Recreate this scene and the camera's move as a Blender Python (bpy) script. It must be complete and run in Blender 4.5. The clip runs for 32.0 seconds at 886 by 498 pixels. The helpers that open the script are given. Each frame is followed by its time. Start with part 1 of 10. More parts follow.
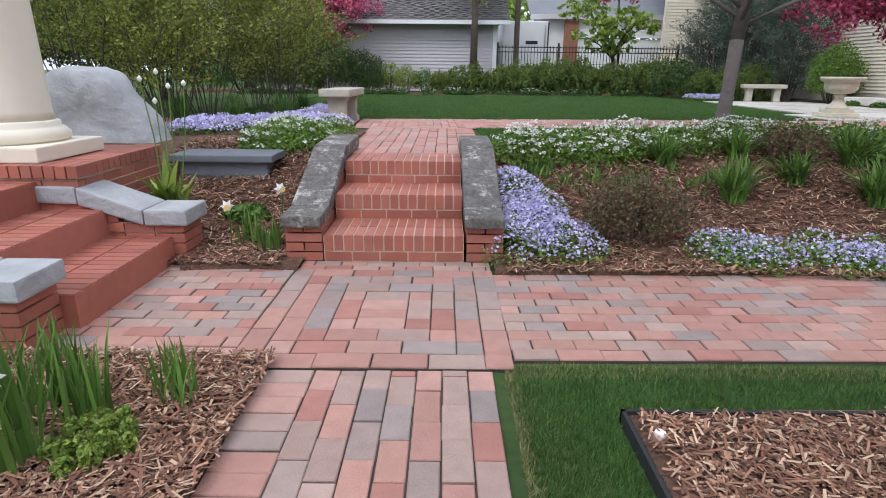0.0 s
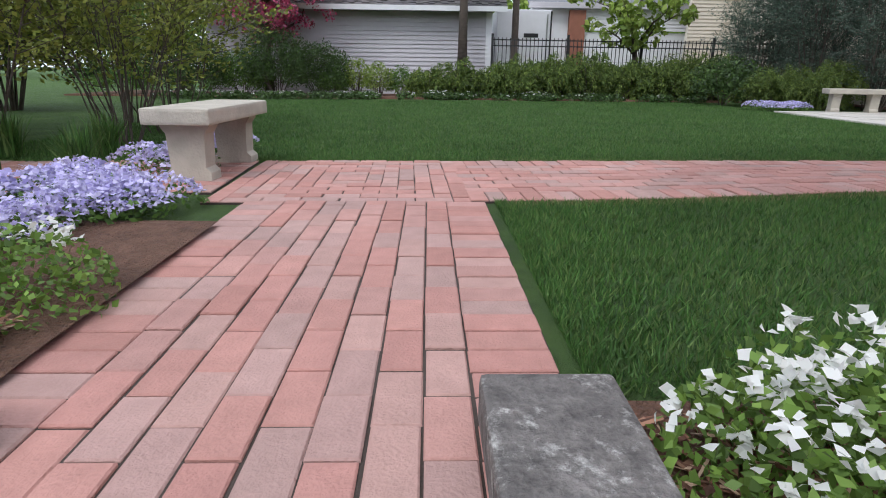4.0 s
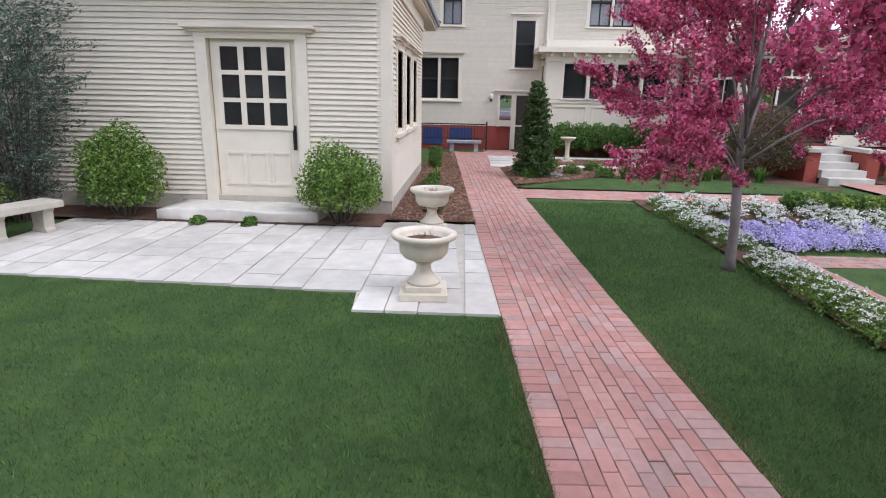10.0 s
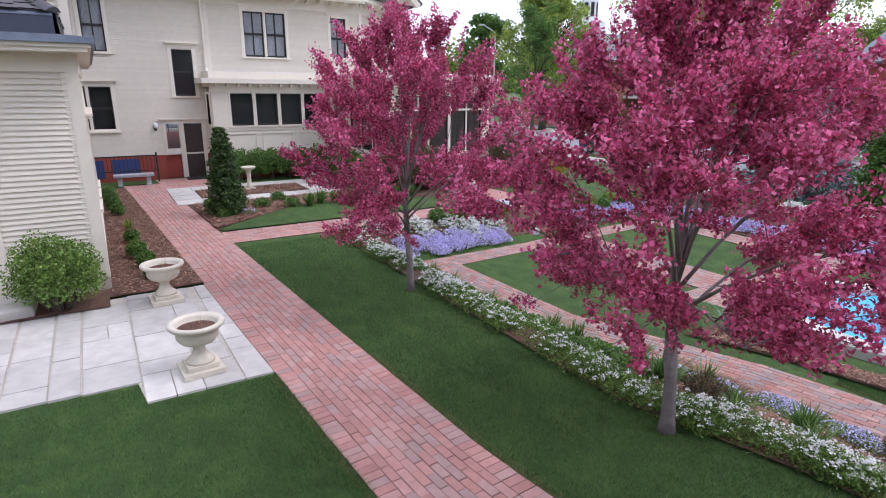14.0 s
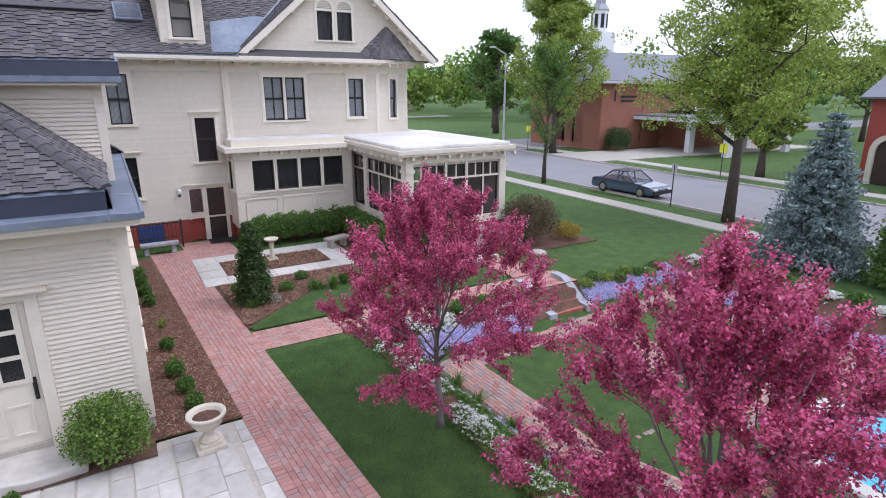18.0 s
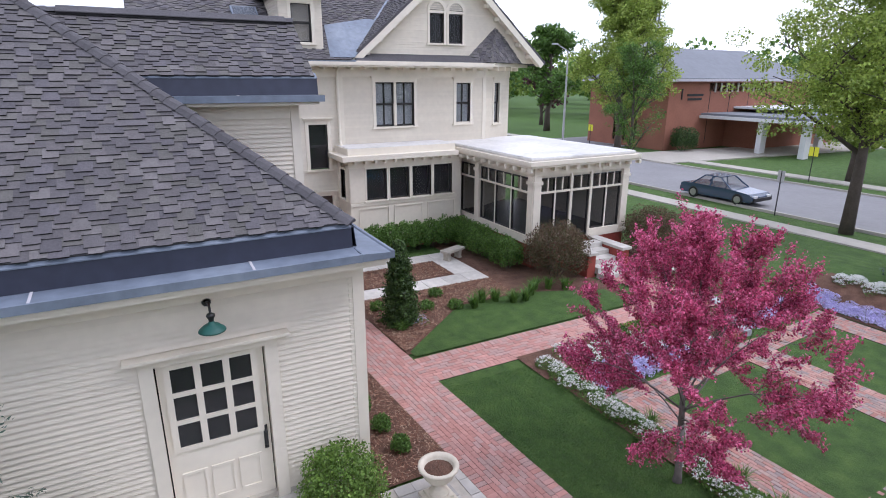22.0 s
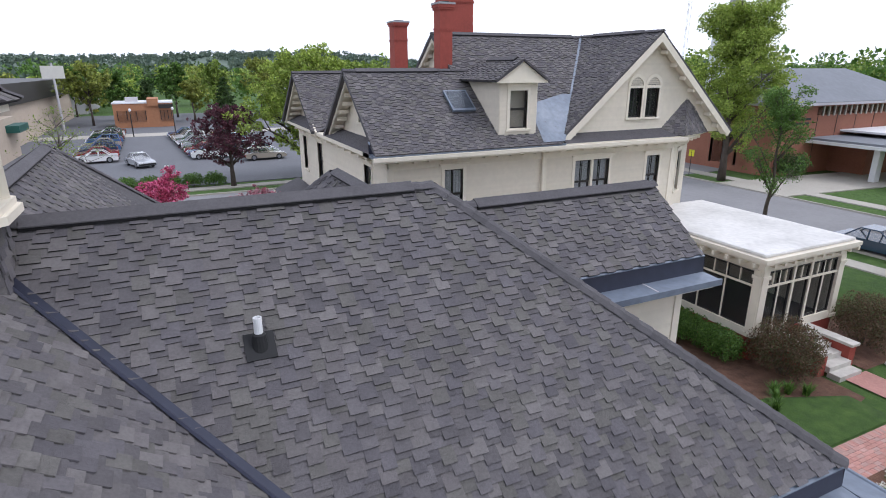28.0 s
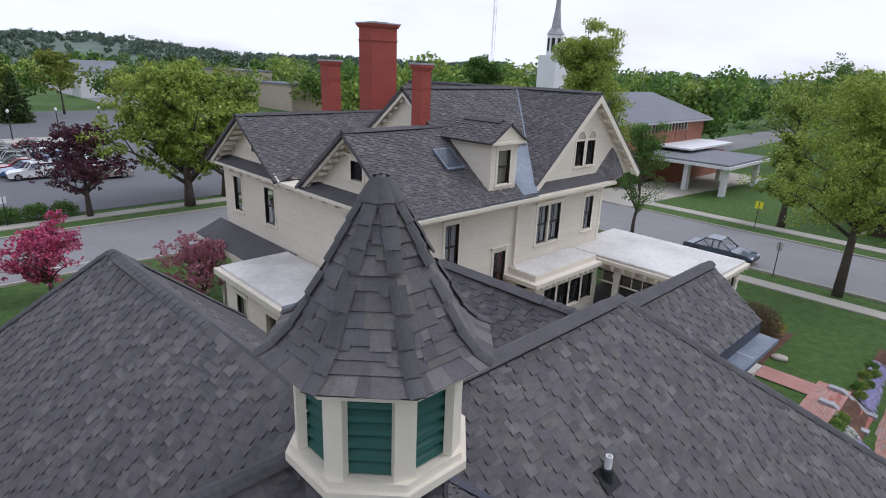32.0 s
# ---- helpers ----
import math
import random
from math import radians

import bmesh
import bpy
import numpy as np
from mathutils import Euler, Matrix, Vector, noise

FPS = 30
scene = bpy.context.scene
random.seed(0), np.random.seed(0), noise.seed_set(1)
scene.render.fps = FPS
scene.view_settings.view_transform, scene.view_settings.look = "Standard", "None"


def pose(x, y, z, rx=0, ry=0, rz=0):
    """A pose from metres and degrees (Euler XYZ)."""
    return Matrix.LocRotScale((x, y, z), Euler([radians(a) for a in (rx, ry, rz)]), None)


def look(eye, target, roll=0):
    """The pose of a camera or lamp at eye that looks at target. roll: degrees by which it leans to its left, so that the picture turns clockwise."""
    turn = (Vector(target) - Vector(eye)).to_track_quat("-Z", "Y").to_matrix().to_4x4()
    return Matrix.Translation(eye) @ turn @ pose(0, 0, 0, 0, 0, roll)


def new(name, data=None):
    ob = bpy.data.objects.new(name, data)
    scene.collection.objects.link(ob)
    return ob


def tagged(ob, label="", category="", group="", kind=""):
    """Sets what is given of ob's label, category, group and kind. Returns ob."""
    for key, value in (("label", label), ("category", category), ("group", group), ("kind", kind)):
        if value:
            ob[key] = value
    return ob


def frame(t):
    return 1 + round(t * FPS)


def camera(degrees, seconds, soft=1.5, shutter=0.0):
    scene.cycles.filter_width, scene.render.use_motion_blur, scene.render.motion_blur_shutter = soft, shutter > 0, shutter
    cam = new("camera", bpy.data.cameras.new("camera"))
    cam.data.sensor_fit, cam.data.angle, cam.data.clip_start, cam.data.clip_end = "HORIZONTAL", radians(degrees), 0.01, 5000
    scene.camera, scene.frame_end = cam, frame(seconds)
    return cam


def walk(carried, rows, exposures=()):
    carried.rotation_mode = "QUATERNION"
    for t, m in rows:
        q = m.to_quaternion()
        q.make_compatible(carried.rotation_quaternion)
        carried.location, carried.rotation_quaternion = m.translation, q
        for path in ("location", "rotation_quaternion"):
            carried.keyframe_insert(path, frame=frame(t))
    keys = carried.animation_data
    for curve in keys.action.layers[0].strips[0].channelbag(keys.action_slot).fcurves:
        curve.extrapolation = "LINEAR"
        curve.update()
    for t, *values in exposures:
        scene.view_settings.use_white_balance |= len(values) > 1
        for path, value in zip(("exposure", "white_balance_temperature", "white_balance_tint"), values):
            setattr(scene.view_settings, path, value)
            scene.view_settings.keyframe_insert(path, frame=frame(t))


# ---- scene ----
cam = camera(76.5, 32.0, soft=1.0)
PATH = [
    (0, (0.311, -4.431, 0.667), (0.308, -2.522, 0.069), 0.5),
    (1, (0.332, -3.506, 0.657), (0.351, -1.598, 0.057), 0.6),
    (2, (0.339, -2.486, 0.657), (0.37, -0.579, 0.057), 0.6),
    (2.5, (0.329, -1.91, 0.652), (0.368, -0.002, 0.053), 0.6),
    (3, (0.33, -1.326, 0.661), (0.379, 0.581, 0.061), 0.7),
    (3.5, (0.347, -0.766, 0.666), (0.399, 1.141, 0.065), 0.7),
    (5.5, (0.329, 1.682, 0.704), (0.488, 3.582, 0.102), 1.5),
    (6, (0.391, 2.258, 0.707), (0.802, 4.123, 0.112), 1.8),
    (6.5, (0.496, 2.783, 0.704), (1.313, 4.514, 0.124), 2.0),
    (7, (0.6, 3.269, 0.779), (1.79, 4.773, 0.213), 2.3),
    (7.5, (0.975, 3.748, 0.883), (2.458, 4.972, 0.336), 2.2),
    (8, (1.29, 4.098, 1.041), (2.974, 5.035, 0.508), 1.8),
    (8.5, (1.558, 4.322, 1.291), (3.353, 5.032, 0.764), 1.7),
    (9, (1.685, 4.511, 1.516), (3.564, 4.957, 0.993), 1.4),
    (9.5, (1.642, 4.77, 1.709), (3.559, 5.011, 1.189), 1.2),
    (10, (1.513, 4.988, 1.958), (3.443, 5.066, 1.438), 1.2),
    (10.5, (1.296, 5.204, 2.195), (3.214, 4.974, 1.676), 1.0),
    (11, (1.103, 5.415, 2.425), (2.961, 4.882, 1.91), 0.8),
    (12, (0.672, 5.802, 2.835), (2.403, 4.946, 2.315), 0.8),
    (13, (0.325, 6.041, 3.149), (1.989, 5.064, 2.622), 0.6),
    (14.5, (-0.09, 6.142, 3.569), (1.553, 5.14, 3.023), 0.3),
    (16.5, (0.016, 6.059, 4.914), (1.661, 5.069, 4.352), 0.3),
    (17, (0.237, 6.069, 5.147), (1.884, 5.079, 4.595), 0.3),
    (18, (0.463, 6.308, 6.014), (2.117, 5.331, 5.458), 0.1),
    (19, (0.958, 6.781, 6.397), (2.619, 5.818, 5.836), -0.1),
    (20, (1.659, 7.455, 6.463), (3.327, 6.508, 5.898), 0.1),
    (21, (2.405, 8.172, 6.463), (4.083, 7.246, 5.891), -0.0),
    (22, (3.149, 8.992, 6.466), (4.836, 8.085, 5.888), 0.1),
    (23, (3.924, 9.884, 6.713), (5.618, 8.993, 6.132), -0.1),
    (24, (4.674, 10.848, 7.232), (6.376, 9.976, 6.645), -0.0),
    (25, (5.444, 11.826, 7.734), (7.153, 10.972, 7.143), -0.1),
    (25.5, (5.714, 12.344, 8.12), (7.424, 11.499, 7.518), 0.0),
    (27.5, (6.953, 13.899, 9.283), (8.676, 13.08, 8.682), -0.4),
    (28, (7.175, 14.243, 9.695), (8.898, 13.432, 9.085), -0.1),
    (29, (7.651, 15.066, 10.477), (9.373, 14.268, 9.847), 0.6),
    (30, (8.507, 16.455, 10.996), (10.23, 15.66, 10.364), 1.1),
    (31, (9.401, 18.01, 11.537), (11.106, 17.179, 10.903), 1.2),
    (31.5, (9.859, 18.885, 11.725), (11.453, 17.854, 11.097), 1.7),
    (32, (10.434, 19.773, 11.902), (11.796, 18.444, 11.285), 2.2),
]
walk(cam, [(t, look(eye, target, roll)) for t, eye, target, roll in PATH], exposures=[(0, 0.25, 5950, 11), (1, 0.12, 5950, 11), (2, 0.3, 5950, 11), (3, 0.35, 5950, 11), (5.5, -0.12, 5950, 13), (6.5, -0.12, 5950, 13), (8, 0.45, 5850, 14), (9, 0.48, 5850, 16), (11, 0.3, 5850, 18), (13, 0.28, 5750, 22), (19, 0.25, 5700, 20), (24, 0.2, 5780, 18), (28, 0.0, 5900, 15), (30, -0.25, 5900, 15), (32, -0.33, 5900, 15)])

# ---------------------------------------------------------------- light
world = bpy.data.worlds.new("sky")
scene.world = world
world.use_nodes = True
wn = world.node_tree
wn.nodes.clear()
w_out = wn.nodes.new("ShaderNodeOutputWorld")
w_bg = wn.nodes.new("ShaderNodeBackground")
w_sky = wn.nodes.new("ShaderNodeTexSky")
w_sky.sky_type = "NISHITA"
w_sky.sun_disc = False
w_sky.sun_elevation = radians(52)
w_sky.sun_rotation = radians(150)
w_sky.air_density, w_sky.dust_density = 1.2, 3.0
w_co = wn.nodes.new("ShaderNodeTexCoord")
w_map = wn.nodes.new("ShaderNodeMapping")
w_map.inputs["Scale"].default_value = (1.5, 1.5, 5.0)
w_noise = wn.nodes.new("ShaderNodeTexNoise")
w_noise.inputs["Scale"].default_value = 2.2
w_noise.inputs["Detail"].default_value = 5
w_ramp = wn.nodes.new("ShaderNodeValToRGB")
w_ramp.color_ramp.elements[0].position, w_ramp.color_ramp.elements[1].position = 0.36, 0.58
w_ramp.color_ramp.elements[0].color, w_ramp.color_ramp.elements[1].color = (0.62, 0.62, 0.62, 1), (1, 1, 1, 1)
w_mix = wn.nodes.new("ShaderNodeMixRGB")
w_mix.inputs["Color2"].default_value = (9.6, 9.9, 10.4, 1)
wn.links.new(w_co.outputs["Generated"], w_map.inputs["Vector"])
wn.links.new(w_map.outputs[0], w_noise.inputs["Vector"])
wn.links.new(w_noise.outputs[0], w_ramp.inputs[0])
wn.links.new(w_ramp.outputs[0], w_mix.inputs[0])
wn.links.new(w_sky.outputs[0], w_mix.inputs["Color1"])
wn.links.new(w_mix.outputs[0], w_bg.inputs[0])
wn.links.new(w_bg.outputs[0], w_out.inputs[0])
w_bg.inputs[1].default_value = 0.13
sun = new("sun", bpy.data.lights.new("sun", "SUN"))
sun.data.energy, sun.data.angle, sun.data.color = 1.3, radians(22), (1.0, 0.96, 0.9)
sun.matrix_world = look((-30, -50, 74), (0, 0, 0))

# ---------------------------------------------------------------- materials
def material(name, color, rough=0.8, vary=0.25, scale=8.0, bump=0.2, bscale=60.0, metal=0.0, island=0.0, objrand=0.0, tint=None, coat=0.0, dist=0.02, trans=0.0, spec=0.5):
    """Principled surface: base colour broken up at two scales, with fine relief."""
    m = bpy.data.materials.new(name)
    m.use_nodes = True
    nt = m.node_tree
    b = nt.nodes["Principled BSDF"]
    L = nt.links.new
    b.inputs["Roughness"].default_value, b.inputs["Metallic"].default_value = rough, metal
    b.inputs["Specular IOR Level"].default_value = spec
    co = nt.nodes.new("ShaderNodeTexCoord")
    n1 = nt.nodes.new("ShaderNodeTexNoise")
    n1.inputs["Scale"].default_value, n1.inputs["Detail"].default_value = scale, 6
    n2 = nt.nodes.new("ShaderNodeTexNoise")
    n2.inputs["Scale"].default_value, n2.inputs["Detail"].default_value = scale / 9, 3
    L(co.outputs["Object"], n1.inputs["Vector"])
    L(co.outputs["Object"], n2.inputs["Vector"])
    hs = nt.nodes.new("ShaderNodeHueSaturation")
    hs.inputs["Color"].default_value = (*color, 1)
    if tint:
        ramp = nt.nodes.new("ShaderNodeValToRGB")
        els = ramp.color_ramp.elements
        cols = [color, *tint]
        while len(els) < len(cols):
            els.new(0.5)
        for i, c in enumerate(cols):
            els[i].position = i / (len(cols) - 1) if not (island or objrand) else i / len(cols)
            els[i].color = (*c, 1)
        if island or objrand:
            ramp.color_ramp.interpolation = "CONSTANT"
            if objrand:
                src = nt.nodes.new("ShaderNodeObjectInfo").outputs["Random"]
            else:
                src = nt.nodes.new("ShaderNodeNewGeometry").outputs["Random Per Island"]
            L(src, ramp.inputs[0])
        else:
            L(n2.outputs[0], ramp.inputs[0])
        L(ramp.outputs[0], hs.inputs["Color"])
    val = nt.nodes.new("ShaderNodeMath")
    val.operation = "MULTIPLY_ADD"
    mix = nt.nodes.new("ShaderNodeMath")
    mix.operation = "ADD"
    L(n1.outputs[0], mix.inputs[0])
    L(n2.outputs[0], mix.inputs[1])
    L(mix.outputs[0], val.inputs[0])
    val.inputs[1].default_value = 2 * vary
    val.inputs[2].default_value = 1 - 2 * vary
    last = val.outputs[0]
    if island or objrand:
        if objrand:
            rnd = nt.nodes.new("ShaderNodeObjectInfo").outputs["Random"]
        else:
            rnd = nt.nodes.new("ShaderNodeNewGeometry").outputs["Random Per Island"]
        ra = nt.nodes.new("ShaderNodeMath")
        ra.operation = "MULTIPLY"
        ra.inputs[1].default_value = 7.31
        fr = nt.nodes.new("ShaderNodeMath")
        fr.operation = "FRACT"
        L(rnd, ra.inputs[0])
        L(ra.outputs[0], fr.inputs[0])
        mr = nt.nodes.new("ShaderNodeMapRange")
        k = island or objrand
        mr.inputs["To Min"].default_value, mr.inputs["To Max"].default_value = 1 - k, 1 + k
        L(fr.outputs[0], mr.inputs["Value"])
        mu = nt.nodes.new("ShaderNodeMath")
        mu.operation = "MULTIPLY"
        L(last, mu.inputs[0])
        L(mr.outputs[0], mu.inputs[1])
        last = mu.outputs[0]
    L(last, hs.inputs["Value"])
    L(hs.outputs[0], b.inputs["Base Color"])
    if bump:
        n3 = nt.nodes.new("ShaderNodeTexNoise")
        n3.inputs["Scale"].default_value, n3.inputs["Detail"].default_value = bscale, 4
        L(co.outputs["Object"], n3.inputs["Vector"])
        bp = nt.nodes.new("ShaderNodeBump")
        bp.inputs["Strength"].default_value, bp.inputs["Distance"].default_value = bump, dist
        L(n3.outputs[0], bp.inputs["Height"])
        L(bp.outputs[0], b.inputs["Normal"])
    if trans:
        b.inputs["Subsurface Weight"].default_value = 0.0
        b.inputs["Transmission Weight"].default_value = 0.0
    return m


M = {}
M["siding"] = material("cream_clapboard", (0.68, 0.615, 0.505), 0.65, 0.08, 6, 0.08, 120, objrand=0.025)
M["trim"] = material("cream_trim", (0.73, 0.665, 0.55), 0.6, 0.08, 5, 0.06, 90)
M["shingle"] = material("asphalt_shingle", (0.115, 0.106, 0.110), 0.95, 0.28, 30, 0.6, 160, island=0.17, tint=[(0.135, 0.123, 0.124), (0.108, 0.100, 0.108), (0.150, 0.138, 0.136), (0.118, 0.109, 0.114), (0.128, 0.120, 0.112)])
M["shingle_one"] = material("asphalt_shingle_single", (0.115, 0.106, 0.110), 0.95, 0.28, 30, 0.6, 160, objrand=0.17, tint=[(0.135, 0.123, 0.124), (0.108, 0.100, 0.108), (0.150, 0.138, 0.136), (0.118, 0.109, 0.114), (0.128, 0.120, 0.112)])
# black of cut asphalt, which also paints the shadow line below each tab
M["shingle_edge_shadow"] = material("cut_asphalt_edge_and_shadow", (0.018, 0.017, 0.018), 0.95, 0.3, 20, 0.2, 120)
M["ridge"] = material("ridge_shingle", (0.092, 0.086, 0.091), 0.95, 0.25, 20, 0.5, 140, objrand=0.12)
M["gutter"] = material("painted_metal_gutter", (0.135, 0.165, 0.215), 0.5, 0.35, 6, 0.05, 40, metal=0.15, tint=[(0.17, 0.20, 0.25), (0.26, 0.29, 0.33)])
M["flash"] = material("dark_metal_flashing", (0.035, 0.038, 0.060), 0.4, 0.3, 5, 0.05, 40, metal=0.2)
M["redbrick"] = material("red_painted_brick", (0.30, 0.058, 0.040), 0.75, 0.22, 9, 0.25, 70, island=0.12)
M["stepbrick"] = material("glazed_step_brick", (0.335, 0.108, 0.074), 0.6, 0.2, 14, 0.2, 90, objrand=0.14, tint=[(0.355, 0.118, 0.080), (0.295, 0.094, 0.066), (0.34, 0.124, 0.090)])
M["mortar"] = material("pale_mortar", (0.60, 0.46, 0.36), 0.9, 0.2, 20, 0.4, 120)
PAVES = [(0.443, 0.222, 0.186), (0.429, 0.239, 0.204), (0.408, 0.201, 0.165), (0.408, 0.257, 0.225), (0.457, 0.25, 0.211), (0.429, 0.218, 0.183), (0.436, 0.267, 0.228), (0.387, 0.25, 0.218), (0.45, 0.232, 0.193)]
OLDPAVES = [(0.37, 0.195, 0.16), (0.33, 0.225, 0.19), (0.34, 0.155, 0.125), (0.30, 0.22, 0.195), (0.40, 0.23, 0.19), (0.35, 0.185, 0.15), (0.36, 0.25, 0.21), (0.27, 0.215, 0.20), (0.37, 0.20, 0.16)]
M["paver"] = material("clay_paver", PAVES[0], 0.85, 0.2, 14, 0.4, 110, island=0.08, tint=PAVES[1:])
M["paver_one"] = material("clay_paver_single", PAVES[0], 0.85, 0.2, 14, 0.4, 110, objrand=0.08, tint=PAVES[1:])
M["paver_old"] = material("weathered_clay_paver", OLDPAVES[0], 0.85, 0.2, 14, 0.35, 110, island=0.10, tint=OLDPAVES[1:])
M["paver_old_one"] = material("weathered_clay_paver_single", OLDPAVES[0], 0.85, 0.2, 14, 0.35, 110, objrand=0.10, tint=OLDPAVES[1:])
M["joint"] = material("sandy_joint", (0.06, 0.045, 0.036), 0.95, 0.3, 20, 0.5, 150)
M["flag"] = material("limestone_flag", (0.52, 0.49, 0.44), 0.8, 0.26, 5, 0.3, 60, island=0.10)
M["flag_one"] = material("limestone_flag_single", (0.52, 0.49, 0.44), 0.8, 0.26, 5, 0.3, 60, objrand=0.12)
M["stone"] = material("weathered_limestone", (0.46, 0.42, 0.35), 0.85, 0.25, 9, 0.4, 60)
M["caststone"] = material("cream_cast_stone", (0.60, 0.54, 0.43), 0.8, 0.18, 10, 0.3, 80)
M["darkstone"] = material("lichened_sandstone_cap", (0.105, 0.096, 0.090), 0.9, 0.45, 14, 0.8, 60, tint=[(0.145, 0.132, 0.122)])
M["greystone"] = material("grey_boulder_stone", (0.27, 0.275, 0.295), 0.85, 0.4, 5, 0.8, 18, tint=[(0.36, 0.365, 0.38), (0.20, 0.205, 0.225)])
M["slate"] = material("slate_slab", (0.13, 0.14, 0.165), 0.7, 0.25, 5, 0.3, 50)
M["grass"] = material("lawn", (0.042, 0.094, 0.014), 0.95, 0.34, 22, 0.9, 300, tint=[(0.060, 0.122, 0.019), (0.095, 0.150, 0.030)], dist=0.03)
M["blade"] = material("grass_blade", (0.060, 0.146, 0.026), 0.7, 0.42, 13, 0, island=0.35, tint=[(0.080, 0.175, 0.034), (0.045, 0.112, 0.021), (0.115, 0.185, 0.046)])
M["straw"] = material("dry_grass_blade", (0.20, 0.20, 0.075), 0.8, 0.2, 5, 0, island=0.3, tint=[(0.26, 0.24, 0.11), (0.13, 0.17, 0.045)])
M["mulch"] = material("bark_mulch", (0.13, 0.066, 0.042), 0.95, 0.5, 30, 1.0, 70, tint=[(0.19, 0.10, 0.064)], dist=0.05)
M["chip"] = material("bark_chip", (0.21, 0.100, 0.062), 0.9, 0.2, 20, 0.2, 80, island=0.35, tint=[(0.30, 0.16, 0.10), (0.13, 0.060, 0.038), (0.44, 0.30, 0.205), (0.19, 0.085, 0.052)])
M["asphalt"] = material("asphalt_road", (0.24, 0.235, 0.24), 0.9, 0.15, 3, 0.3, 90)
M["lot"] = material("asphalt_lot", (0.135, 0.138, 0.15), 0.9, 0.15, 3, 0.3, 90)
M["concrete"] = material("concrete_walk", (0.42, 0.39, 0.34), 0.9, 0.15, 4, 0.3, 70)
M["whiteroof"] = material("white_membrane_roof", (0.50, 0.48, 0.45), 0.5, 0.22, 5, 0.1, 20, tint=[(0.66, 0.64, 0.61), (0.70, 0.68, 0.66)])
M["bark"] = material("tree_bark", (0.095, 0.075, 0.062), 0.95, 0.4, 14, 0.9, 40)
M["juniper"] = material("juniper_needle", (0.095, 0.145, 0.105), 0.7, 0.2, 8, 0, island=0.35, tint=[(0.15, 0.20, 0.155), (0.055, 0.09, 0.062)])
M["lilac"] = material("lilac_leaf", (0.145, 0.245, 0.040), 0.6, 0.2, 8, 0, island=0.35, tint=[(0.19, 0.30, 0.055), (0.105, 0.185, 0.030)])
M["mapleleaf"] = material("young_maple_leaf", (0.30, 0.390, 0.065), 0.6, 0.2, 8, 0, island=0.35, tint=[(0.36, 0.44, 0.085), (0.23, 0.32, 0.05)])
M["barkgrey"] = material("smooth_grey_bark", (0.17, 0.145, 0.135), 0.9, 0.3, 12, 0.6, 40)
M["magenta"] = material("crabapple_leaf", (0.58, 0.088, 0.215), 0.6, 0.2, 8, 0, island=0.35, tint=[(0.68, 0.145, 0.29), (0.47, 0.068, 0.155), (0.75, 0.23, 0.39), (0.28, 0.052, 0.08)])
M["maroon"] = material("purple_plum_leaf", (0.11, 0.034, 0.052), 0.6, 0.2, 8, 0, island=0.35, tint=[(0.14, 0.045, 0.06), (0.08, 0.028, 0.042)])
M["pinkbloom"] = material("pale_pink_blossom", (0.55, 0.25, 0.30), 0.7, 0.2, 8, 0, island=0.25, tint=[(0.42, 0.16, 0.20)])
M["leaf"] = material("spring_leaf", (0.20, 0.290, 0.045), 0.6, 0.2, 8, 0, island=0.35, tint=[(0.25, 0.34, 0.06), (0.15, 0.225, 0.036), (0.30, 0.38, 0.08)])
M["leafdeep"] = material("deep_green_leaf", (0.105, 0.205, 0.035), 0.6, 0.2, 8, 0, island=0.35, tint=[(0.14, 0.25, 0.045), (0.078, 0.155, 0.028)])
M["leafdark"] = material("evergreen_leaf", (0.060, 0.108, 0.028), 0.6, 0.2, 8, 0, island=0.4, tint=[(0.082, 0.145, 0.034), (0.044, 0.080, 0.024)])
M["bluegreen"] = material("blue_spruce_needle", (0.23, 0.30, 0.29), 0.7, 0.2, 8, 0, island=0.35, tint=[(0.30, 0.37, 0.355), (0.16, 0.225, 0.21)])
M["yellowleaf"] = material("yellow_green_leaf", (0.21, 0.255, 0.040), 0.6, 0.2, 8, 0, island=0.35, tint=[(0.26, 0.30, 0.055), (0.15, 0.19, 0.034), (0.31, 0.33, 0.06)])
M["yew"] = material("yew_needle", (0.115, 0.175, 0.032), 0.7, 0.2, 8, 0, island=0.4, tint=[(0.17, 0.23, 0.042), (0.07, 0.115, 0.024)])
M["goldleaf"] = material("gold_barberry_leaf", (0.34, 0.25, 0.03), 0.6, 0.2, 8, 0, island=0.35)
M["brownleaf"] = material("bronze_barberry_leaf", (0.125, 0.088, 0.05), 0.7, 0.2, 8, 0, island=0.35, tint=[(0.165, 0.095, 0.058), (0.12, 0.125, 0.05)])
M["phlox"] = material("lavender_phlox_flower", (0.60, 0.55, 0.80), 0.7, 0.1, 8, 0, island=0.2, tint=[(0.68, 0.64, 0.85), (0.50, 0.45, 0.74)])
M["white"] = material("white_candytuft_flower", (0.80, 0.80, 0.76), 0.7, 0.1, 8, 0, island=0.1)
M["yellow"] = material("daffodil_cup", (0.80, 0.55, 0.16), 0.6, 0.1, 8, 0)
M["irongrey"] = material("black_iron", (0.015, 0.015, 0.016), 0.5, 0.2, 10, 0.05, 60)
M["green"] = material("green_louvre_paint", (0.012, 0.085, 0.068), 0.55, 0.15, 10, 0.08, 60)
M["sash"] = material("dark_sash_paint", (0.028, 0.024, 0.022), 0.5, 0.2, 10, 0.05, 60)
M["curtain"] = material("white_curtain", (0.80, 0.82, 0.84), 0.9, 0.15, 12, 0.3, 30)
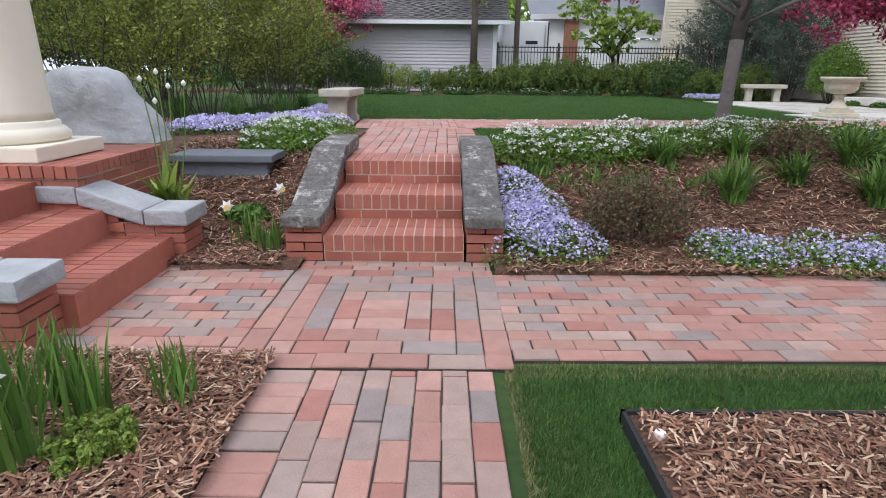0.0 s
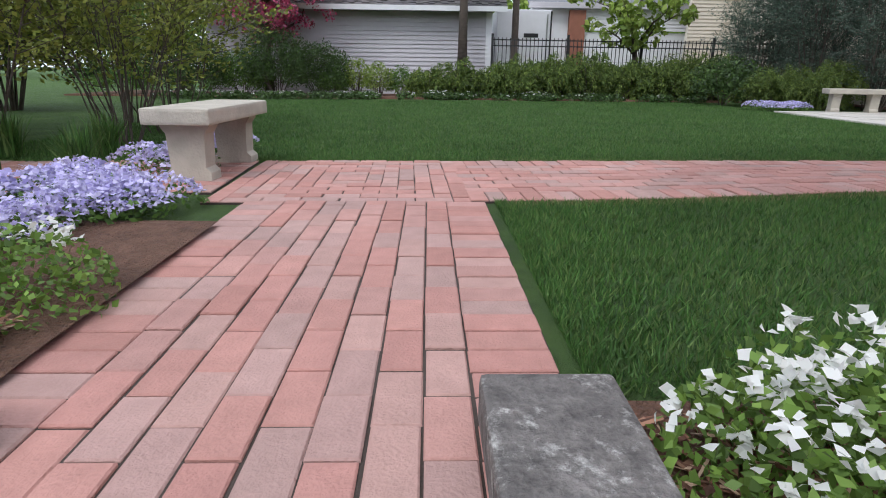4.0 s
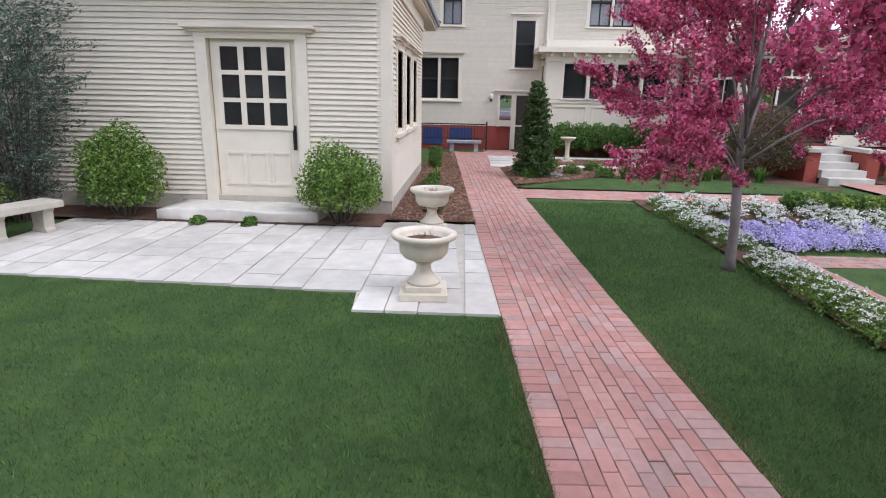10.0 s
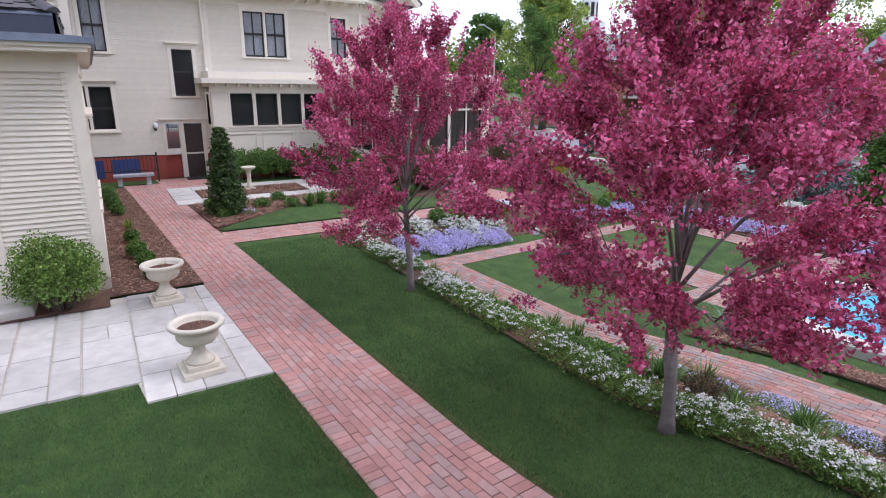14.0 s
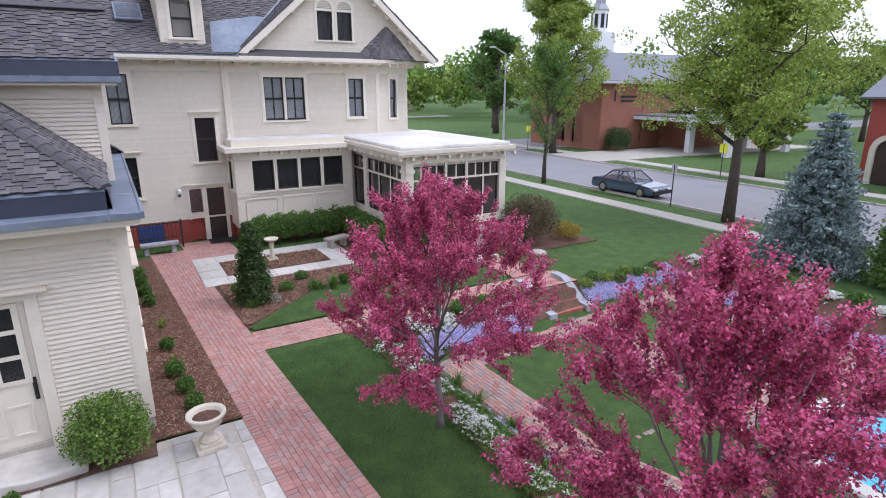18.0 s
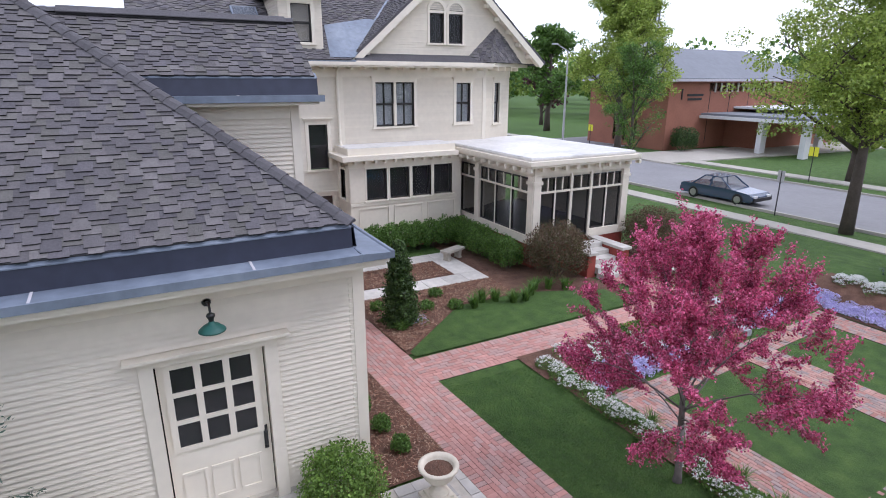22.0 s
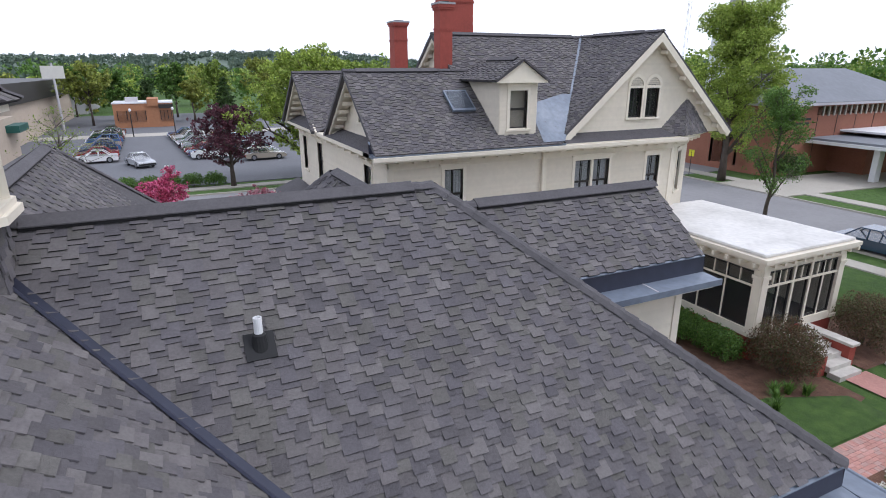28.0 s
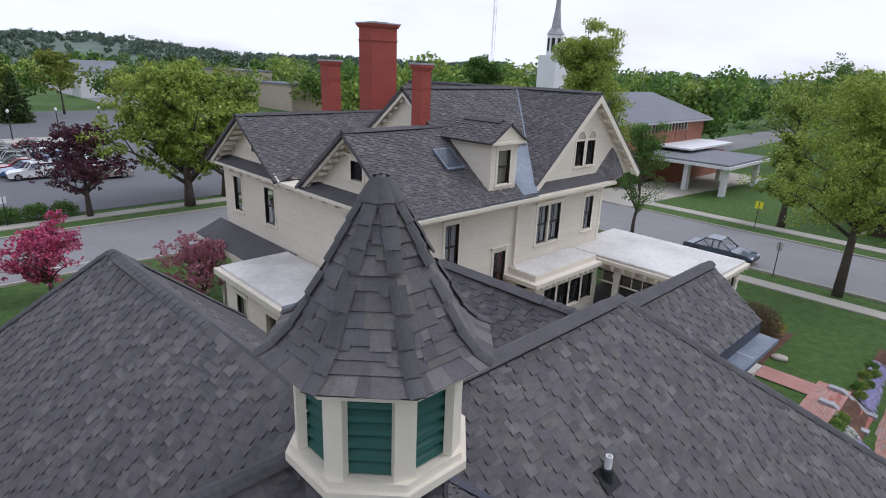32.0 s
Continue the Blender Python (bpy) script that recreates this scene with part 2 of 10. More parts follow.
M["door"] = material("dark_wood_door", (0.040, 0.022, 0.016), 0.5, 0.3, 12, 0.1, 60)
# near-black colour standing in for the shade of unlit rooms and hollows
M["dark"] = material("interior_shade", (0.030, 0.027, 0.025), 0.9, 0.3, 3, 0)
M["blue"] = material("blue_basement_panel", (0.030, 0.050, 0.16), 0.6, 0.2, 5, 0)
M["pool"] = material("pool_blue_paint", (0.06, 0.42, 0.68), 0.4, 0.1, 3, 0.05, 20)
M["vinyl"] = material("pale_grey_siding", (0.50, 0.48, 0.50), 0.7, 0.08, 6, 0.05, 60)
M["tanbrick"] = material("orange_brick", (0.30, 0.125, 0.08), 0.85, 0.2, 6, 0.3, 60)
M["beige"] = material("beige_render", (0.46, 0.38, 0.30), 0.85, 0.12, 3, 0.1, 40)
M["roofgrey"] = material("grey_far_roof", (0.19, 0.20, 0.22), 0.9, 0.15, 2, 0.2, 30)
M["steelgrey"] = material("galvanised_steel", (0.30, 0.31, 0.32), 0.45, 0.2, 12, 0.1, 80, metal=0.6)
M["white_metal"] = material("white_painted_metal", (0.75, 0.75, 0.76), 0.5, 0.06, 5, 0.05, 60)
M["rubber"] = material("black_rubber", (0.015, 0.015, 0.016), 0.8, 0.2, 10, 0.1, 60)
M["chrome"] = material("bare_metal", (0.5, 0.5, 0.52), 0.3, 0.1, 10, 0, metal=1.0)
M["orangebrick"] = material("orange_brick", (0.40, 0.185, 0.095), 0.85, 0.2, 3, 0.1, 20)
# distance haze is mixed into these two colours as a grey-blue tint
M["hazetintleaf"] = material("haze_tinted_foliage", (0.115, 0.160, 0.120), 0.95, 0.1, 0.05, 0, island=0.08, tint=[(0.13, 0.18, 0.13), (0.105, 0.15, 0.118), (0.145, 0.185, 0.13)])
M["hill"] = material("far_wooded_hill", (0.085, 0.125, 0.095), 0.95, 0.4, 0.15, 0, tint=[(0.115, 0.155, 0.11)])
M["plate"] = material("pale_bar", (0.62, 0.60, 0.54), 0.7, 0.1, 6, 0)
gl = bpy.data.materials.new("window_glass")
gl.use_nodes = True
gb = gl.node_tree.nodes["Principled BSDF"]
gb.inputs["Base Color"].default_value = (0.035, 0.038, 0.042, 1)
gb.inputs["Roughness"].default_value = 0.04
gb.inputs["Alpha"].default_value = 0.25
gb.inputs["Specular IOR Level"].default_value = 0.7
M["glass"] = gl


for k_ in ("juniper", "lilac", "mapleleaf", "magenta", "maroon", "pinkbloom", "leaf", "leafdeep", "leafdark", "bluegreen", "yew", "yellowleaf", "goldleaf", "brownleaf", "phlox", "white", "blade"):
    nt_ = M[k_].node_tree
    b_ = nt_.nodes["Principled BSDF"]
    tr_ = nt_.nodes.new("ShaderNodeBsdfTranslucent")
    mx_ = nt_.nodes.new("ShaderNodeMixShader")
    mx_.inputs[0].default_value = 0.45 if k_ == "magenta" else 0.32
    nt_.links.new(b_.inputs["Base Color"].links[0].from_socket, tr_.inputs["Color"])
    nt_.links.new(b_.outputs[0], mx_.inputs[1])
    nt_.links.new(tr_.outputs[0], mx_.inputs[2])
    nt_.links.new(mx_.outputs[0], nt_.nodes["Material Output"].inputs["Surface"])

# sandstone coping with pale lichen blotches
dn = M["darkstone"].node_tree
dc = dn.nodes.new("ShaderNodeTexCoord")
d1 = dn.nodes.new("ShaderNodeTexNoise")
d1.inputs["Scale"].default_value, d1.inputs["Detail"].default_value, d1.inputs["Roughness"].default_value = 6.0, 12, 0.78
dr_ = dn.nodes.new("ShaderNodeValToRGB")
dr_.color_ramp.elements[0].position, dr_.color_ramp.elements[1].position = 0.535, 0.62
dm_mix = dn.nodes.new("ShaderNodeMixRGB")
dm_mix.inputs["Color2"].default_value = (0.42, 0.41, 0.38, 1)
db = dn.nodes["Principled BSDF"]
dn.links.new(dc.outputs["Object"], d1.inputs["Vector"])
dn.links.new(d1.outputs[0], dr_.inputs[0])
dn.links.new(dr_.outputs[0], dm_mix.inputs[0])
dn.links.new(db.inputs["Base Color"].links[0].from_socket, dm_mix.inputs["Color1"])
d2 = dn.nodes.new("ShaderNodeTexNoise")
d2.inputs["Scale"].default_value, d2.inputs["Detail"].default_value, d2.inputs["Roughness"].default_value = 30.0, 8, 0.75
d3 = dn.nodes.new("ShaderNodeMapRange")
d3.inputs["From Min"].default_value, d3.inputs["From Max"].default_value = 0.33, 0.66
d3.inputs["To Min"].default_value, d3.inputs["To Max"].default_value = 0.55, 1.45
d4 = dn.nodes.new("ShaderNodeMixRGB")
d4.blend_type = "MULTIPLY"
d4.inputs[0].default_value = 1.0
dn.links.new(dc.outputs["Object"], d2.inputs["Vector"])
dn.links.new(d2.outputs[0], d3.inputs[0])
dn.links.new(dm_mix.outputs[0], d4.inputs["Color1"])
dn.links.new(d3.outputs[0], d4.inputs["Color2"])
dn.links.new(d4.outputs[0], db.inputs["Base Color"])


def car_paint(name, c):
    m = material(name, c, 0.25, 0.03, 5, 0)
    m.node_tree.nodes["Principled BSDF"].inputs["Coat Weight"].default_value = 0.8
    return m


# ---------------------------------------------------------------- building blocks
def thing(name, label, category, loc=(0, 0, 0), rz=0.0, group="", kind=""):
    ob = new(name)
    ob.empty_display_size = 0.2
    ob.matrix_basis = pose(*loc, 0, 0, rz)
    return tagged(ob, label, category, group, kind)


def link(name, me, mat, parent=None, label="", kind=""):
    ob = new(name, me)
    if mat:
        me.materials.append(mat)
    if parent:
        ob.parent = parent
    return tagged(ob, label, kind=kind)


def part(name, bm, mat, parent=None, label="", kind="", smooth=False):
    bmesh.ops.recalc_face_normals(bm, faces=bm.faces)
    if name in APART:
        todo, first = set(bm.verts), None
        while todo:
            isle, stack = set(), [todo.pop()]
            while stack:
                v = stack.pop()
                isle.add(v)
                for e in v.link_edges:
                    o = e.other_vert(v)
                    if o in todo:
                        todo.discard(o)
                        stack.append(o)
            vs = sorted(isle, key=lambda v: v.index)
            at = {v: i for i, v in enumerate(vs)}
            fs = [tuple(at[v] for v in f.verts) for f in bm.faces if f.verts[0] in isle]
            ob = raw(name, [tuple(v.co) for v in vs], fs, mat, parent, label, kind)
            first = first or ob
        bm.free()
        return first
    me = bpy.data.meshes.new(name)
    bm.to_mesh(me)
    bm.free()
    if smooth:
        me.shade_smooth()
    return link(name, me, mat, parent, label, kind)


APART = {"corner_board", "cornice", "door_casing", "frieze_board", "pillar", "sill_wall", "foundation", "dormer_pediment"}


def raw(name, verts, faces, mat, parent=None, label="", kind="", smooth=False):
    me = bpy.data.meshes.new(name)
    me.from_pydata(verts, [], faces)
    me.update()
    if smooth:
        me.shade_smooth()
    return link(name, me, mat, parent, label, kind)


def BM():
    return bmesh.new()


def box(bm, x0, x1, y0, y1, z0, z1, m=None):
    v = [bm.verts.new(p if m is None else m @ Vector(p)) for p in
         ((x0, y0, z0), (x1, y0, z0), (x1, y1, z0), (x0, y1, z0), (x0, y0, z1), (x1, y0, z1), (x1, y1, z1), (x0, y1, z1))]
    for f in ((0, 3, 2, 1), (4, 5, 6, 7), (0, 1, 5, 4), (1, 2, 6, 5), (2, 3, 7, 6), (3, 0, 4, 7)):
        bm.faces.new([v[i] for i in f])
    return bm


def bevelled(bm, w=0.01, seg=2):
    bmesh.ops.bevel(bm, geom=bm.edges[:] + bm.verts[:], offset=w, segments=seg, affect="EDGES", profile=0.6)
    return bm


def lathe(bm, prof, n=24, cx=0, cy=0, rot=0.0):
    """Turn a profile of (radius, z) round the vertical through cx, cy."""
    rings = []
    for r, z in prof:
        rings.append([bm.verts.new((cx + r * math.cos(rot + 2 * math.pi * i / n), cy + r * math.sin(rot + 2 * math.pi * i / n), z)) for i in range(n)])
    for a, b in zip(rings, rings[1:]):
        for i in range(n):
            bm.faces.new((a[i], a[(i + 1) % n], b[(i + 1) % n], b[i]))
    bm.faces.new(list(reversed(rings[0])))
    bm.faces.new(rings[-1])
    return bm


def tube(bm, pts, radii, n=7):
    """A tapered tube along a line of points."""
    rings = []
    side = Vector((1, 0, 0))
    for i, p in enumerate(pts):
        p = Vector(p)
        d = (Vector(pts[min(i + 1, len(pts) - 1)]) - Vector(pts[max(i - 1, 0)])).normalized()
        if abs(d.dot(side)) > 0.9:
            side = Vector((0, 1, 0))
        a = d.cross(side).normalized()
        b = d.cross(a)
        rings.append([bm.verts.new(p + radii[i] * (a * math.cos(2 * math.pi * k / n) + b * math.sin(2 * math.pi * k / n))) for k in range(n)])
    for a, b in zip(rings, rings[1:]):
        for k in range(n):
            bm.faces.new((a[k], a[(k + 1) % n], b[(k + 1) % n], b[k]))
    bm.faces.new(rings[0])
    bm.faces.new(list(reversed(rings[-1])))
    return bm


def prism(bm, poly, z0, z1):
    """A flat outline raised from z0 to z1."""
    lo = [bm.verts.new((x, y, z0)) for x, y in poly]
    hi = [bm.verts.new((x, y, z1)) for x, y in poly]
    n = len(poly)
    bm.faces.new(list(reversed(lo)))
    bm.faces.new(hi)
    for i in range(n):
        bm.faces.new((lo[i], lo[(i + 1) % n], hi[(i + 1) % n], hi[i]))
    return bm


def slab3(bm, poly, t):
    """A plane outline in space, given thickness t downwards along its normal."""
    p = [Vector(q) for q in poly]
    nrm = (p[1] - p[0]).cross(p[2] - p[0]).normalized()
    if nrm.z < 0:
        nrm = -nrm
    hi = [bm.verts.new(q) for q in p]
    lo = [bm.verts.new(q - nrm * t) for q in p]
    n = len(p)
    bm.faces.new(hi)
    bm.faces.new(list(reversed(lo)))
    for i in range(n):
        bm.faces.new((lo[i], lo[(i + 1) % n], hi[(i + 1) % n], hi[i]))
    return bm


class Face:
    """A wall's own axes: u along it, n out of it, z up."""

    def __init__(self, x, y, ang):
        self.o = Vector((x, y, 0))
        self.u = Vector((math.cos(radians(ang)), math.sin(radians(ang)), 0))
        self.n = Vector((math.sin(radians(ang)), -math.cos(radians(ang)), 0))
        self.m = Matrix(((self.u.x, self.n.x, 0, x), (self.u.y, self.n.y, 0, y), (0, 0, 1, 0), (0, 0, 0, 1)))

    def p(self, u, n, z):
        return self.o + self.u * u + self.n * n + Vector((0, 0, z))

    def box(self, bm, u0, u1, n0, n1, z0, z1):
        return box(bm, u0, u1, n0, n1, z0, z1, self.m)


def clapboards(f, u0, u1, z0, z1, holes, parent, pitch=0.09, gable=None, single=None, thick=0.16, mat=None, name="wall", label=""):
    """Wall of overlapping boards with its openings left out; gable(z) gives the board ends up a gable."""
    verts, faces = [], []
    segs = []
    rows = max(1, round((z1 - z0) / pitch))
    pitch = (z1 - z0) / rows
    for r in range(rows):
        a, b = z0 + r * pitch, z0 + (r + 1) * pitch
        mid = (a + b) / 2
        l, h = (u0, u1) if gable is None else gable(mid)
        cuts = sorted((max(l, ha), min(h, hb)) for ha, hb, za, zb in holes if za < mid < zb and hb > l and ha < h)
        at = l
        for ca, cb in cuts + [(h, h)]:
            if ca - at > 0.02:
                segs.append((at, ca, a, b))
            at = max(at, cb)
    if single:
        wall = parent
    else:
        l, h = (u0, u1) if gable is None else gable(z0 + 0.01)
        wall = part(name, f.box(BM(), l, h, -thick - 0.05, -0.02, z0 - 0.015, z0 + 0.05), mat or M["siding"], parent, label or "wall of overlapping clapboards")
    for a, c, za, zb in segs:
        v = [f.p(a, 0.036, za), f.p(c, 0.036, za), f.p(c, 0.008, zb), f.p(a, 0.008, zb), f.p(a, -thick, za), f.p(c, -thick, za), f.p(c, -thick, zb), f.p(a, -thick, zb)]
        raw("clapboard", v, [(0, 1, 2, 3), (4, 7, 6, 5), (0, 4, 5, 1), (3, 2, 6, 7), (1, 5, 6, 2), (0, 3, 7, 4)], mat or M["siding"], wall)
    return wall


def window(f, ua, ub, za, zb, parent, lights=1, rows=2, curtain=False, head=True, casing=0.13, muntin=0, deep=0.12, glassmat=None, dark=True):
    """Cased window in a wall: casing, cornice, sill, sashes, panes and a painted room shade; ua to ub is the clear
    span.
    """
    bm = BM()
    c = casing
    f.box(bm, ua - c, ua, -0.1, 0.045, za - 0.03, zb + c)
    f.box(bm, ub, ub + c, -0.1, 0.045, za - 0.03, zb + c)
    f.box(bm, ua, ub, -0.1, 0.045, zb, zb + c)
    if head:
        f.box(bm, ua - c - 0.05, ub + c + 0.05, 0.0, 0.10, zb + c, zb + c + 0.05)
        f.box(bm, ua - c - 0.09, ub + c + 0.09, 0.0, 0.15, zb + c + 0.05, zb + c + 0.09)
    w = part("window", bm, M["trim"], parent, "cream cased window with dark sashes")
    bm = BM()
    f.box(bm, ua - c - 0.04, ub + c + 0.04, -0.1, 0.09, za - 0.09, za - 0.03)
    part("sill", bm, M["trim"], w)
    wid = (ub - ua - (lights - 1) * 0.10) / lights
    for i in range(lights):
        a = ua + i * (wid + 0.10)
        b = a + wid
        if i:
            bm = BM()
            f.box(bm, a - 0.10, a, -0.1, 0.035, za, zb)
            part("mullion", bm, M["trim"], w)
        hgt = (zb - za) / rows
        for r in range(rows):
            lo, hi = za + r * hgt, za + (r + 1) * hgt
            dn = -0.055 if r % 2 else -0.085
            bm = BM()
            s = 0.042
            f.box(bm, a, a + s, dn - 0.03, dn + 0.02, lo, hi)
            f.box(bm, b - s, b, dn - 0.03, dn + 0.02, lo, hi)
            f.box(bm, a + s, b - s, dn - 0.03, dn + 0.02, lo, lo + s)
            f.box(bm, a + s, b - s, dn - 0.03, dn + 0.02, hi - s, hi)
            for k in range(muntin):
                mu = a + s + (b - a - 2 * s) * (k + 1) / (muntin + 1)
                f.box(bm, mu - 0.012, mu + 0.012, dn - 0.02, dn + 0.01, lo + s, hi - s)
            part("sash", bm, M["sash"], w, "dark painted sash")
            bm = BM()
            f.box(bm, a + s, b - s, dn - 0.012, dn - 0.004, lo + s, hi - s)
            part("pane", bm, M["glass"], w, "dark reflecting glass pane").visible_shadow = False
    if curtain:
        bm = BM()
        n = 26
        for side in (0, 1):
            for i in range(lights):
                a = ua + i * (wid + 0.10)
                x0, x1 = (a + 0.03, a + wid * 0.47) if side == 0 else (a + wid * 0.53, a + wid - 0.03)
                pts = [(x0 + (x1 - x0) * k / n, -0.145 + 0.014 * math.sin(k * 1.9)) for k in range(n + 1)]
                for (p0, q0), (p1, q1) in zip(pts, pts[1:]):
                    bm.faces.new([bm.verts.new(f.p(p0, q0, za + 0.05)), bm.verts.new(f.p(p1, q1, za + 0.05)), bm.verts.new(f.p(p1, q1, zb - 0.05)), bm.verts.new(f.p(p0, q0, zb - 0.05))])
        part("curtain", bm, M["curtain"], w, "white net curtain")
    # near-black sheet behind the panes, room shade put into its colour
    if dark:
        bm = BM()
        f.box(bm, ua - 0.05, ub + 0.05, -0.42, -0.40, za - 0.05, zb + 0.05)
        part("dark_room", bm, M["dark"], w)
    return w


def shingles(poly, parent, expo=0.135, seed=1, near=None, limit=300, wide=(0.16, 0.22)):
    """Courses of laminated shingle tabs over one roof plane, stepped high and low in turn, with shadow lines painted on
    the black butts; those inside the near box become single pieces.
    """
    rnd = random.Random(seed)
    p = [Vector(q) for q in poly]
    nrm = (p[1] - p[0]).cross(p[2] - p[0]).normalized()
    if nrm.z < 0:
        nrm = -nrm
    up = (Vector((0, 0, 1)) - nrm * nrm.z).normalized()
    al = up.cross(nrm).normalized()
    o = p[0]
    q2 = [((v - o).dot(al), (v - o).dot(up)) for v in p]
    t0, t1 = min(t for _, t in q2), max(t for _, t in q2)

    def span(t):
        xs = []
        for (s_a, t_a), (s_b, t_b) in zip(q2, q2[1:] + q2[:1]):
            if (t_a - t) * (t_b - t) <= 0 and abs(t_a - t_b) > 1e-9:
                xs.append(s_a + (s_b - s_a) * (t - t_a) / (t_b - t_a))
        return (min(xs), max(xs)) if xs else None

    verts, faces, butts = [], [], []
    count = 0
    rows = int((t1 - t0) / expo)
    for r in range(rows + 1):
        t = t0 + r * expo
        e1, e2 = span(min(t + 0.02, t1 - 1e-4)), span(min(t + expo * 0.9, t1 - 1e-4))
        if not e1 or not e2:
            continue
        l, h = max(e1[0], e2[0]), min(e1[1], e2[1])
        s = l - rnd.random() * 0.4
        high = bool(r % 2)
        while s < h:
            w = rnd.uniform(*wide)
            a, b = max(s, l), min(s + w, h)
            s += w
            high = not high if rnd.random() < 0.93 else high
            if b - a < 0.03:
                continue
            drop = expo * 0.5 if high else 0.0
            hi_t = min(t + expo * 1.2, t1)
            lo_t = max(t - drop, t0 - 0.03)
            lift = (0.034 if high else 0.020) + rnd.random() * 0.002
            skew = rnd.uniform(-0.004, 0.004)
            th = 0.026 if high else 0.016
            corner = [(a, lo_t, lift), (b, lo_t + skew, lift), (b, hi_t, 0.004), (a, hi_t, 0.004), (a, lo_t + 0.003, lift - th), (b, lo_t + skew + 0.003, lift - th)]
            v = [o + al * x + up * y + nrm * z for x, y, z in corner]
            fs = [(0, 1, 2, 3), (4, 5, 1, 0), (4, 0, 3), (5, 2, 1)]
            c = v[0]
            if near and count < limit and near[0] < c.x < near[1] and near[2] < c.y < near[3]:
                count += 1
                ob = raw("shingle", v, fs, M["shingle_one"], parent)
                ob.data.materials.append(M["shingle_edge_shadow"])
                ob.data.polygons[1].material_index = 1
            else:
                k = len(verts)
                verts += v
                butts.append(len(faces) + 1)
                faces += [tuple(k + i for i in ff) for ff in fs]
    ob = raw("shingle_field", verts, faces, M["shingle"], parent, "weathered grey asphalt shingles", kind="stuff")
    ob.data.materials.append(M["shingle_edge_shadow"])
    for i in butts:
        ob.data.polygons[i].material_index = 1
    return ob


def ridge_vent(a, b, parent, w=0.17):
    """Raised shingle-capped vent strip along a ridge, the shade of its open sides painted as a near-black strip."""
    a, b = Vector(a), Vector(b)
    d = (b - a).normalized()
    side = d.cross(Vector((0, 0, 1))).normalized()
    # second piece is solid, coloured near-black as the shade below the cap
    for name, mat, half, lo, hi, lab in (("ridge_vent", "ridge", w, 0.070, 0.085, "raised shingled ridge vent"), ("vent_gap", "shingle_edge_shadow", w * 0.9, 0.02, 0.069, "near-black strip painted as shade in the vent side")):
        bm = BM()
        rings = []
        for q in (a, b):
            rings.append([bm.verts.new(q + side * x + Vector((0, 0, z))) for x, z in ((-half, lo - half * 0.62), (0, lo), (half, lo - half * 0.62), (half, hi - half * 0.62), (0, hi), (-half, hi - half * 0.62))])
        for i in range(6):
            j = (i + 1) % 6
            bm.faces.new((rings[0][i], rings[0][j], rings[1][j], rings[1][i]))
        bm.faces.new(rings[0])
        bm.faces.new(list(reversed(rings[1])))
        part(name, bm, M[mat], parent, lab)


def ridge_cap(a, b, parent, r=0.14, step=0.24, drop=0.085):
    """Overlapping bent ridge caps along a ridge or hip."""
    a, b = Vector(a), Vector(b)
    d = (b - a).normalized()
    side = d.cross(Vector((0, 0, 1))).normalized()
    up = side.cross(d)
    n = max(1, int((b - a).length / step))
    for i in range(n):
        s0, s1 = i * step, (i + 1) * step + 0.05
        verts = []
        for s, l in ((s0, 0.035), (s1, 0.018)):
            for w, z in ((-r, -drop), (-r * 0.5, -drop * 0.25), (0, 0.0), (r * 0.5, -drop * 0.25), (r, -drop)):
                verts.append(a + d * min(s, (b - a).length) + side * w + up * (z + l + 0.03))
        raw("ridge_cap", verts, [(j, j + 1, 6 + j, 5 + j) for j in range(4)] + [(0, 1, 2, 3, 4)], M["ridge"], parent)


# ---------------------------------------------------------------- foliage
def leaf_mesh(name, pts, size, seed, flat=0.0, droop=0.0, long=1.6, along=None):
    """Small bent leaves at the given points, each one facing its own way."""
    rg = np.random.default_rng(seed)
    pts = np.asarray(pts, float)
    n = len(pts)
    d = rg.normal(size=(n, 3))
    if along is not None:
        d = d * 0.35 + along
    d[:, 2] = d[:, 2] * (1 - flat) - droop
    d /= np.linalg.norm(d, axis=1)[:, None] + 1e-9
    e = rg.normal(size=(n, 3))
    e[:, 2] *= 1 - flat
    e -= d * (e * d).sum(1)[:, None]
    e /= np.linalg.norm(e, axis=1)[:, None] + 1e-9
    s = size * rg.uniform(0.6, 1.3, n)[:, None]
    nn = np.cross(d, e)
    v = np.stack([pts - d * s * long / 2, pts + e * s / 2 + nn * s * 0.15, pts + d * s * long / 2, pts - e * s / 2 + nn * s * 0.15], 1).reshape(-1, 3)
    me = bpy.data.meshes.new(name)
    me.vertices.add(4 * n)
    me.vertices.foreach_set("co", v.ravel())
    idx = np.arange(4 * n, dtype=np.int32)
    me.loops.add(4 * n)
    me.loops.foreach_set("vertex_index", idx)
    me.polygons.add(n)
    me.polygons.foreach_set("loop_start", np.arange(0, 4 * n, 4, dtype=np.int32))
    me.update(calc_edges=True)
    return me


def cloud(rg, centres, radii, n, squash=0.8, shell=0.5):
    """Points in a heap of clumps, denser towards their skins."""
    centres, radii = np.asarray(centres, float), np.asarray(radii, float)
    pick = rg.choice(len(centres), n, p=radii**2 / (radii**2).sum())
    d = rg.normal(size=(n, 3))
    d /= np.linalg.norm(d, axis=1)[:, None]
    r = radii[pick] * rg.uniform(0, 1, n) ** (1 / 3 * (1 - shell) + 0.08)
    d[:, 2] *= squash
    return centres[pick] + d * r[:, None]


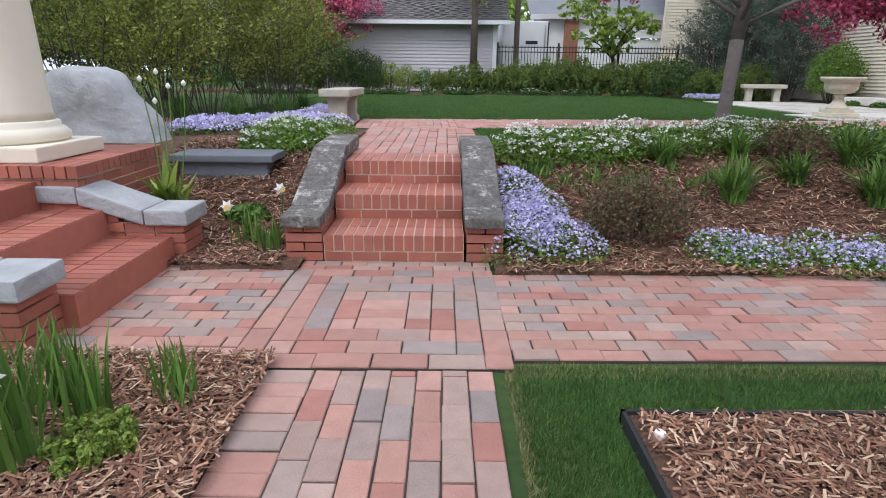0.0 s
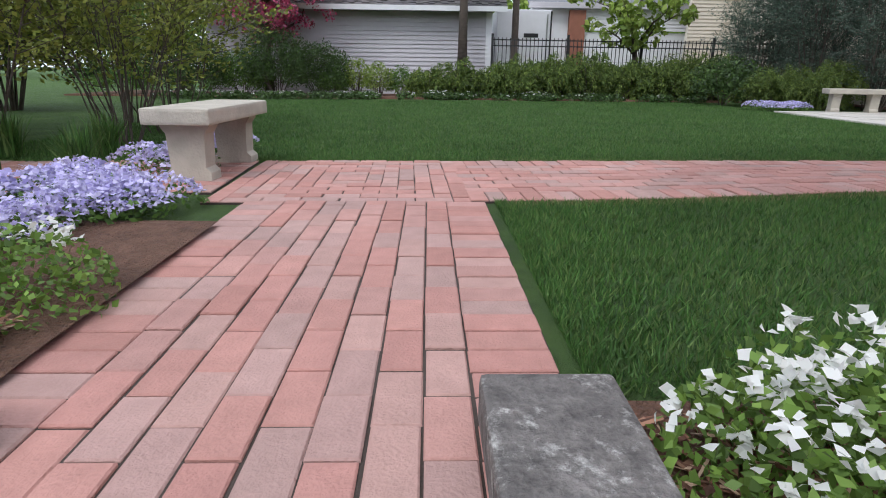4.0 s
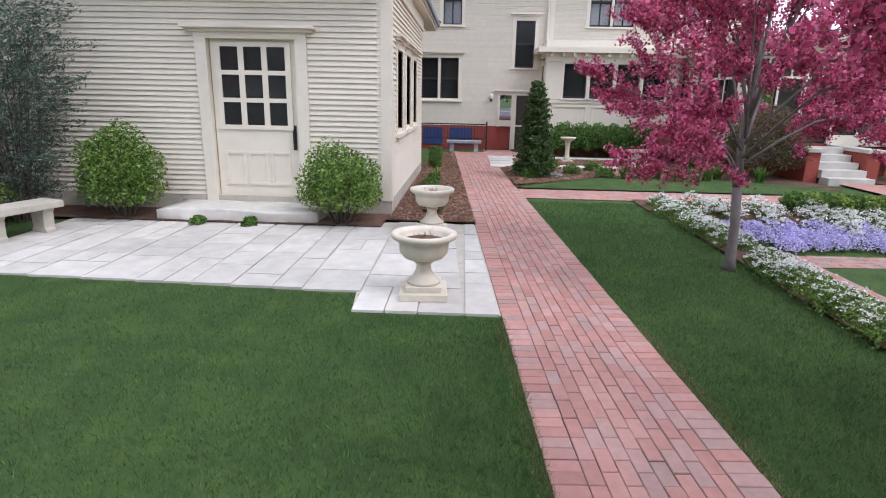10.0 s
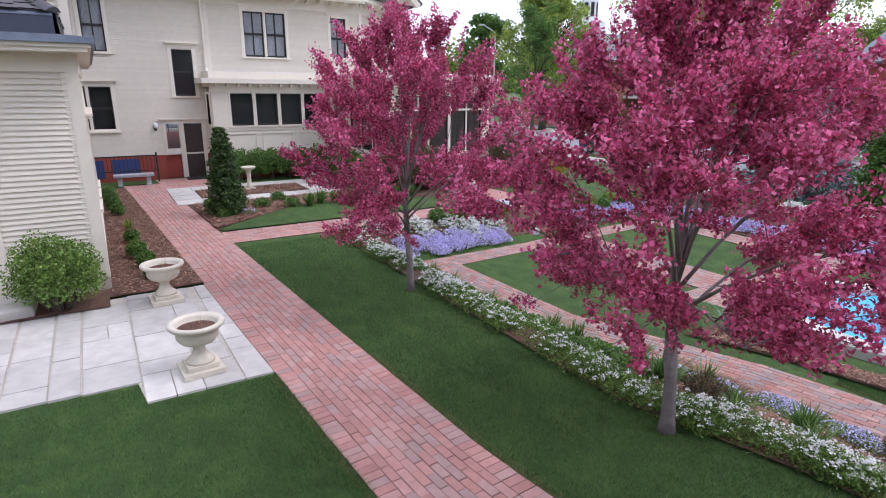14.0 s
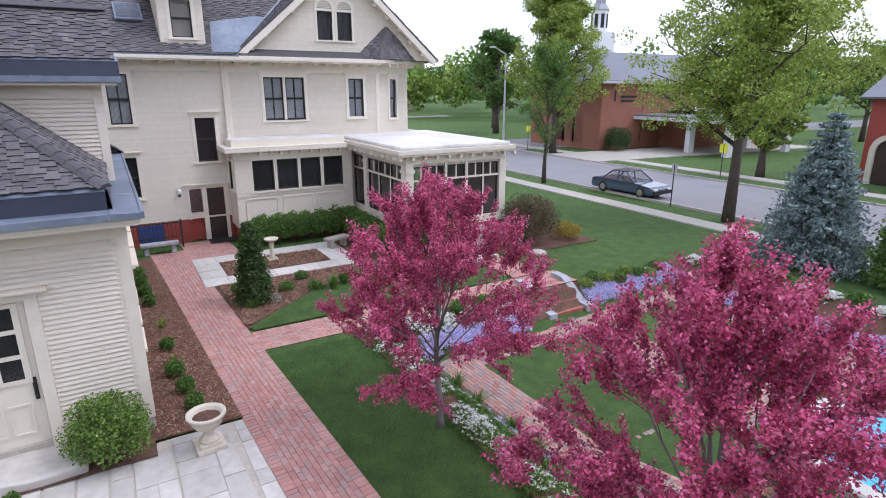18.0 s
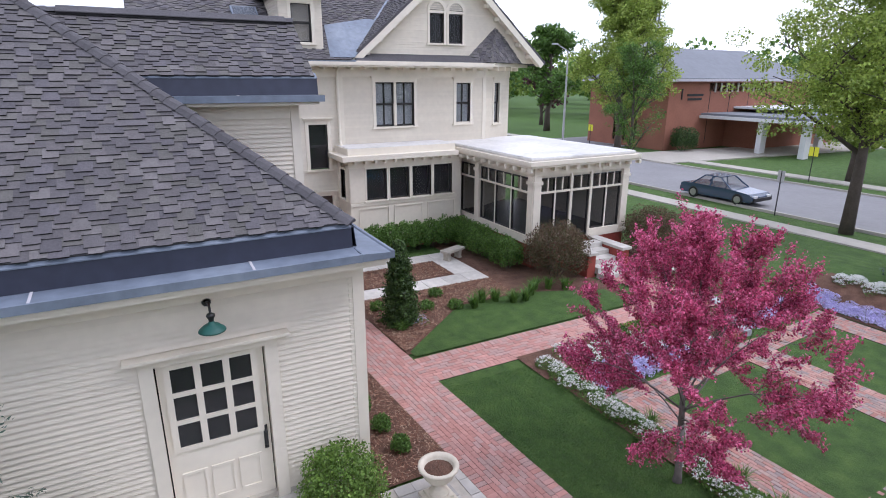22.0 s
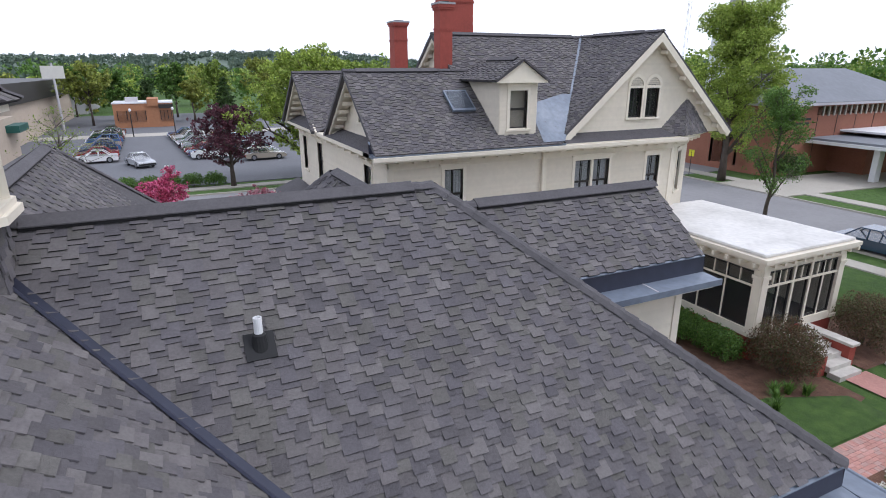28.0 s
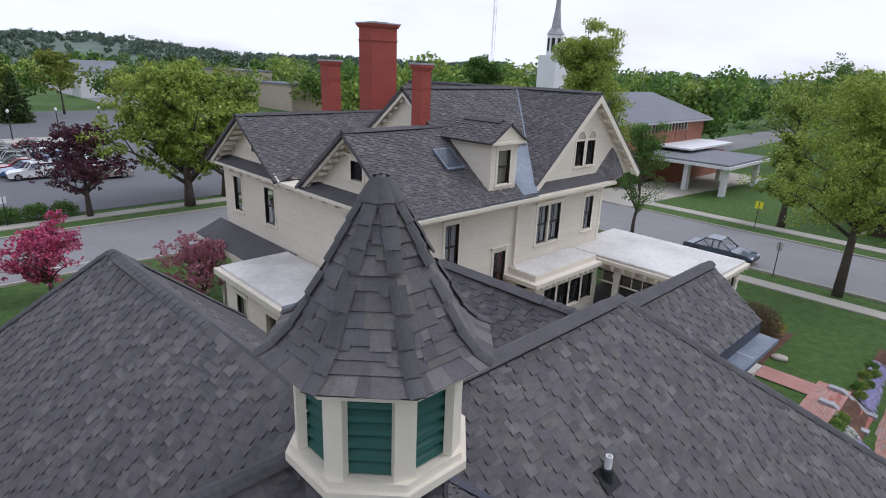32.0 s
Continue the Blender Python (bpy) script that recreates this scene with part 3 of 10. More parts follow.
def limbs(rnd, bm, base, height, r0, count, spread, lean=(0, 0), fork=0.3, rise=0.75):
    """Trunk with forking limbs; returns the limb tips and points along the limbs."""
    tips = []
    x, y, z = base
    top = Vector((x + lean[0], y + lean[1], z + height))
    trunk = [Vector(base), Vector(base) + Vector((lean[0] * 0.3 + rnd.uniform(-0.03, 0.03), lean[1] * 0.3, height * fork))]
    k = 4
    for i in range(1, k + 1):
        f = i / k
        trunk.append(trunk[1].lerp(top, f) + Vector((rnd.uniform(-1, 1), rnd.uniform(-1, 1), 0)) * 0.04 * height * (1 - f * 0.5))
    tube(bm, trunk, [r0 * 1.25, r0 * 0.85] + [r0 * 0.8 * (1 - 0.9 * i / k) for i in range(1, k + 1)], 9)
    for i in range(count):
        f = rnd.uniform(0.0, 0.9)
        g = trunk[1].lerp(top, f)
        ang = i * 2.4 + rnd.uniform(-0.4, 0.4)
        ln = spread * (1.1 - 0.65 * f) * rnd.uniform(0.75, 1.1)
        end = g + Vector((math.cos(ang) * ln, math.sin(ang) * ln, ln * rise * rnd.uniform(0.6, 1.2)))
        mid = g.lerp(end, 0.5) + Vector((0, 0, 0.08 * ln)) + Vector((rnd.uniform(-1, 1), rnd.uniform(-1, 1), 0)) * 0.08 * ln
        rr = r0 * 0.45 * (1 - 0.6 * f)
        tube(bm, [g, mid, end], [rr, rr * 0.6, rr * 0.15], 6)
        tips += [(end, ln), (mid, ln * 0.8), (g.lerp(mid, 0.6), ln * 0.7)]
        for j in range(3):
            s = mid.lerp(end, rnd.uniform(0, 0.8))
            e = s + Vector((rnd.uniform(-1, 1), rnd.uniform(-1, 1), rnd.uniform(0.0, 1.0))) * ln * 0.42
            tube(bm, [s, s.lerp(e, 0.5) + Vector((0, 0, 0.03)), e], [rr * 0.4, rr * 0.25, rr * 0.08], 5)
            tips.append((e, ln * 0.7))
    tips.append((top, spread * 0.5))
    return tips


def broadleaf(name, label, base, height, spread, r0, leafmat, n=9000, leaf=0.06, seed=1, fork=0.28, limbs_n=14, clump=0.36, bark="bark", rise=0.75, lean=(0, 0), squash=0.75, category="tree", group=""):
    rnd, rg = random.Random(seed), np.random.default_rng(seed)
    root = thing(name, label, category, base, group=group)
    bm = BM()
    tips = limbs(rnd, bm, (0, 0, 0), height, r0, limbs_n, spread, lean, fork, rise)
    part("trunk", bm, M[bark], root, smooth=True)
    cs, rs = [], []
    for p, ln in tips:
        for j in range(5):
            cs.append(p + Vector((rnd.gauss(0, 1), rnd.gauss(0, 1), rnd.gauss(0.1, 0.8))) * 0.17 * ln)
            rs.append(clump * spread * rnd.uniform(0.11, 0.26) + 0.04)
    pts = cloud(rg, cs, rs, n, squash)
    ob = link("crown", leaf_mesh("crown", pts, leaf, seed), M[leafmat], root)
    return root


def shrub(name, label, base, rx, ry, h, leafmat, n=2500, leaf=0.05, seed=1, stems=7, category="shrub", droop=0.0, long=1.6, low=0.12, group="", clumps=16, flat=0.0):
    """Bush: several stems from the ground and an uneven crown of leaves."""
    rnd, rg = random.Random(seed), np.random.default_rng(seed)
    root = thing(name, label, category, base, group=group)
    bm = BM()
    cs, rs = [], []
    clumps = max(clumps, 14)
    for i in range(clumps):
        a = i * 2.399
        r = math.sqrt((i + 0.5) / clumps) * 0.80
        rad = min(rx, ry, h * 0.7) * rnd.uniform(0.24, 0.36)
        top = (h - rad * 0.8) * math.sqrt(max(0.08, 1 - (r * 0.95) ** 2)) * rnd.uniform(0.88, 1.02)
        for k in range(3 if r > 0.35 else 1):
            z = top * (1.0, 0.74, 0.48)[k] * rnd.uniform(0.94, 1.06)
            cs.append((rx * r * math.cos(a), ry * r * math.sin(a), max(low + rad * 0.5, z)))
            rs.append(rad)
    for i in range(stems):
        c = Vector(cs[(i * 3) % len(cs)])
        s = Vector((c.x * 0.22, c.y * 0.22, -0.03))
        tube(bm, [s, s.lerp(c, 0.5) + Vector((0, 0, 0.05 * h)), c], [0.006 * (1 + h), 0.0045 * (1 + h), 0.002], 5)
    part("stem", bm, M["bark"], root, kind="stuff")
    pts = cloud(rg, cs, rs, n, 0.9)
    pts[:, 2] = np.maximum(pts[:, 2], low * rg.uniform(0.3, 1.0, len(pts)))
    link("foliage", leaf_mesh("foliage", pts, leaf, seed, flat, droop, long), M[leafmat], root)
    return root


def conifer(name, label, base, h, r, leafmat, n=9000, leaf=0.09, seed=1, tiers=14, power=0.9, category="conifer", droop=0.25, low=0.0):
    """Spire of whorled, slightly drooping boughs covered in needles."""
    rnd, rg = random.Random(seed), np.random.default_rng(seed)
    root = thing(name, label, category, base)
    bm = BM()
    tube(bm, [(0, 0, -0.05), (0, 0, h * 0.5), (0, 0, h * 0.97)], [0.035 * h * 0.5, 0.02 * h * 0.5, 0.01], 8)
    pts = []
    per = n // (tiers * 9)
    for t in range(tiers):
        f = t / tiers
        z = low * h + (1 - low) * h * (0.03 + 0.95 * f)
        ln = r * (1 - f) ** power * 1.05 + 0.04 * r
        for k in range(9):
            a = k * 0.698 + t * 0.37 + rnd.uniform(-0.2, 0.2)
            l = ln * rnd.uniform(0.78, 1.1)
            tip = Vector((math.cos(a) * l, math.sin(a) * l, z - droop * l * 0.5 + 0.12 * l))
            tube(bm, [(0, 0, z), (tip.x * 0.55, tip.y * 0.55, z - droop * l * 0.35), tuple(tip)], [0.012 * r + 0.005, 0.008 * r + 0.003, 0.003], 4)
            s = rg.uniform(0.12, 1.03, per) ** 0.7
            q = np.stack([tip.x * s, tip.y * s, z - droop * l * 0.6 * s + 0.12 * l * s * s], 1)
            q += rg.normal(size=q.shape) * (0.10 * l + 0.03) * np.array([1, 1, 0.55])
            pts.append(q)
    part("trunk", bm, M["bark"], root)
    link("needles", leaf_mesh("needles", np.concatenate(pts), leaf, seed, long=2.4), M[leafmat], root)
    return root

def plumes(name, label, base, h, r, mat, stems, seed, sprays=9, per=34, leaf=0.016, length=0.34, droop=0.0, rise=0.8, long=3.2, category="shrub", group="", open_base=0.15, twig=False):
    """Loose evergreen: stems fanning from the foot, each set with feathery sprays of fine needles."""
    rnd, rg = random.Random(seed), np.random.default_rng(seed)
    root = thing(name, label, category, base, group=group)
    bm = BM()
    pts, dirs = [], []
    for i in range(stems):
        a = i * 2.399 + rnd.uniform(-0.3, 0.3)
        f = math.sqrt((i + 0.5) / stems)
        tip = Vector((r * f * math.cos(a), r * f * math.sin(a), h * (1 - 0.5 * f ** 2.2) * rnd.uniform(0.8, 1.05)))
        s = Vector((tip.x * 0.2, tip.y * 0.2, -0.02))
        mid = s.lerp(tip, 0.55) + Vector((0, 0, 0.14 * h))
        q_ = 0.55 if twig else 1.0
        mid += Vector((rnd.uniform(-1, 1), rnd.uniform(-1, 1), 0)) * 0.16 * r
        tube(bm, [s, s.lerp(mid, 0.5) + Vector((rnd.uniform(-1, 1), rnd.uniform(-1, 1), 0)) * 0.05 * r, mid, tip], [(0.006 + 0.004 * h) * q_, (0.005 + 0.003 * h) * q_, (0.004 + 0.002 * h) * q_, 0.002], 5)
        for k in range(sprays):
            t = open_base + (1 - open_base) * (k + rnd.random()) / sprays
            p = (s.lerp(mid, t / 0.55) if t < 0.55 else mid.lerp(tip, (t - 0.55) / 0.45))
            out = Vector((math.cos(a), math.sin(a), 0)) * rnd.uniform(0.1, 0.9) + Vector((rnd.uniform(-1, 1), rnd.uniform(-1, 1), rnd.uniform(-0.3, 0.5))) * 0.7 + Vector((0, 0, rise))
            out.normalize()
            ln = length * rnd.uniform(0.6, 1.25)
            if twig:
                tube(bm, [p, p + out * ln], [0.004, 0.0015], 4)
            u = rg.uniform(0, 1, per)[:, None]
            d = np.array(out)[None]
            q = np.array(p)[None] + d * ln * u + rg.normal(size=(per, 3)) * ln * 0.11 * (1.15 - 0.8 * u)
            q[:, 2] -= (droop * ln * u ** 2)[:, 0]
            w = np.repeat(d, per, 0) + rg.normal(size=(per, 3)) * 0.35
            w[:, 2] -= (2 * droop * u)[:, 0]
            pts.append(q)
            dirs.append(w)
    pts = np.concatenate(pts)
    pts[:, 2] = np.maximum(pts[:, 2], 0.02)
    part("stem", bm, M["bark"], root, kind="stuff")
    link("foliage", leaf_mesh("foliage", pts, leaf, seed, 0, 0, long, np.concatenate(dirs)), M[mat], root)
    return root


# ---------------------------------------------------------------- ground
def smooth(a, b, v):
    t = max(0.0, min(1.0, (v - a) / (b - a)))
    return t * t * (3 - 2 * t)


LOW, SINK = -0.52, 0.16


def path_far(x):
    """South edge of the sunk walk, which swings north as it runs east."""
    if x < 2.35:
        return -2.24 + 0.014 * x
    if x < 4.0:
        return -2.21 + 0.12 * (x - 2.35)
    if x < 7.2:
        return -2.01 + 0.275 * (x - 4.0)
    return -1.13 + 0.03 * (x - 7.2)


def ground_z(x, y):
    """Upper terrace at 0, the sunk garden below it, the streets a little lower still."""
    foot = path_far(x) + 1.10 if x > 0.6 else -1.05
    north = 1 - smooth(foot, 1.0 + 0.2 * smooth(2.0, 6.0, x), y)
    south = smooth(-11.4, -9.95, y)
    east = 1 - smooth(12.1, 13.6, x - 0.06 * min(0.0, y + 9.8) + 0.066 * max(0.0, min(9.6, y + 9.8)))
    west = smooth(-9.0, -6.5, x)
    sink = max(0.0, min(1.0, (x - 2.35) / 4.85), smooth(-3.3, -4.1, y) * smooth(1.0, 2.0, x)) if y < -3.3 else max(0.0, min(1.0, (x - 2.35) / 4.85))
    z = (LOW - SINK * sink) * north * south * east * west
    z -= 0.30 * max(smooth(-12.5, -17.0, y), smooth(41.0, 45.0, x))
    return z


def bed_top(x):
    """Line where the lawn ends above the bank bed."""
    return 0.86 + 0.62 * smooth(1.2, 4.2, x)


def axis(lo, hi, fine0, fine1, step):
    out, v = [], fine0
    while v < fine1:
        out.append(v)
        v += step
    s = step
    while v < hi:
        out.append(v)
        s *= 1.35
        v += s
    out.append(hi)
    s, v = step, fine0
    while v > lo:
        s *= 1.35
        v -= s
        out.insert(0, max(v, lo))
    return out


gx, gy = axis(-2500, 2500, -10, 17, 0.3), axis(-2500, 2500, -13, 4.0, 0.3)
gv = [(x, y, ground_z(x, y) - 0.02) for y in gy for x in gx]
nx = len(gx)
gf = [(j * nx + i, j * nx + i + 1, (j + 1) * nx + i + 1, (j + 1) * nx + i) for j in range(len(gy) - 1) for i in range(nx - 1)]
tagged(raw("ground", gv, gf, M["grass"], smooth=True), "mown green lawn over the whole ground", "lawn", kind="structure")


def patch(name, label, category, mat, xs, lo, hi, dz=0.012, ny=8, kind="structure", wob=0.0, seed=3):
    """Sheet laid on the ground between two edge lines y = lo(x) and y = hi(x)."""
    v, f = [], []
    n = len(xs)
    for j in range(ny + 1):
        for x in xs:
            a = lo(x) + wob * noise.noise(Vector((x * 1.7, seed, 0)))
            b = hi(x) + wob * noise.noise(Vector((x * 1.7, seed + 9, 0)))
            y = a + (b - a) * j / ny
            v.append((x, y, ground_z(x, y) + dz))
    for j in range(ny):
        for i in range(n - 1):
            f.append((j * n + i, j * n + i + 1, (j + 1) * n + i + 1, (j + 1) * n + i))
    k = len(v)
    v += [(x, y, z - 0.07) for x, y, z in v[:n]]
    f += [(k + i, k + i + 1, i + 1, i) for i in range(n - 1)]
    return tagged(raw(name, v, f, mat, smooth=True), label, category, kind=kind)


def lin(a, b, n):
    return [a + (b - a) * i / n for i in range(n + 1)]


def rect_patch(name, label, category, mat, x0, x1, y0, y1, dz=0.012, step=0.3, **k):
    return patch(name, label, category, mat, lin(x0, x1, max(2, int((x1 - x0) / step))), lambda x: y0, lambda x: y1, dz, max(2, int((y1 - y0) / step)), **k)


# ---------------------------------------------------------------- brick paving
def paver(verts, faces, parent, m, u0, u1, v0, v1, z, single):
    b, h = 0.004, 0.05
    g = PAVE_RND.uniform(0.0015, 0.0045)
    ju, jv = PAVE_RND.uniform(-0.003, 0.003), PAVE_RND.uniform(-0.0015, 0.0015)
    u0, u1, v0, v1 = u0 + ju, u1 + ju, v0 + jv, v1 + jv
    zz = z + PAVE_RND.uniform(-0.004, 0.003)
    c = [(u0 + g, v0 + g, z - h), (u1 - g, v0 + g, z - h), (u1 - g, v1 - g, z - h), (u0 + g, v1 - g, z - h),
         (u0 + g, v0 + g, zz - b), (u1 - g, v0 + g, zz - b), (u1 - g, v1 - g, zz - b), (u0 + g, v1 - g, zz - b),
         (u0 + g + b, v0 + g + b, zz), (u1 - g - b, v0 + g + b, zz), (u1 - g - b, v1 - g - b, zz), (u0 + g + b, v1 - g - b, zz)]
    fs = [(8, 9, 10, 11)] + [(i, (i + 1) % 4, 4 + (i + 1) % 4, 4 + i) for i in range(4)] + [(4 + i, 4 + (i + 1) % 4, 8 + (i + 1) % 4, 8 + i) for i in range(4)]
    v = [m @ Vector(p) for p in c]
    if single:
        raw("brick", v, fs, M[PAVE_MAT + "_one"], parent)
    else:
        k = len(verts)
        verts += v
        faces += [tuple(k + i for i in q) for q in fs]


PAVE_RND = random.Random(5)
PAVE_MAT = "paver"


class Taper:
    """Lays a strip between two gently converging edge lines."""

    def __matmul__(self, p):
        x = 0.575 + p.x
        lo, hi = WALK_LO(x), 4.27 + 0.0547 * x
        return Vector((x - 0.05 * p.y, lo + (hi - lo) * p.y / 1.29, p.z))


def WALK_LO(x):
    return 3.095 + 0.052 * x - 0.27 * (1 - smooth(0.9, 4.2, x))


def brick_walk(name, label, m, length, width, a, edge=(True, True), singles=None, z=0.0, bed=0.12, phase=0.0):
    """Walk of pavers in running bond along u, with a header course down each edge."""
    root = tagged(new(name), label, "path", kind="structure")
    bm = BM()
    cuts = 40 if isinstance(m, Taper) else 1
    for i in range(cuts):
        box(bm, length * i / cuts, length * (i + 1) / cuts, 0, width, z - bed, z - 0.008, m)
    bmesh.ops.remove_doubles(bm, verts=bm.verts, dist=1e-4)
    part("sand_bed", bm, M["joint"], root, "dark sandy joints")
    verts, faces = [], []
    lo, hi = (2 * a if edge[0] else 0), (width - 2 * a if edge[1] else width)
    count = 0

    def put(u0, u1, v0, v1):
        nonlocal count
        u0, u1 = max(0, u0), min(length, u1)
        if u1 - u0 < 0.03:
            return
        s = bool(singles and singles[0] < (u0 + u1) / 2 < singles[1] and count < 300)
        count += s
        paver(verts, faces, root, m, u0, u1, v0, v1, z, s)

    for side in (0, 1):
        if edge[side]:
            v0 = 0 if side == 0 else hi
            n = max(1, round(length / a))
            for i in range(n):
                put(i * length / n, (i + 1) * length / n, v0, v0 + 2 * a)
    rows = max(1, round((hi - lo) / a))
    w = (hi - lo) / rows
    for r in range(rows):
        u = -PAVE_RND.choice((0, a)) - PAVE_RND.random() * 0.05 if phase < 0 else -(r % 2) * a
        while u < length:
            put(u, u + 2 * a, lo + r * w, lo + (r + 1) * w)
            u += 2 * a
    raw("brick_field", verts, faces, M[PAVE_MAT], root, "pink, red and grey clay pavers", kind="stuff")
    return root


def brick_square(name, label, m, n, a, z=0.0, bed=0.12, single=True):
    """Paving panel of bricks laid in square rings about a centre; n rings, side (4n+2)a."""
    root = tagged(new(name), label, "path", kind="structure")
    half = (2 * n + 1) * a
    bm = BM()
    box(bm, -half, half, -half, half, z - bed, z - 0.008, m)
    part("sand_bed", bm, M["joint"], root, "dark sandy joints")
    verts, faces = [], []
    paver(verts, faces, root, m, -a, a, 0, a, z, single)
    paver(verts, faces, root, m, -a, a, -a, 0, z, single)
    for r in range(1, 2 * n + 1):
        i, o = r * a, (r + 1) * a
        for q in range(4):
            mm = m @ Matrix.Rotation(q * math.pi / 2, 4, "Z")
            u = -i
            while u < o - 0.03:
                e = min(u + 2 * a, o)
                paver(verts, faces, root, mm, u, e, i, o, z, single)
                u = e
    if verts:
        raw("brick_field", verts, faces, M["paver"], root, kind="stuff")
    return root


PA = math.degrees(math.atan(0.0545))
A1 = 0.108


brick_walk("path", "long brick walk of pink and grey clay pavers with header edges", Taper(), 22.6, 1.29, A1, singles=(0.0, 5.0))
brick_square("path_junction", "brick panel laid in square rings where two walks meet", pose(-0.165, 3.545, 0, 0, 0, PA * 0.6), 3, 0.1045, single=True)
brick_walk("path_west", "short brick walk past the stone bench", pose(-4.5, 2.85, 0, 0, 0, PA), 3.60, 1.20, 0.1)
brick_walk("path_stairhead", "brick walk of lengthwise pavers above the garden steps", pose(0.66, 0.47, 0, 0, 0, 90), 2.36, 1.30, 0.108, edge=(True, True), singles=(0, 2.4), bed=0.5)
brick_walk("path_cross", "brick walk branching off towards the porch steps", pose(14.24, -6.2, 0, 0, 0, 90), 10.02, 1.17, 0.117)
brick_walk("path_house", "brick walk reaching the side door of the house", pose(21.3, 2.5, -0.0, 0, 0, PA), 3.0, 1.75, 0.117)
PAVE_MAT = "paver_old"
LP = math.degrees(math.atan(SINK / 4.85))
LOWE = LOW - SINK
brick_walk("lower_path", "sunk brick walk of pink and grey pavers in running bond", pose(0.62, -2.24, LOW, 0, 0, 0.8), 1.75, 1.08, 0.1, edge=(False, False), singles=(0, 1.8))
brick_walk("lower_path_slope", "sunk brick walk sloping down towards the fountain garden", pose(2.35, -2.21, LOW + 0.004, 0, LP, 6.84), 1.75, 1.08, 0.1, edge=(False, False))
brick_walk("lower_path_slope", "sunk brick walk curving along the flower border", pose(3.98, -2.015, LOW - 0.052, 0, LP, 15.4), 3.36, 1.06, 0.1, edge=(False, False))
brick_walk("lower_path_east", "brick walk along the flower border of the sunk garden", pose(7.1, -1.135, LOWE + 0.004, 0, 0, 1.7), 4.15, 1.0, 0.1, edge=(False, False))
brick_square("lower_junction", "brick panel laid in square rings below the garden steps", pose(0.0, -1.70, LOW, 0, 0, 0), 2, 0.1236, single=True)
brick_walk("lower_path_west", "sunk brick walk towards the porch stairs", pose(-2.4, -2.24, LOW, 0, 0, 0), 1.78, 1.2, 0.1, edge=(False, False))
brick_walk("lower_path_south", "brick walk of lengthwise pavers leading to the garden steps", pose(0.52, -9.0, LOW, 0, 0, 90), 6.66, 0.95, 0.105, edge=(False, True), singles=(4.6, 6.7))
brick_walk("garden_walk_east", "brick walk round the sunk garden", pose(12.45, -9.75, LOWE - 0.004, 0, 0, 93.8), 9.75, 0.98, 0.1)
brick_walk("garden_walk_middle", "brick walk across the sunk garden", pose(6.88, -5.82, LOWE, 0, 0, 0.5), 4.42, 1.25, 0.1)
brick_walk("garden_walk_ring", "brick walk beside the fountain", pose(6.9, -8.85, LOWE - 0.008, 0, 0, 90), 7.6, 1.0, 0.1)
brick_walk("garden_walk_south", "brick walk along the far side of the sunk garden", pose(5.9, -9.75, LOWE + 0.002, 0, 0, 0), 6.5, 0.95, 0.1)
brick_walk("path_landing", "short brick course at the foot of the garden steps", pose(-0.61, -1.095, LOW, 0, 0, 0), 1.22, 0.17, 0.085, edge=(False, False), singles=(0, 2))

# ---------------------------------------------------------------- carriage house
WX, SY = 10.87, 6.28
ch = thing("carriage_house", "cream clapboard carriage house with grey shingled hip roof", "building")
fw = Face(WX, 21.5, -90)     # west wall: u runs south from y = 21.5
fs = Face(WX, SY, 0)         # south wall: u runs east from the corner
WY = lambda y: 21.5 - y
# near-black backing behind the boards, painted as the unlit inside
wall_w = part("wall", box(BM(), WX + 0.2, WX + 0.3, SY + 0.2, 21.4, 0, 4.0), M["dark"], ch)
clapboards(fw, 0.0, WY(SY) - 0.14, 0.28, 3.86, [(WY(9.25), WY(7.75), 0, 2.82)], wall_w, pitch=0.085, single=True)
S_WINS = [(0.75, 1.55), (2.15, 2.95), (3.55, 4.35)]
wall_s = part("wall", box(BM(), WX + 0.3, 17.0, SY + 0.2, SY + 0.3, 0, 4.0), M["dark"], ch)
clapboards(fs, 0.14, 6.0, 0.28, 3.86, [(a, b, 1.35, 2.75) for a, b in S_WINS], wall_s, pitch=0.085, single=True)
for a, b in S_WINS:
    window(fs, a, b, 1.35, 2.75, ch, rows=2, dark=True)
bm = BM()
fw.box(bm, WY(SY) - 0.14, WY(SY) + 0.03, -0.2, 0.045, 0.25, 3.86)
fs.box(bm, -0.03, 0.14, -0.2, 0.045, 0.25, 3.86)
part("corner_board", bm, M["trim"], ch)
bm = BM()
fw.box(bm, 0, WY(SY) + 0.03, 0.0, 0.05, 3.62, 3.90)
fs.box(bm, 0.0, 6.1, 0.0, 0.05, 3.62, 3.90)
part("frieze_board", bm, M["trim"], ch)
bm = BM()
fw.box(bm, 0, WY(SY), -0.2, 0.03, -0.1, 0.28)
fs.box(bm, 0, 6.0, -0.2, 0.03, -0.1, 0.28)
part("foundation", bm, M["stone"], ch, "pale stone foundation course")
# soffit and cornice
bm = BM()
box(bm, 10.34, WX + 0.1, 6.06, 21.5, 3.90, 3.96)
box(bm, WX + 0.1, 19.6, 6.06, SY + 0.1, 3.90, 3.96)
box(bm, 10.30, 10.40, 6.02, 21.5, 3.96, 4.10)
box(bm, 10.40, 19.6, 6.02, 6.12, 3.96, 4.10)
part("cornice", bm, M["trim"], ch)
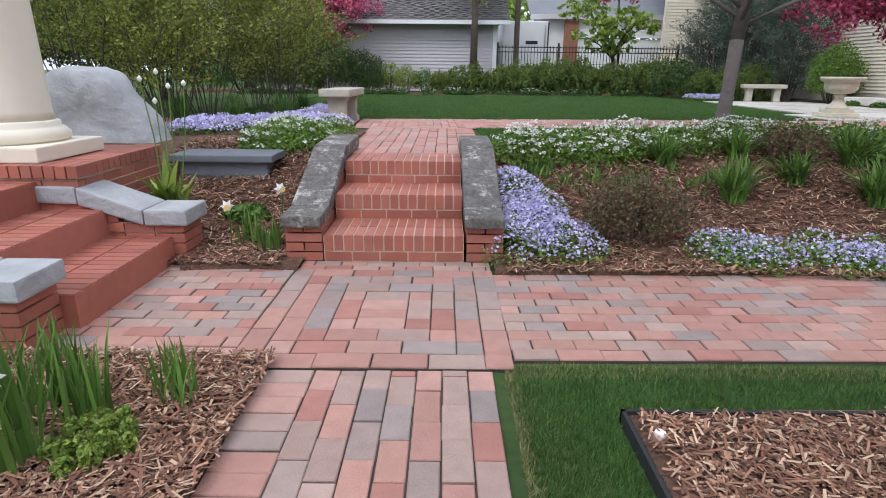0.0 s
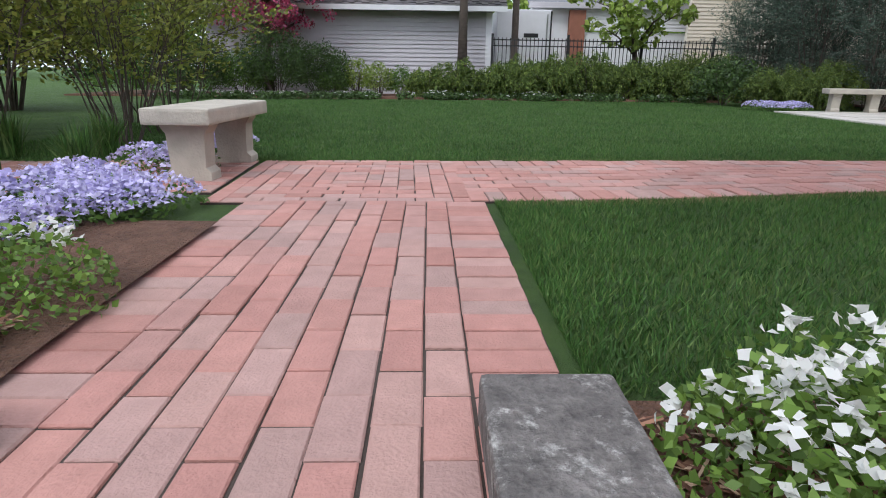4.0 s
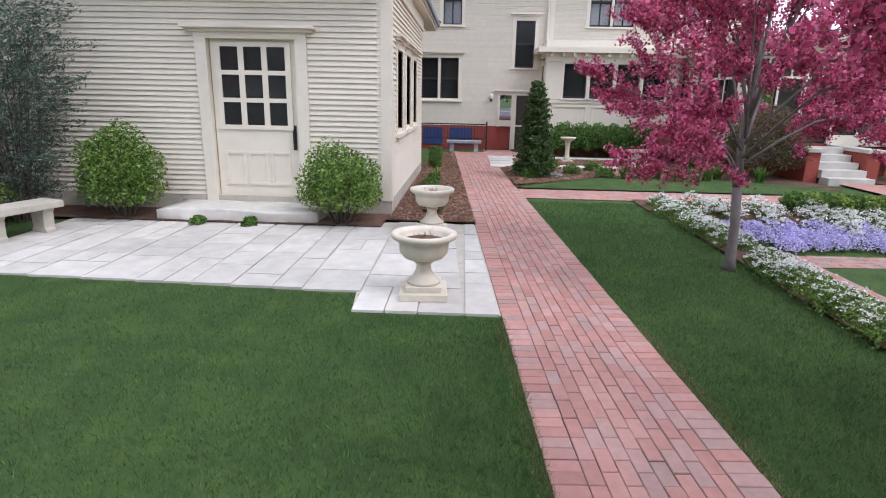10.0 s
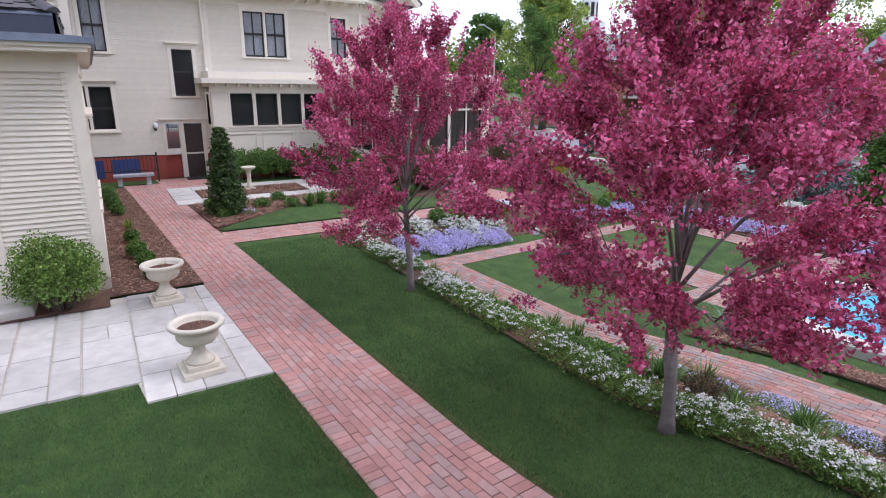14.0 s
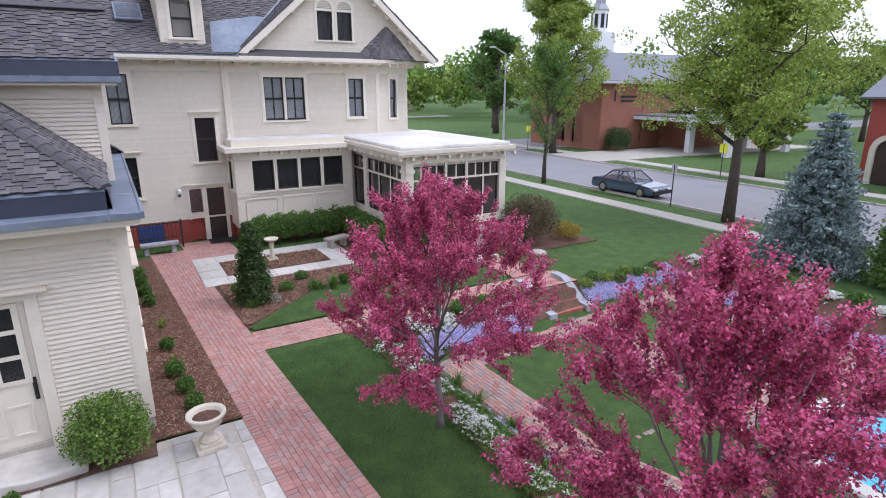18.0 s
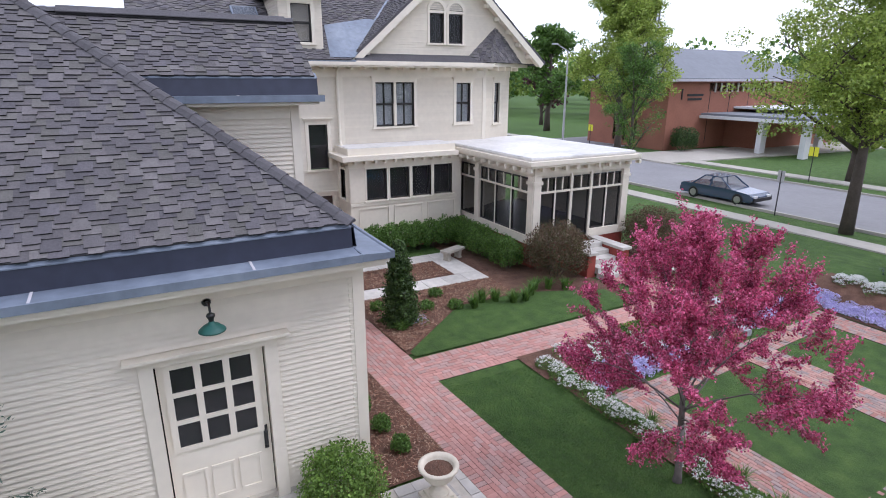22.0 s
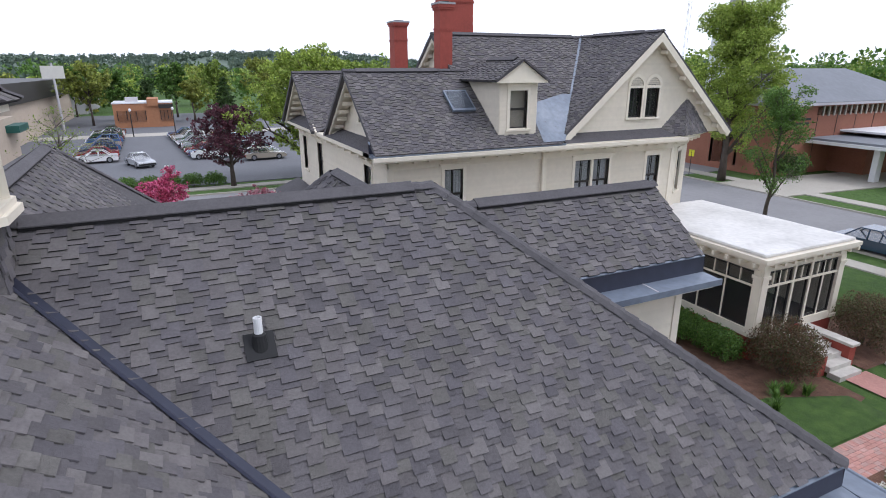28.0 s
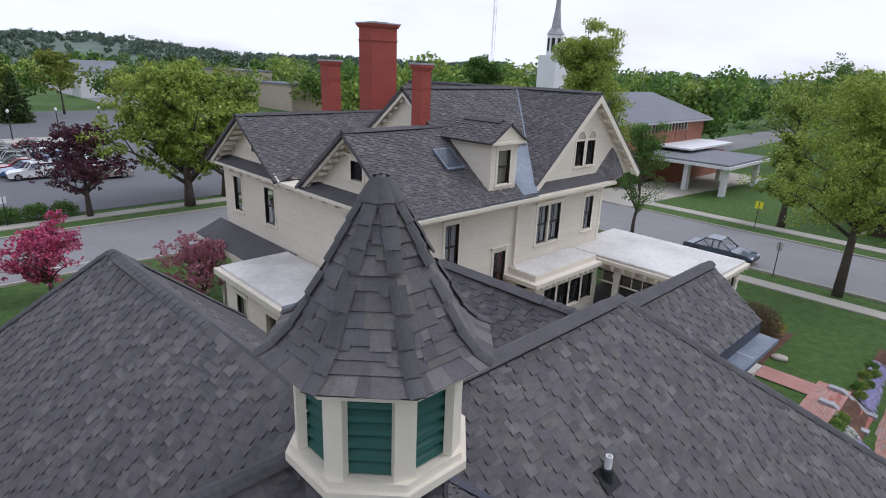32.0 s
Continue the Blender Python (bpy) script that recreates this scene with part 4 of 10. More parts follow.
# door
door = part("door", fw.box(BM(), WY(9.20), WY(7.80), -0.10, -0.05, 0.20, 2.80), M["trim"], ch, "wide cream carriage door with nine panes")
bm = BM()
for a, b in ((9.40, 9.22), (7.78, 7.60)):
    fw.box(bm, WY(a), WY(b), -0.12, 0.06, 0.18, 2.80)
fw.box(bm, WY(9.40), WY(7.60), -0.12, 0.06, 2.80, 2.90)
fw.box(bm, WY(9.50), WY(7.50), 0.0, 0.12, 2.90, 2.95)
fw.box(bm, WY(9.56), WY(7.44), 0.0, 0.20, 2.95, 2.99)
part("door_casing", bm, M["trim"], door)
gy0, gy1, gz0, gz1 = 9.08, 7.93, 1.42, 2.72
for i in range(3):
    for j in range(3):
        a = WY(gy0) + (gy0 - gy1) * i / 3 + 0.045
        b = WY(gy0) + (gy0 - gy1) * (i + 1) / 3 - 0.045
        za, zb = gz0 + (gz1 - gz0) * j / 3 + 0.035, gz0 + (gz1 - gz0) * (j + 1) / 3 - 0.035
        # thin dark sheet on the door paints the unlit room behind each pane
        part("opening", fw.box(BM(), a, b, -0.052, -0.048, za, zb), M["dark"], door, "near-black sheet painted as room shade behind the pane")
        part("pane", fw.box(BM(), a, b, -0.044, -0.040, za, zb), M["glass"], door, "dark glass pane")
bm = BM()
for i in range(4):
    u = WY(gy0) + (gy0 - gy1) * i / 3
    fw.box(bm, u - 0.045, u + 0.045, -0.05, -0.02, gz0 - 0.04, gz1 + 0.04)
for j in range(4):
    z = gz0 + (gz1 - gz0) * j / 3
    fw.box(bm, WY(gy0) - 0.04, WY(gy1) + 0.04, -0.05, -0.022, z - 0.035, z + 0.035)
part("muntin_grid", bm, M["trim"], door)
for i in range(3):
    a = WY(9.06) + i * 0.385
    bm = BM()
    for u0, u1, z0, z1 in ((a, a + 0.33, 0.46, 0.50), (a, a + 0.33, 0.98, 1.02), (a, a + 0.04, 0.50, 0.98), (a + 0.29, a + 0.33, 0.50, 0.98)):
        fw.box(bm, u0, u1, -0.05, -0.03, z0, z1)
    part("panel_moulding", bm, M["trim"], door)
bm = BM()
tube(bm, [fw.p(WY(7.87), -0.04, 1.12), fw.p(WY(7.87), 0.03, 1.17), fw.p(WY(7.87), 0.03, 1.36), fw.p(WY(7.87), -0.04, 1.40)], [0.014] * 4, 6)
fw.box(bm, WY(7.90), WY(7.84), -0.05, -0.035, 1.06, 1.46)
part("handle", bm, M["irongrey"], door, "black iron thumb latch")
bm = BM()
box(bm, 9.98, WX, 7.30, 9.85, -0.05, 0.19)
bmesh.ops.subdivide_edges(bm, edges=bm.edges[:], cuts=9, use_grid_fill=True)
for v in bm.verts:
    k = noise.noise(v.co * 2.1) * 0.05 + noise.noise(v.co * 7) * 0.018
    if v.co.x < 10.8:
        v.co.x += k * 1.6
        v.co.y += k
        v.co.z += k * 0.5
tagged(part("door_stoop", bm, M["flag"], smooth=True), "broad worn limestone doorstep at the carriage door", "step", kind="structure")
# gooseneck lamp
bm = BM()
lamp = thing("barn_lamp", "green enamel gooseneck barn lamp above the door", "wall lamp", (WX, 8.47, 3.60))
part("wall_rose", lathe(BM(), [(0.06, -0.02), (0.06, 0.02)], 14), M["irongrey"], lamp).matrix_basis = pose(-0.03, 0, 0, 0, 90, 0)
part("arm", tube(BM(), [(-0.03, 0, 0), (-0.18, 0, 0.05), (-0.36, 0, 0.10), (-0.47, 0, 0.06), (-0.50, 0, -0.03)], [0.016] * 5, 8), M["irongrey"], lamp)
part("socket", lathe(BM(), [(0.018, 0.02), (0.05, 0.0), (0.055, -0.03), (0.035, -0.06), (0.03, -0.10)], 16, -0.5, 0), M["irongrey"], lamp, "black socket cup", smooth=True)
part("shade", lathe(BM(), [(0.03, -0.09), (0.045, -0.13), (0.10, -0.15), (0.165, -0.21), (0.172, -0.225), (0.155, -0.22), (0.09, -0.17), (0.02, -0.14)], 24, -0.5, 0), M["green"], lamp, "green enamel shade", smooth=True)

# roof planes
RZ, EZ = 8.0, 4.14
GX, GY, GE = 10.70, 6.42, 4.49
roof = part("roof", slab3(BM(), [(GX, GY, GE), (GX, 13.2, GE), (11.36, 13.12, 5.03), (15.0, 16.75, RZ), (15.0, 10.75, RZ)], 0.1), M["ridge"], ch, "grey laminated shingle roof")
PLANES = [
    [(GX, GY, GE), (GX, 13.2, GE), (11.36, 13.12, 5.03), (15.0, 16.75, RZ), (15.0, 10.75, RZ)],
    [(GX, GY, GE), (15.0, 10.75, RZ), (19.3, GY, GE)],
    [(19.7, 6.0, EZ), (15.0, 10.75, RZ), (15.0, 16.75, RZ), (19.7, 12.9, EZ)],
    [(11.36, 13.12, 5.03), (10.62, 13.12, 5.03), (10.62, 16.75, RZ), (15.0, 16.75, RZ)],
    [(10.62, 16.75, RZ), (10.62, 21.05, GE), (10.7, 21.05, GE), (15.0, 16.75, RZ)],
    [(10.7, 21.05, GE), (10.7, 27.5, GE), (15.0, 27.5, RZ), (15.0, 16.75, RZ)],
    [(19.7, 20.7, EZ), (15.0, 16.75, RZ), (15.0, 27.5, RZ), (19.7, 27.5, EZ)],
    [(19.0, 12.9, EZ), (15.0, 16.75, RZ), (23.2, 17.0, RZ), (26.4, 12.9, EZ)],
    [(19.0, 20.8, EZ), (27.0, 20.8, EZ), (23.2, 17.0, RZ), (15.0, 16.75, RZ)],
    [(26.4, 12.9, EZ), (23.2, 17.0, RZ), (27.0, 20.8, EZ)],
    [(15.3, 11.0, 7.52), (19.6, 11.1, 7.55), (21.6, 13.6, 5.2), (15.3, 13.6, 5.2)],
    [(15.3, 11.0, 7.52), (15.3, 8.4, 5.2), (21.6, 8.4, 5.2), (19.6, 11.1, 7.55)],
    [(21.6, 8.4, 5.2), (21.6, 13.6, 5.2), (19.6, 11.1, 7.55)],
    [(13.86, 5.95, 6.52), (13.86, 9.4, 6.52), (15.2, 10.7, 7.57), (15.2, 5.95, 7.57)],
    [(15.2, 5.95, 7.57), (15.2, 10.7, 7.57), (16.95, 9.0, 6.2), (16.95, 5.95, 6.2)],
]
for q in PLANES[1:]:
    part("roof", slab3(BM(), q, 0.1), M["ridge"], ch, "grey laminated shingle roof")
for i, q in enumerate(PLANES):
    shingles(q, roof, seed=20 + i, near=(12.2, 15.2, 12.6, 16.8) if i == 0 else None)
for a, b in (((GX, GY, GE), (15.0, 10.75, RZ)), ((15.0, 10.75, RZ), (15.0, 27.5, RZ)), ((19.7, 6.0, EZ), (15.0, 10.75, RZ)), ((10.62, 16.75, RZ), (23.2, 17.0, RZ)),
             ((26.4, 12.9, EZ), (23.2, 17.0, RZ)), ((27.0, 20.8, EZ), (23.2, 17.0, RZ)), ((15.3, 11.0, 7.52), (19.6, 11.1, 7.55)), ((15.2, 5.95, 7.57), (15.2, 10.5, 7.57)), ((21.6, 13.6, 5.2), (19.6, 11.1, 7.55))):
    ridge_cap(a, b, roof)
for a, b in (((15.0, 11.1, RZ), (15.0, 16.0, RZ)), ((10.9, 16.75, RZ), (13.35, 16.75, RZ)), ((15.9, 16.77, RZ), (22.6, 16.98, RZ)), ((15.2, 6.1, 7.57), (15.2, 9.9, 7.57)), ((16.4, 11.03, 7.53), (19.3, 11.1, 7.55))):
    ridge_vent(a, b, roof)


def valley(a, b, w=0.07):
    a, b = Vector(a), Vector(b)
    d = (b - a).normalized()
    s = d.cross(Vector((0, 0, 1))).normalized() * w
    up = Vector((0, 0, 0.045))
    bm = BM()
    for sg in (1, -1):
        q = [a + up, b + up, b + s * sg + up + Vector((0, 0, 0.045)), a + s * sg + up + Vector((0, 0, 0.045))]
        bm.faces.new([bm.verts.new(p) for p in q])
    return part("valley_flashing", bm, M["flash"], roof, "dark metal valley flashing")


valley((11.36, 13.12, 5.03), (15.0, 16.75, RZ))
valley((GX, 21.05, GE), (15.0, 16.75, RZ))


def gutter(a, b, out, parent, w=0.32, h=0.30, inset=0.0):
    """Box gutter along an eave: dark upstand against the shingles, a wide metal trough and lip."""
    a, b, out = Vector(a), Vector(b), Vector(out).normalized()
    bm = BM()
    up = Vector((0, 0, 1))
    prof = [(-0.42, 0.05), (-0.40, 0.052), (-0.37, 0.05), (0.0, 0.03), (0.02, 0.05), (0.06, 0.05), (0.06, -0.06), (-0.42, -0.06)]
    ra = [bm.verts.new(a + out * o + up * z) for o, z in prof]
    rb = [bm.verts.new(b + out * o + up * z) for o, z in prof]
    for i in range(len(prof)):
        j = (i + 1) % len(prof)
        bm.faces.new((ra[i], ra[j], rb[j], rb[i]))
    bm.faces.new(ra)
    bm.faces.new(list(reversed(rb)))
    g = part("gutter", bm, M["gutter"], parent, "blue-grey painted metal box gutter")
    a = a + (b - a).normalized() * inset
    bm = BM()
    q = [(-0.355, 0.052), (-0.385, 0.335), (-0.44, 0.345), (-0.43, 0.052)]
    ra = [bm.verts.new(a + out * o + up * z) for o, z in q]
    rb = [bm.verts.new(b + out * o + up * z) for o, z in q]
    for i in range(4):
        j = (i + 1) % 4
        bm.faces.new((ra[i], ra[j], rb[j], rb[i]))
    part("upstand", bm, M["flash"], g, "dark navy upstand")
    bm = BM()
    q = [(-0.372, 0.336), (-0.372, 0.352), (-0.47, 0.435), (-0.47, 0.415)]
    ra = [bm.verts.new(a + out * o + up * z) for o, z in q]
    rb = [bm.verts.new(b + out * o + up * z) for o, z in q]
    for i in range(4):
        j = (i + 1) % 4
        bm.faces.new((ra[i], ra[j], rb[j], rb[i]))
    part("apron_flashing", bm, M["gutter"], g, "lapped blue-grey apron flashing")
    for k in range(int((b - a).length / 2.4)):
        c = a.lerp(b, (k + 0.6) * 2.4 / (b - a).length)
        sd = (b - a).normalized()
        bm = BM()
        v = [bm.verts.new(c + sd * s_ + out * o + up * z) for s_, o, z in ((-0.015, -0.365, 0.058), (0.02, -0.365, 0.058), (0.015, 0.0, 0.038), (-0.015, 0.0, 0.038))]
        bm.faces.new(v)
        part("seam", bm, M["vinyl"], g, "pale solder seam")
    return g


gutter((10.30, 6.445, 4.08), (10.30, 13.1, 4.08), (-1, 0, 0), ch)
gutter((10.15, 12.86, 4.74), (11.55, 12.86, 4.74), (0, -1, 0), ch)
part("fascia", box(BM(), 10.2, 11.4, 12.86, 12.98, 4.45, 4.70), M["trim"], ch)
gutter((10.24, 6.02, 4.08), (19.7, 6.02, 4.08), (0, -1, 0), ch, inset=0.45)
gutter((27.0, 20.85, 4.08), (19.7, 20.85, 4.08), (0, 1, 0), ch)
gutter((13.47, 5.9, 6.14), (13.47, 8.8, 6.14), (-1, 0, 0), ch, 0.3)
gutter((21.6, 13.65, 5.14), (16.0, 13.65, 5.14), (0, 1, 0), ch, 0.3)
# upper wing walls
fu = Face(13.95, 10.0, -90)
clapboards(fu, 0.0, 3.7, 4.0, 6.1, [], ch, pitch=0.085, name="wall")
fu2 = Face(13.95, 6.30, 0)
clapboards(fu2, 0.0, 2.5, 3.95, 7.45, [], ch, pitch=0.085, name="wall", gable=lambda z: (0.0, 2.5) if z < 6.2 else (1.25 * (z - 6.2) / 1.25, 2.5 - 1.25 * (z - 6.2) / 1.25))
bm = BM()
fu.box(bm, 3.58, 3.74, -0.1, 0.045, 4.0, 6.1)
fu.box(bm, 0, 3.575, 0, 0.04, 5.78, 6.1)
box(bm, 13.5, 14.0, 5.98, 9.5, 6.02, 6.075)
box(bm, 13.92, 14.7, 5.985, 6.33, 6.12, 6.5)
part("corner_board", bm, M["trim"], ch)
fl = Face(15.3, 8.8, 0)
clapboards(fl, 0, 6.0, 0.2, 5.1, [(1.0, 1.8, 1.2, 2.8), (3.6, 4.4, 1.2, 2.8)], ch, name="wall")
fn = Face(21.2, 13.3, 180)
clapboards(fn, 0, 5.0, 0.2, 5.1, [(1.0, 1.9, 2.0, 3.9)], ch, name="wall")
window(fn, 1.0, 1.9, 2.0, 3.9, ch)
fe = Face(26.3, 20.5, 180)
clapboards(fe, 0, 8.0, 0.2, 4.0, [], ch, name="wall")
clapboards(Face(26.0, 13.2, 90), 0, 7.2, 0.2, 4.0, [], ch, name="wall")
clapboards(Face(19.4, 13.1, 0), 0, 6.6, 0.2, 4.0, [], ch, name="wall")
clapboards(Face(WX - 0.03, 21.05, -90), 0, 8.6, 3.95, 7.7, [], ch, name="gable_wall", gable=lambda z: (max(0, 4.3 * (z - 4.3) / 3.6), min(7.8, 8.6 - max(0, 4.3 * (z - 4.3) / 3.6))))
# roof vent pipe
vp = thing("vent_pipe", "white plastic vent pipe in a black flashing on the roof", "vent", (13.34, 13.67, 6.64))
part("pipe", lathe(BM(), [(0.050, 0.0), (0.050, 0.38), (0.038, 0.38), (0.038, 0.30)], 16), M["white_metal"], vp, smooth=False)
part("boot", lathe(BM(), [(0.12, -0.10), (0.09, 0.06), (0.075, 0.17), (0.055, 0.19)], 16), M["rubber"], vp, "black rubber boot")
bm = box(BM(), -0.17, 0.17, -0.17, 0.17, -0.012, 0.012)
part("flashing", bm, M["rubber"], vp).matrix_basis = pose(-0.02, 0, 0.03, 0, -39.3, 0)

# cupola
cp = thing("cupola", "octagonal cupola with green louvres and flared shingle spire", "cupola", (14.35, 16.75, 7.3))
CR = 0.82
hexa = [(CR * math.cos(math.pi / 8 + k * math.pi / 4), CR * math.sin(math.pi / 8 + k * math.pi / 4)) for k in range(8)]
part("drum", prism(BM(), [(x * 0.92, y * 0.92) for x, y in hexa], -1.2, 0.95), M["ridge"], cp, "shingled drum")
for k in range(8):
    (xa_, ya_), (xb_, yb_) = hexa[k], hexa[(k + 1) % 8]
    shingles([(xa_ * 0.925, ya_ * 0.925, -0.9), (xb_ * 0.925, yb_ * 0.925, -0.9), (xb_ * 0.925, yb_ * 0.925, 0.92), (xa_ * 0.925, ya_ * 0.925, 0.92)], cp, seed=300 + k)
bm = BM()
prism(bm, [(x * 1.16, y * 1.16) for x, y in hexa], 0.90, 0.99)
prism(bm, [(x * 1.10, y * 1.10) for x, y in hexa], 0.99, 1.07)
part("base_moulding", bm, M["trim"], cp, "cream base moulding")
for k in range(8):
    x, y = hexa[k]
    bm = BM()
    mm = Matrix.Translation((x * 0.97, y * 0.97, 0)) @ Matrix.Rotation(math.pi / 8 + k * math.pi / 4, 4, "Z")
    box(bm, -0.05, 0.04, -0.10, 0.10, 1.07, 1.90, mm)
    part("post", bm, M["trim"], cp, "cream corner post")
    a = math.pi / 4 + k * math.pi / 4
    rr = CR * math.cos(math.pi / 8) - 0.03
    mm = Matrix.Rotation(a, 4, "Z")
    lv = part("louvre_panel", box(BM(), rr - 0.13, rr - 0.11, -0.24, 0.24, 1.08, 1.9, mm), M["green"], cp, "dark green louvred panel")
    for j in range(6):
        z = 1.09 + j * 0.135
        bm = BM()
        v = [mm @ Vector(p) for p in ((rr, -0.245, z), (rr, 0.245, z), (rr - 0.015, 0.245, z + 0.045), (rr - 0.015, -0.245, z + 0.045), (rr - 0.11, -0.245, z + 0.14), (rr - 0.11, 0.245, z + 0.14))]
        v = [bm.verts.new(p) for p in v]
        bm.faces.new((v[0], v[1], v[2], v[3]))
        bm.faces.new((v[3], v[2], v[5], v[4]))
        part("slat", bm, M["green"], lv)
# solid core, painted near-black for the shade behind the louvres
part("core", prism(BM(), [(x * 0.80, y * 0.80) for x, y in hexa], 0.9, 1.95), M["dark"], cp)
bm = BM()
prism(bm, [(x * 1.04, y * 1.04) for x, y in hexa], 1.88, 1.98)
prism(bm, [(x * 1.25, y * 1.25) for x, y in hexa], 1.98, 2.09)
part("cornice", bm, M["trim"], cp, "cream eaves board")
# flared spire
spire = [(1.14, 2.09), (0.97, 2.19), (0.80, 2.37), (0.65, 2.62), (0.47, 2.92), (0.27, 3.28), (0.04, 3.66)]
sp = part("spire", lathe(BM(), [(r * 0.985, z - 0.02) for r, z in spire], 8, 0, 0, math.pi / 8), M["ridge"], cp)
verts, faces = [], []
rnd = random.Random(77)
for (r0, z0), (r1, z1) in zip(spire, spire[1:]):
    steps = max(1, round(math.hypot(r0 - r1, z0 - z1) / 0.14))
    for s in range(steps):
        f0, f1 = s / steps, min(1.25, (s + 1.18) / steps)
        ra, za = r0 + (r1 - r0) * f0, z0 + (z1 - z0) * f0
        rb, zb = r0 + (r1 - r0) * f1, z0 + (z1 - z0) * f1
        for k in range(8):
            c0, c1 = math.pi / 8 + k * math.pi / 4, math.pi / 8 + (k + 1) * math.pi / 4
            pa, pb = Vector((math.cos(c0), math.sin(c0), 0)), Vector((math.cos(c1), math.sin(c1), 0))
            n = max(1, round(ra * 0.77 / 0.17))
            cuts = [0] + [(i + rnd.uniform(-0.25, 0.25)) / n for i in range(1, n)] + [1]
            for u0, u1 in zip(cuts, cuts[1:]):
                hi_ = rnd.random() < 0.5
                lift = (0.026 if hi_ else 0.012) + rnd.random() * 0.004
                q = len(verts)
                d = 0.03 if hi_ and (s or r0 < 1.05) else 0
                verts += [pa.lerp(pb, u0) * (ra + lift + d * 0.6) + Vector((0, 0, za + 0.012 - d)), pa.lerp(pb, u1) * (ra + lift + d * 0.6) + Vector((0, 0, za + 0.012 - d)),
                          pa.lerp(pb, u1) * (rb + 0.004) + Vector((0, 0, zb)), pa.lerp(pb, u0) * (rb + 0.004) + Vector((0, 0, zb)),
                          pa.lerp(pb, u0) * (ra - 0.01) + Vector((0, 0, za - 0.01 - d)), pa.lerp(pb, u1) * (ra - 0.01) + Vector((0, 0, za - 0.01 - d))]
                faces += [(q, q + 1, q + 2, q + 3), (q + 4, q + 5, q + 1, q), (q + 4, q, q + 3), (q + 5, q + 2, q + 1)]
sf_ = raw("shingle_field", verts, faces, M["shingle"], sp, kind="stuff")
# spire butts: black cut edge doubling as painted shadow line
sf_.data.materials.append(M["shingle_edge_shadow"])
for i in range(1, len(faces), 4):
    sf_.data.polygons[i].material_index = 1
for k in range(8):
    c = math.pi / 8 + k * math.pi / 4
    for (r0, z0), (r1, z1) in zip(spire, spire[1:]):
        ridge_cap((r0 * math.cos(c), r0 * math.sin(c), z0 - 0.015), (r1 * math.cos(c), r1 * math.sin(c), z1 - 0.015), sp, r=0.075, step=0.2, drop=0.03)

# ---------------------------------------------------------------- main house
HX = 24.4
hs_ = thing("mansion", "large cream clapboard Victorian house with steep grey shingle gables", "house")
fh = Face(HX, 8.1, -90)      # west front: u = 8.1 - y
HY = lambda y: 8.1 - y
wins = [  # y hi, y lo, z lo, z hi, lights, curtain
    (0.57, -1.08, 4.68, 6.36, 2, True), (3.30, 2.58, 3.16, 4.86, 1, False), (-3.04, -3.72, 4.70, 6.33, 1, True),
    (6.08, 5.38, 4.66, 6.42, 1, True), (6.95, 5.45, 1.90, 3.45, 2, False)]
holes = [(HY(a), HY(b), z0, z1) for a, b, z0, z1, *_ in wins] + [(HY(3.80), HY(2.44), 0.0, 2.08)]
clapboards(fh, 0, HY(-4.4), 0.92, 6.95, holes, hs_, pitch=0.085, name="wall", label="cream clapboard front wall")
for a, b, z0, z1, l, c in wins:
    window(fh, HY(a), HY(b), z0, z1, hs_, lights=l, curtain=c, muntin=1 if c else 0)
# canted corner and south side
fc = Face(HX, -4.4, -62)
clapboards(fc, 0, 2.3, 0.92, 6.95, [(0.9, 1.4, 4.6, 6.35)], hs_, name="wall")
window(fc, 0.9, 1.4, 4.6, 6.35, hs_, curtain=True)
clapboards(Face(25.48, -6.43, 0), 0, 11.5, 0.92, 6.95, [], hs_, name="wall")
# north side
fno = Face(38.5, 8.1, 180)
nh = [(38.5 - 26.9, 38.5 - 26.1, 4.75, 6.4), (38.5 - 34.2, 38.5 - 33.3, 4.7, 6.4), (38.5 - 37.4, 38.5 - 36.6, 4.7, 6.4)]
clapboards(fno, 0, 38.5 - HX, 0.92, 6.95, nh, hs_, name="wall")
for h in nh:
    window(fno, *h, hs_)
part("wall", box(BM(), HX + 0.16, 38.3, -6.2, 7.9, 0, 0.9), M["redbrick"], hs_, "red painted brick basement")
bm = BM()
box(bm, 30.9, 31.5, 7.4, 8.0, 0.9, 6.9)
for u in (0.0, HY(2.05), HY(-4.33)):
    fh.box(bm, u, u + 0.16, -0.1, 0.05, 0.92, 6.6)
fno.box(bm, 38.5 - HX - 0.13, 38.5 - HX + 0.04, -0.1, 0.05, 0.92, 6.6)
part("corner_board", bm, M["trim"], hs_)
bm = BM()
fh.box(bm, 0, HY(-4.4), 0, 0.06, 6.55, 6.98)
fno.box(bm, 0, 38.5 - HX, 0, 0.06, 6.55, 6.98)
fc.box(bm, 0, 2.3, 0, 0.06, 6.55, 6.98)
part("frieze_board", bm, M["trim"], hs_)
bm = BM()
box(bm, 23.75, 25.0, -4.5, 8.75, 6.98, 7.12)
box(bm, 24.2, 38.9, 7.9, 8.75, 6.98, 7.12)
fc.box(bm, -0.3, 2.9, -0.6, 0.62, 6.98, 7.12)
part("cornice", bm, M["trim"], hs_, "cream eaves cornice")
for i in range(24):
    y = 7.9 - i * 0.52
    bm = BM()
    box(bm, 23.82, 24.36, y - 0.05, y + 0.05, 6.82, 6.98)
    part("bracket", bm, M["trim"], hs_)
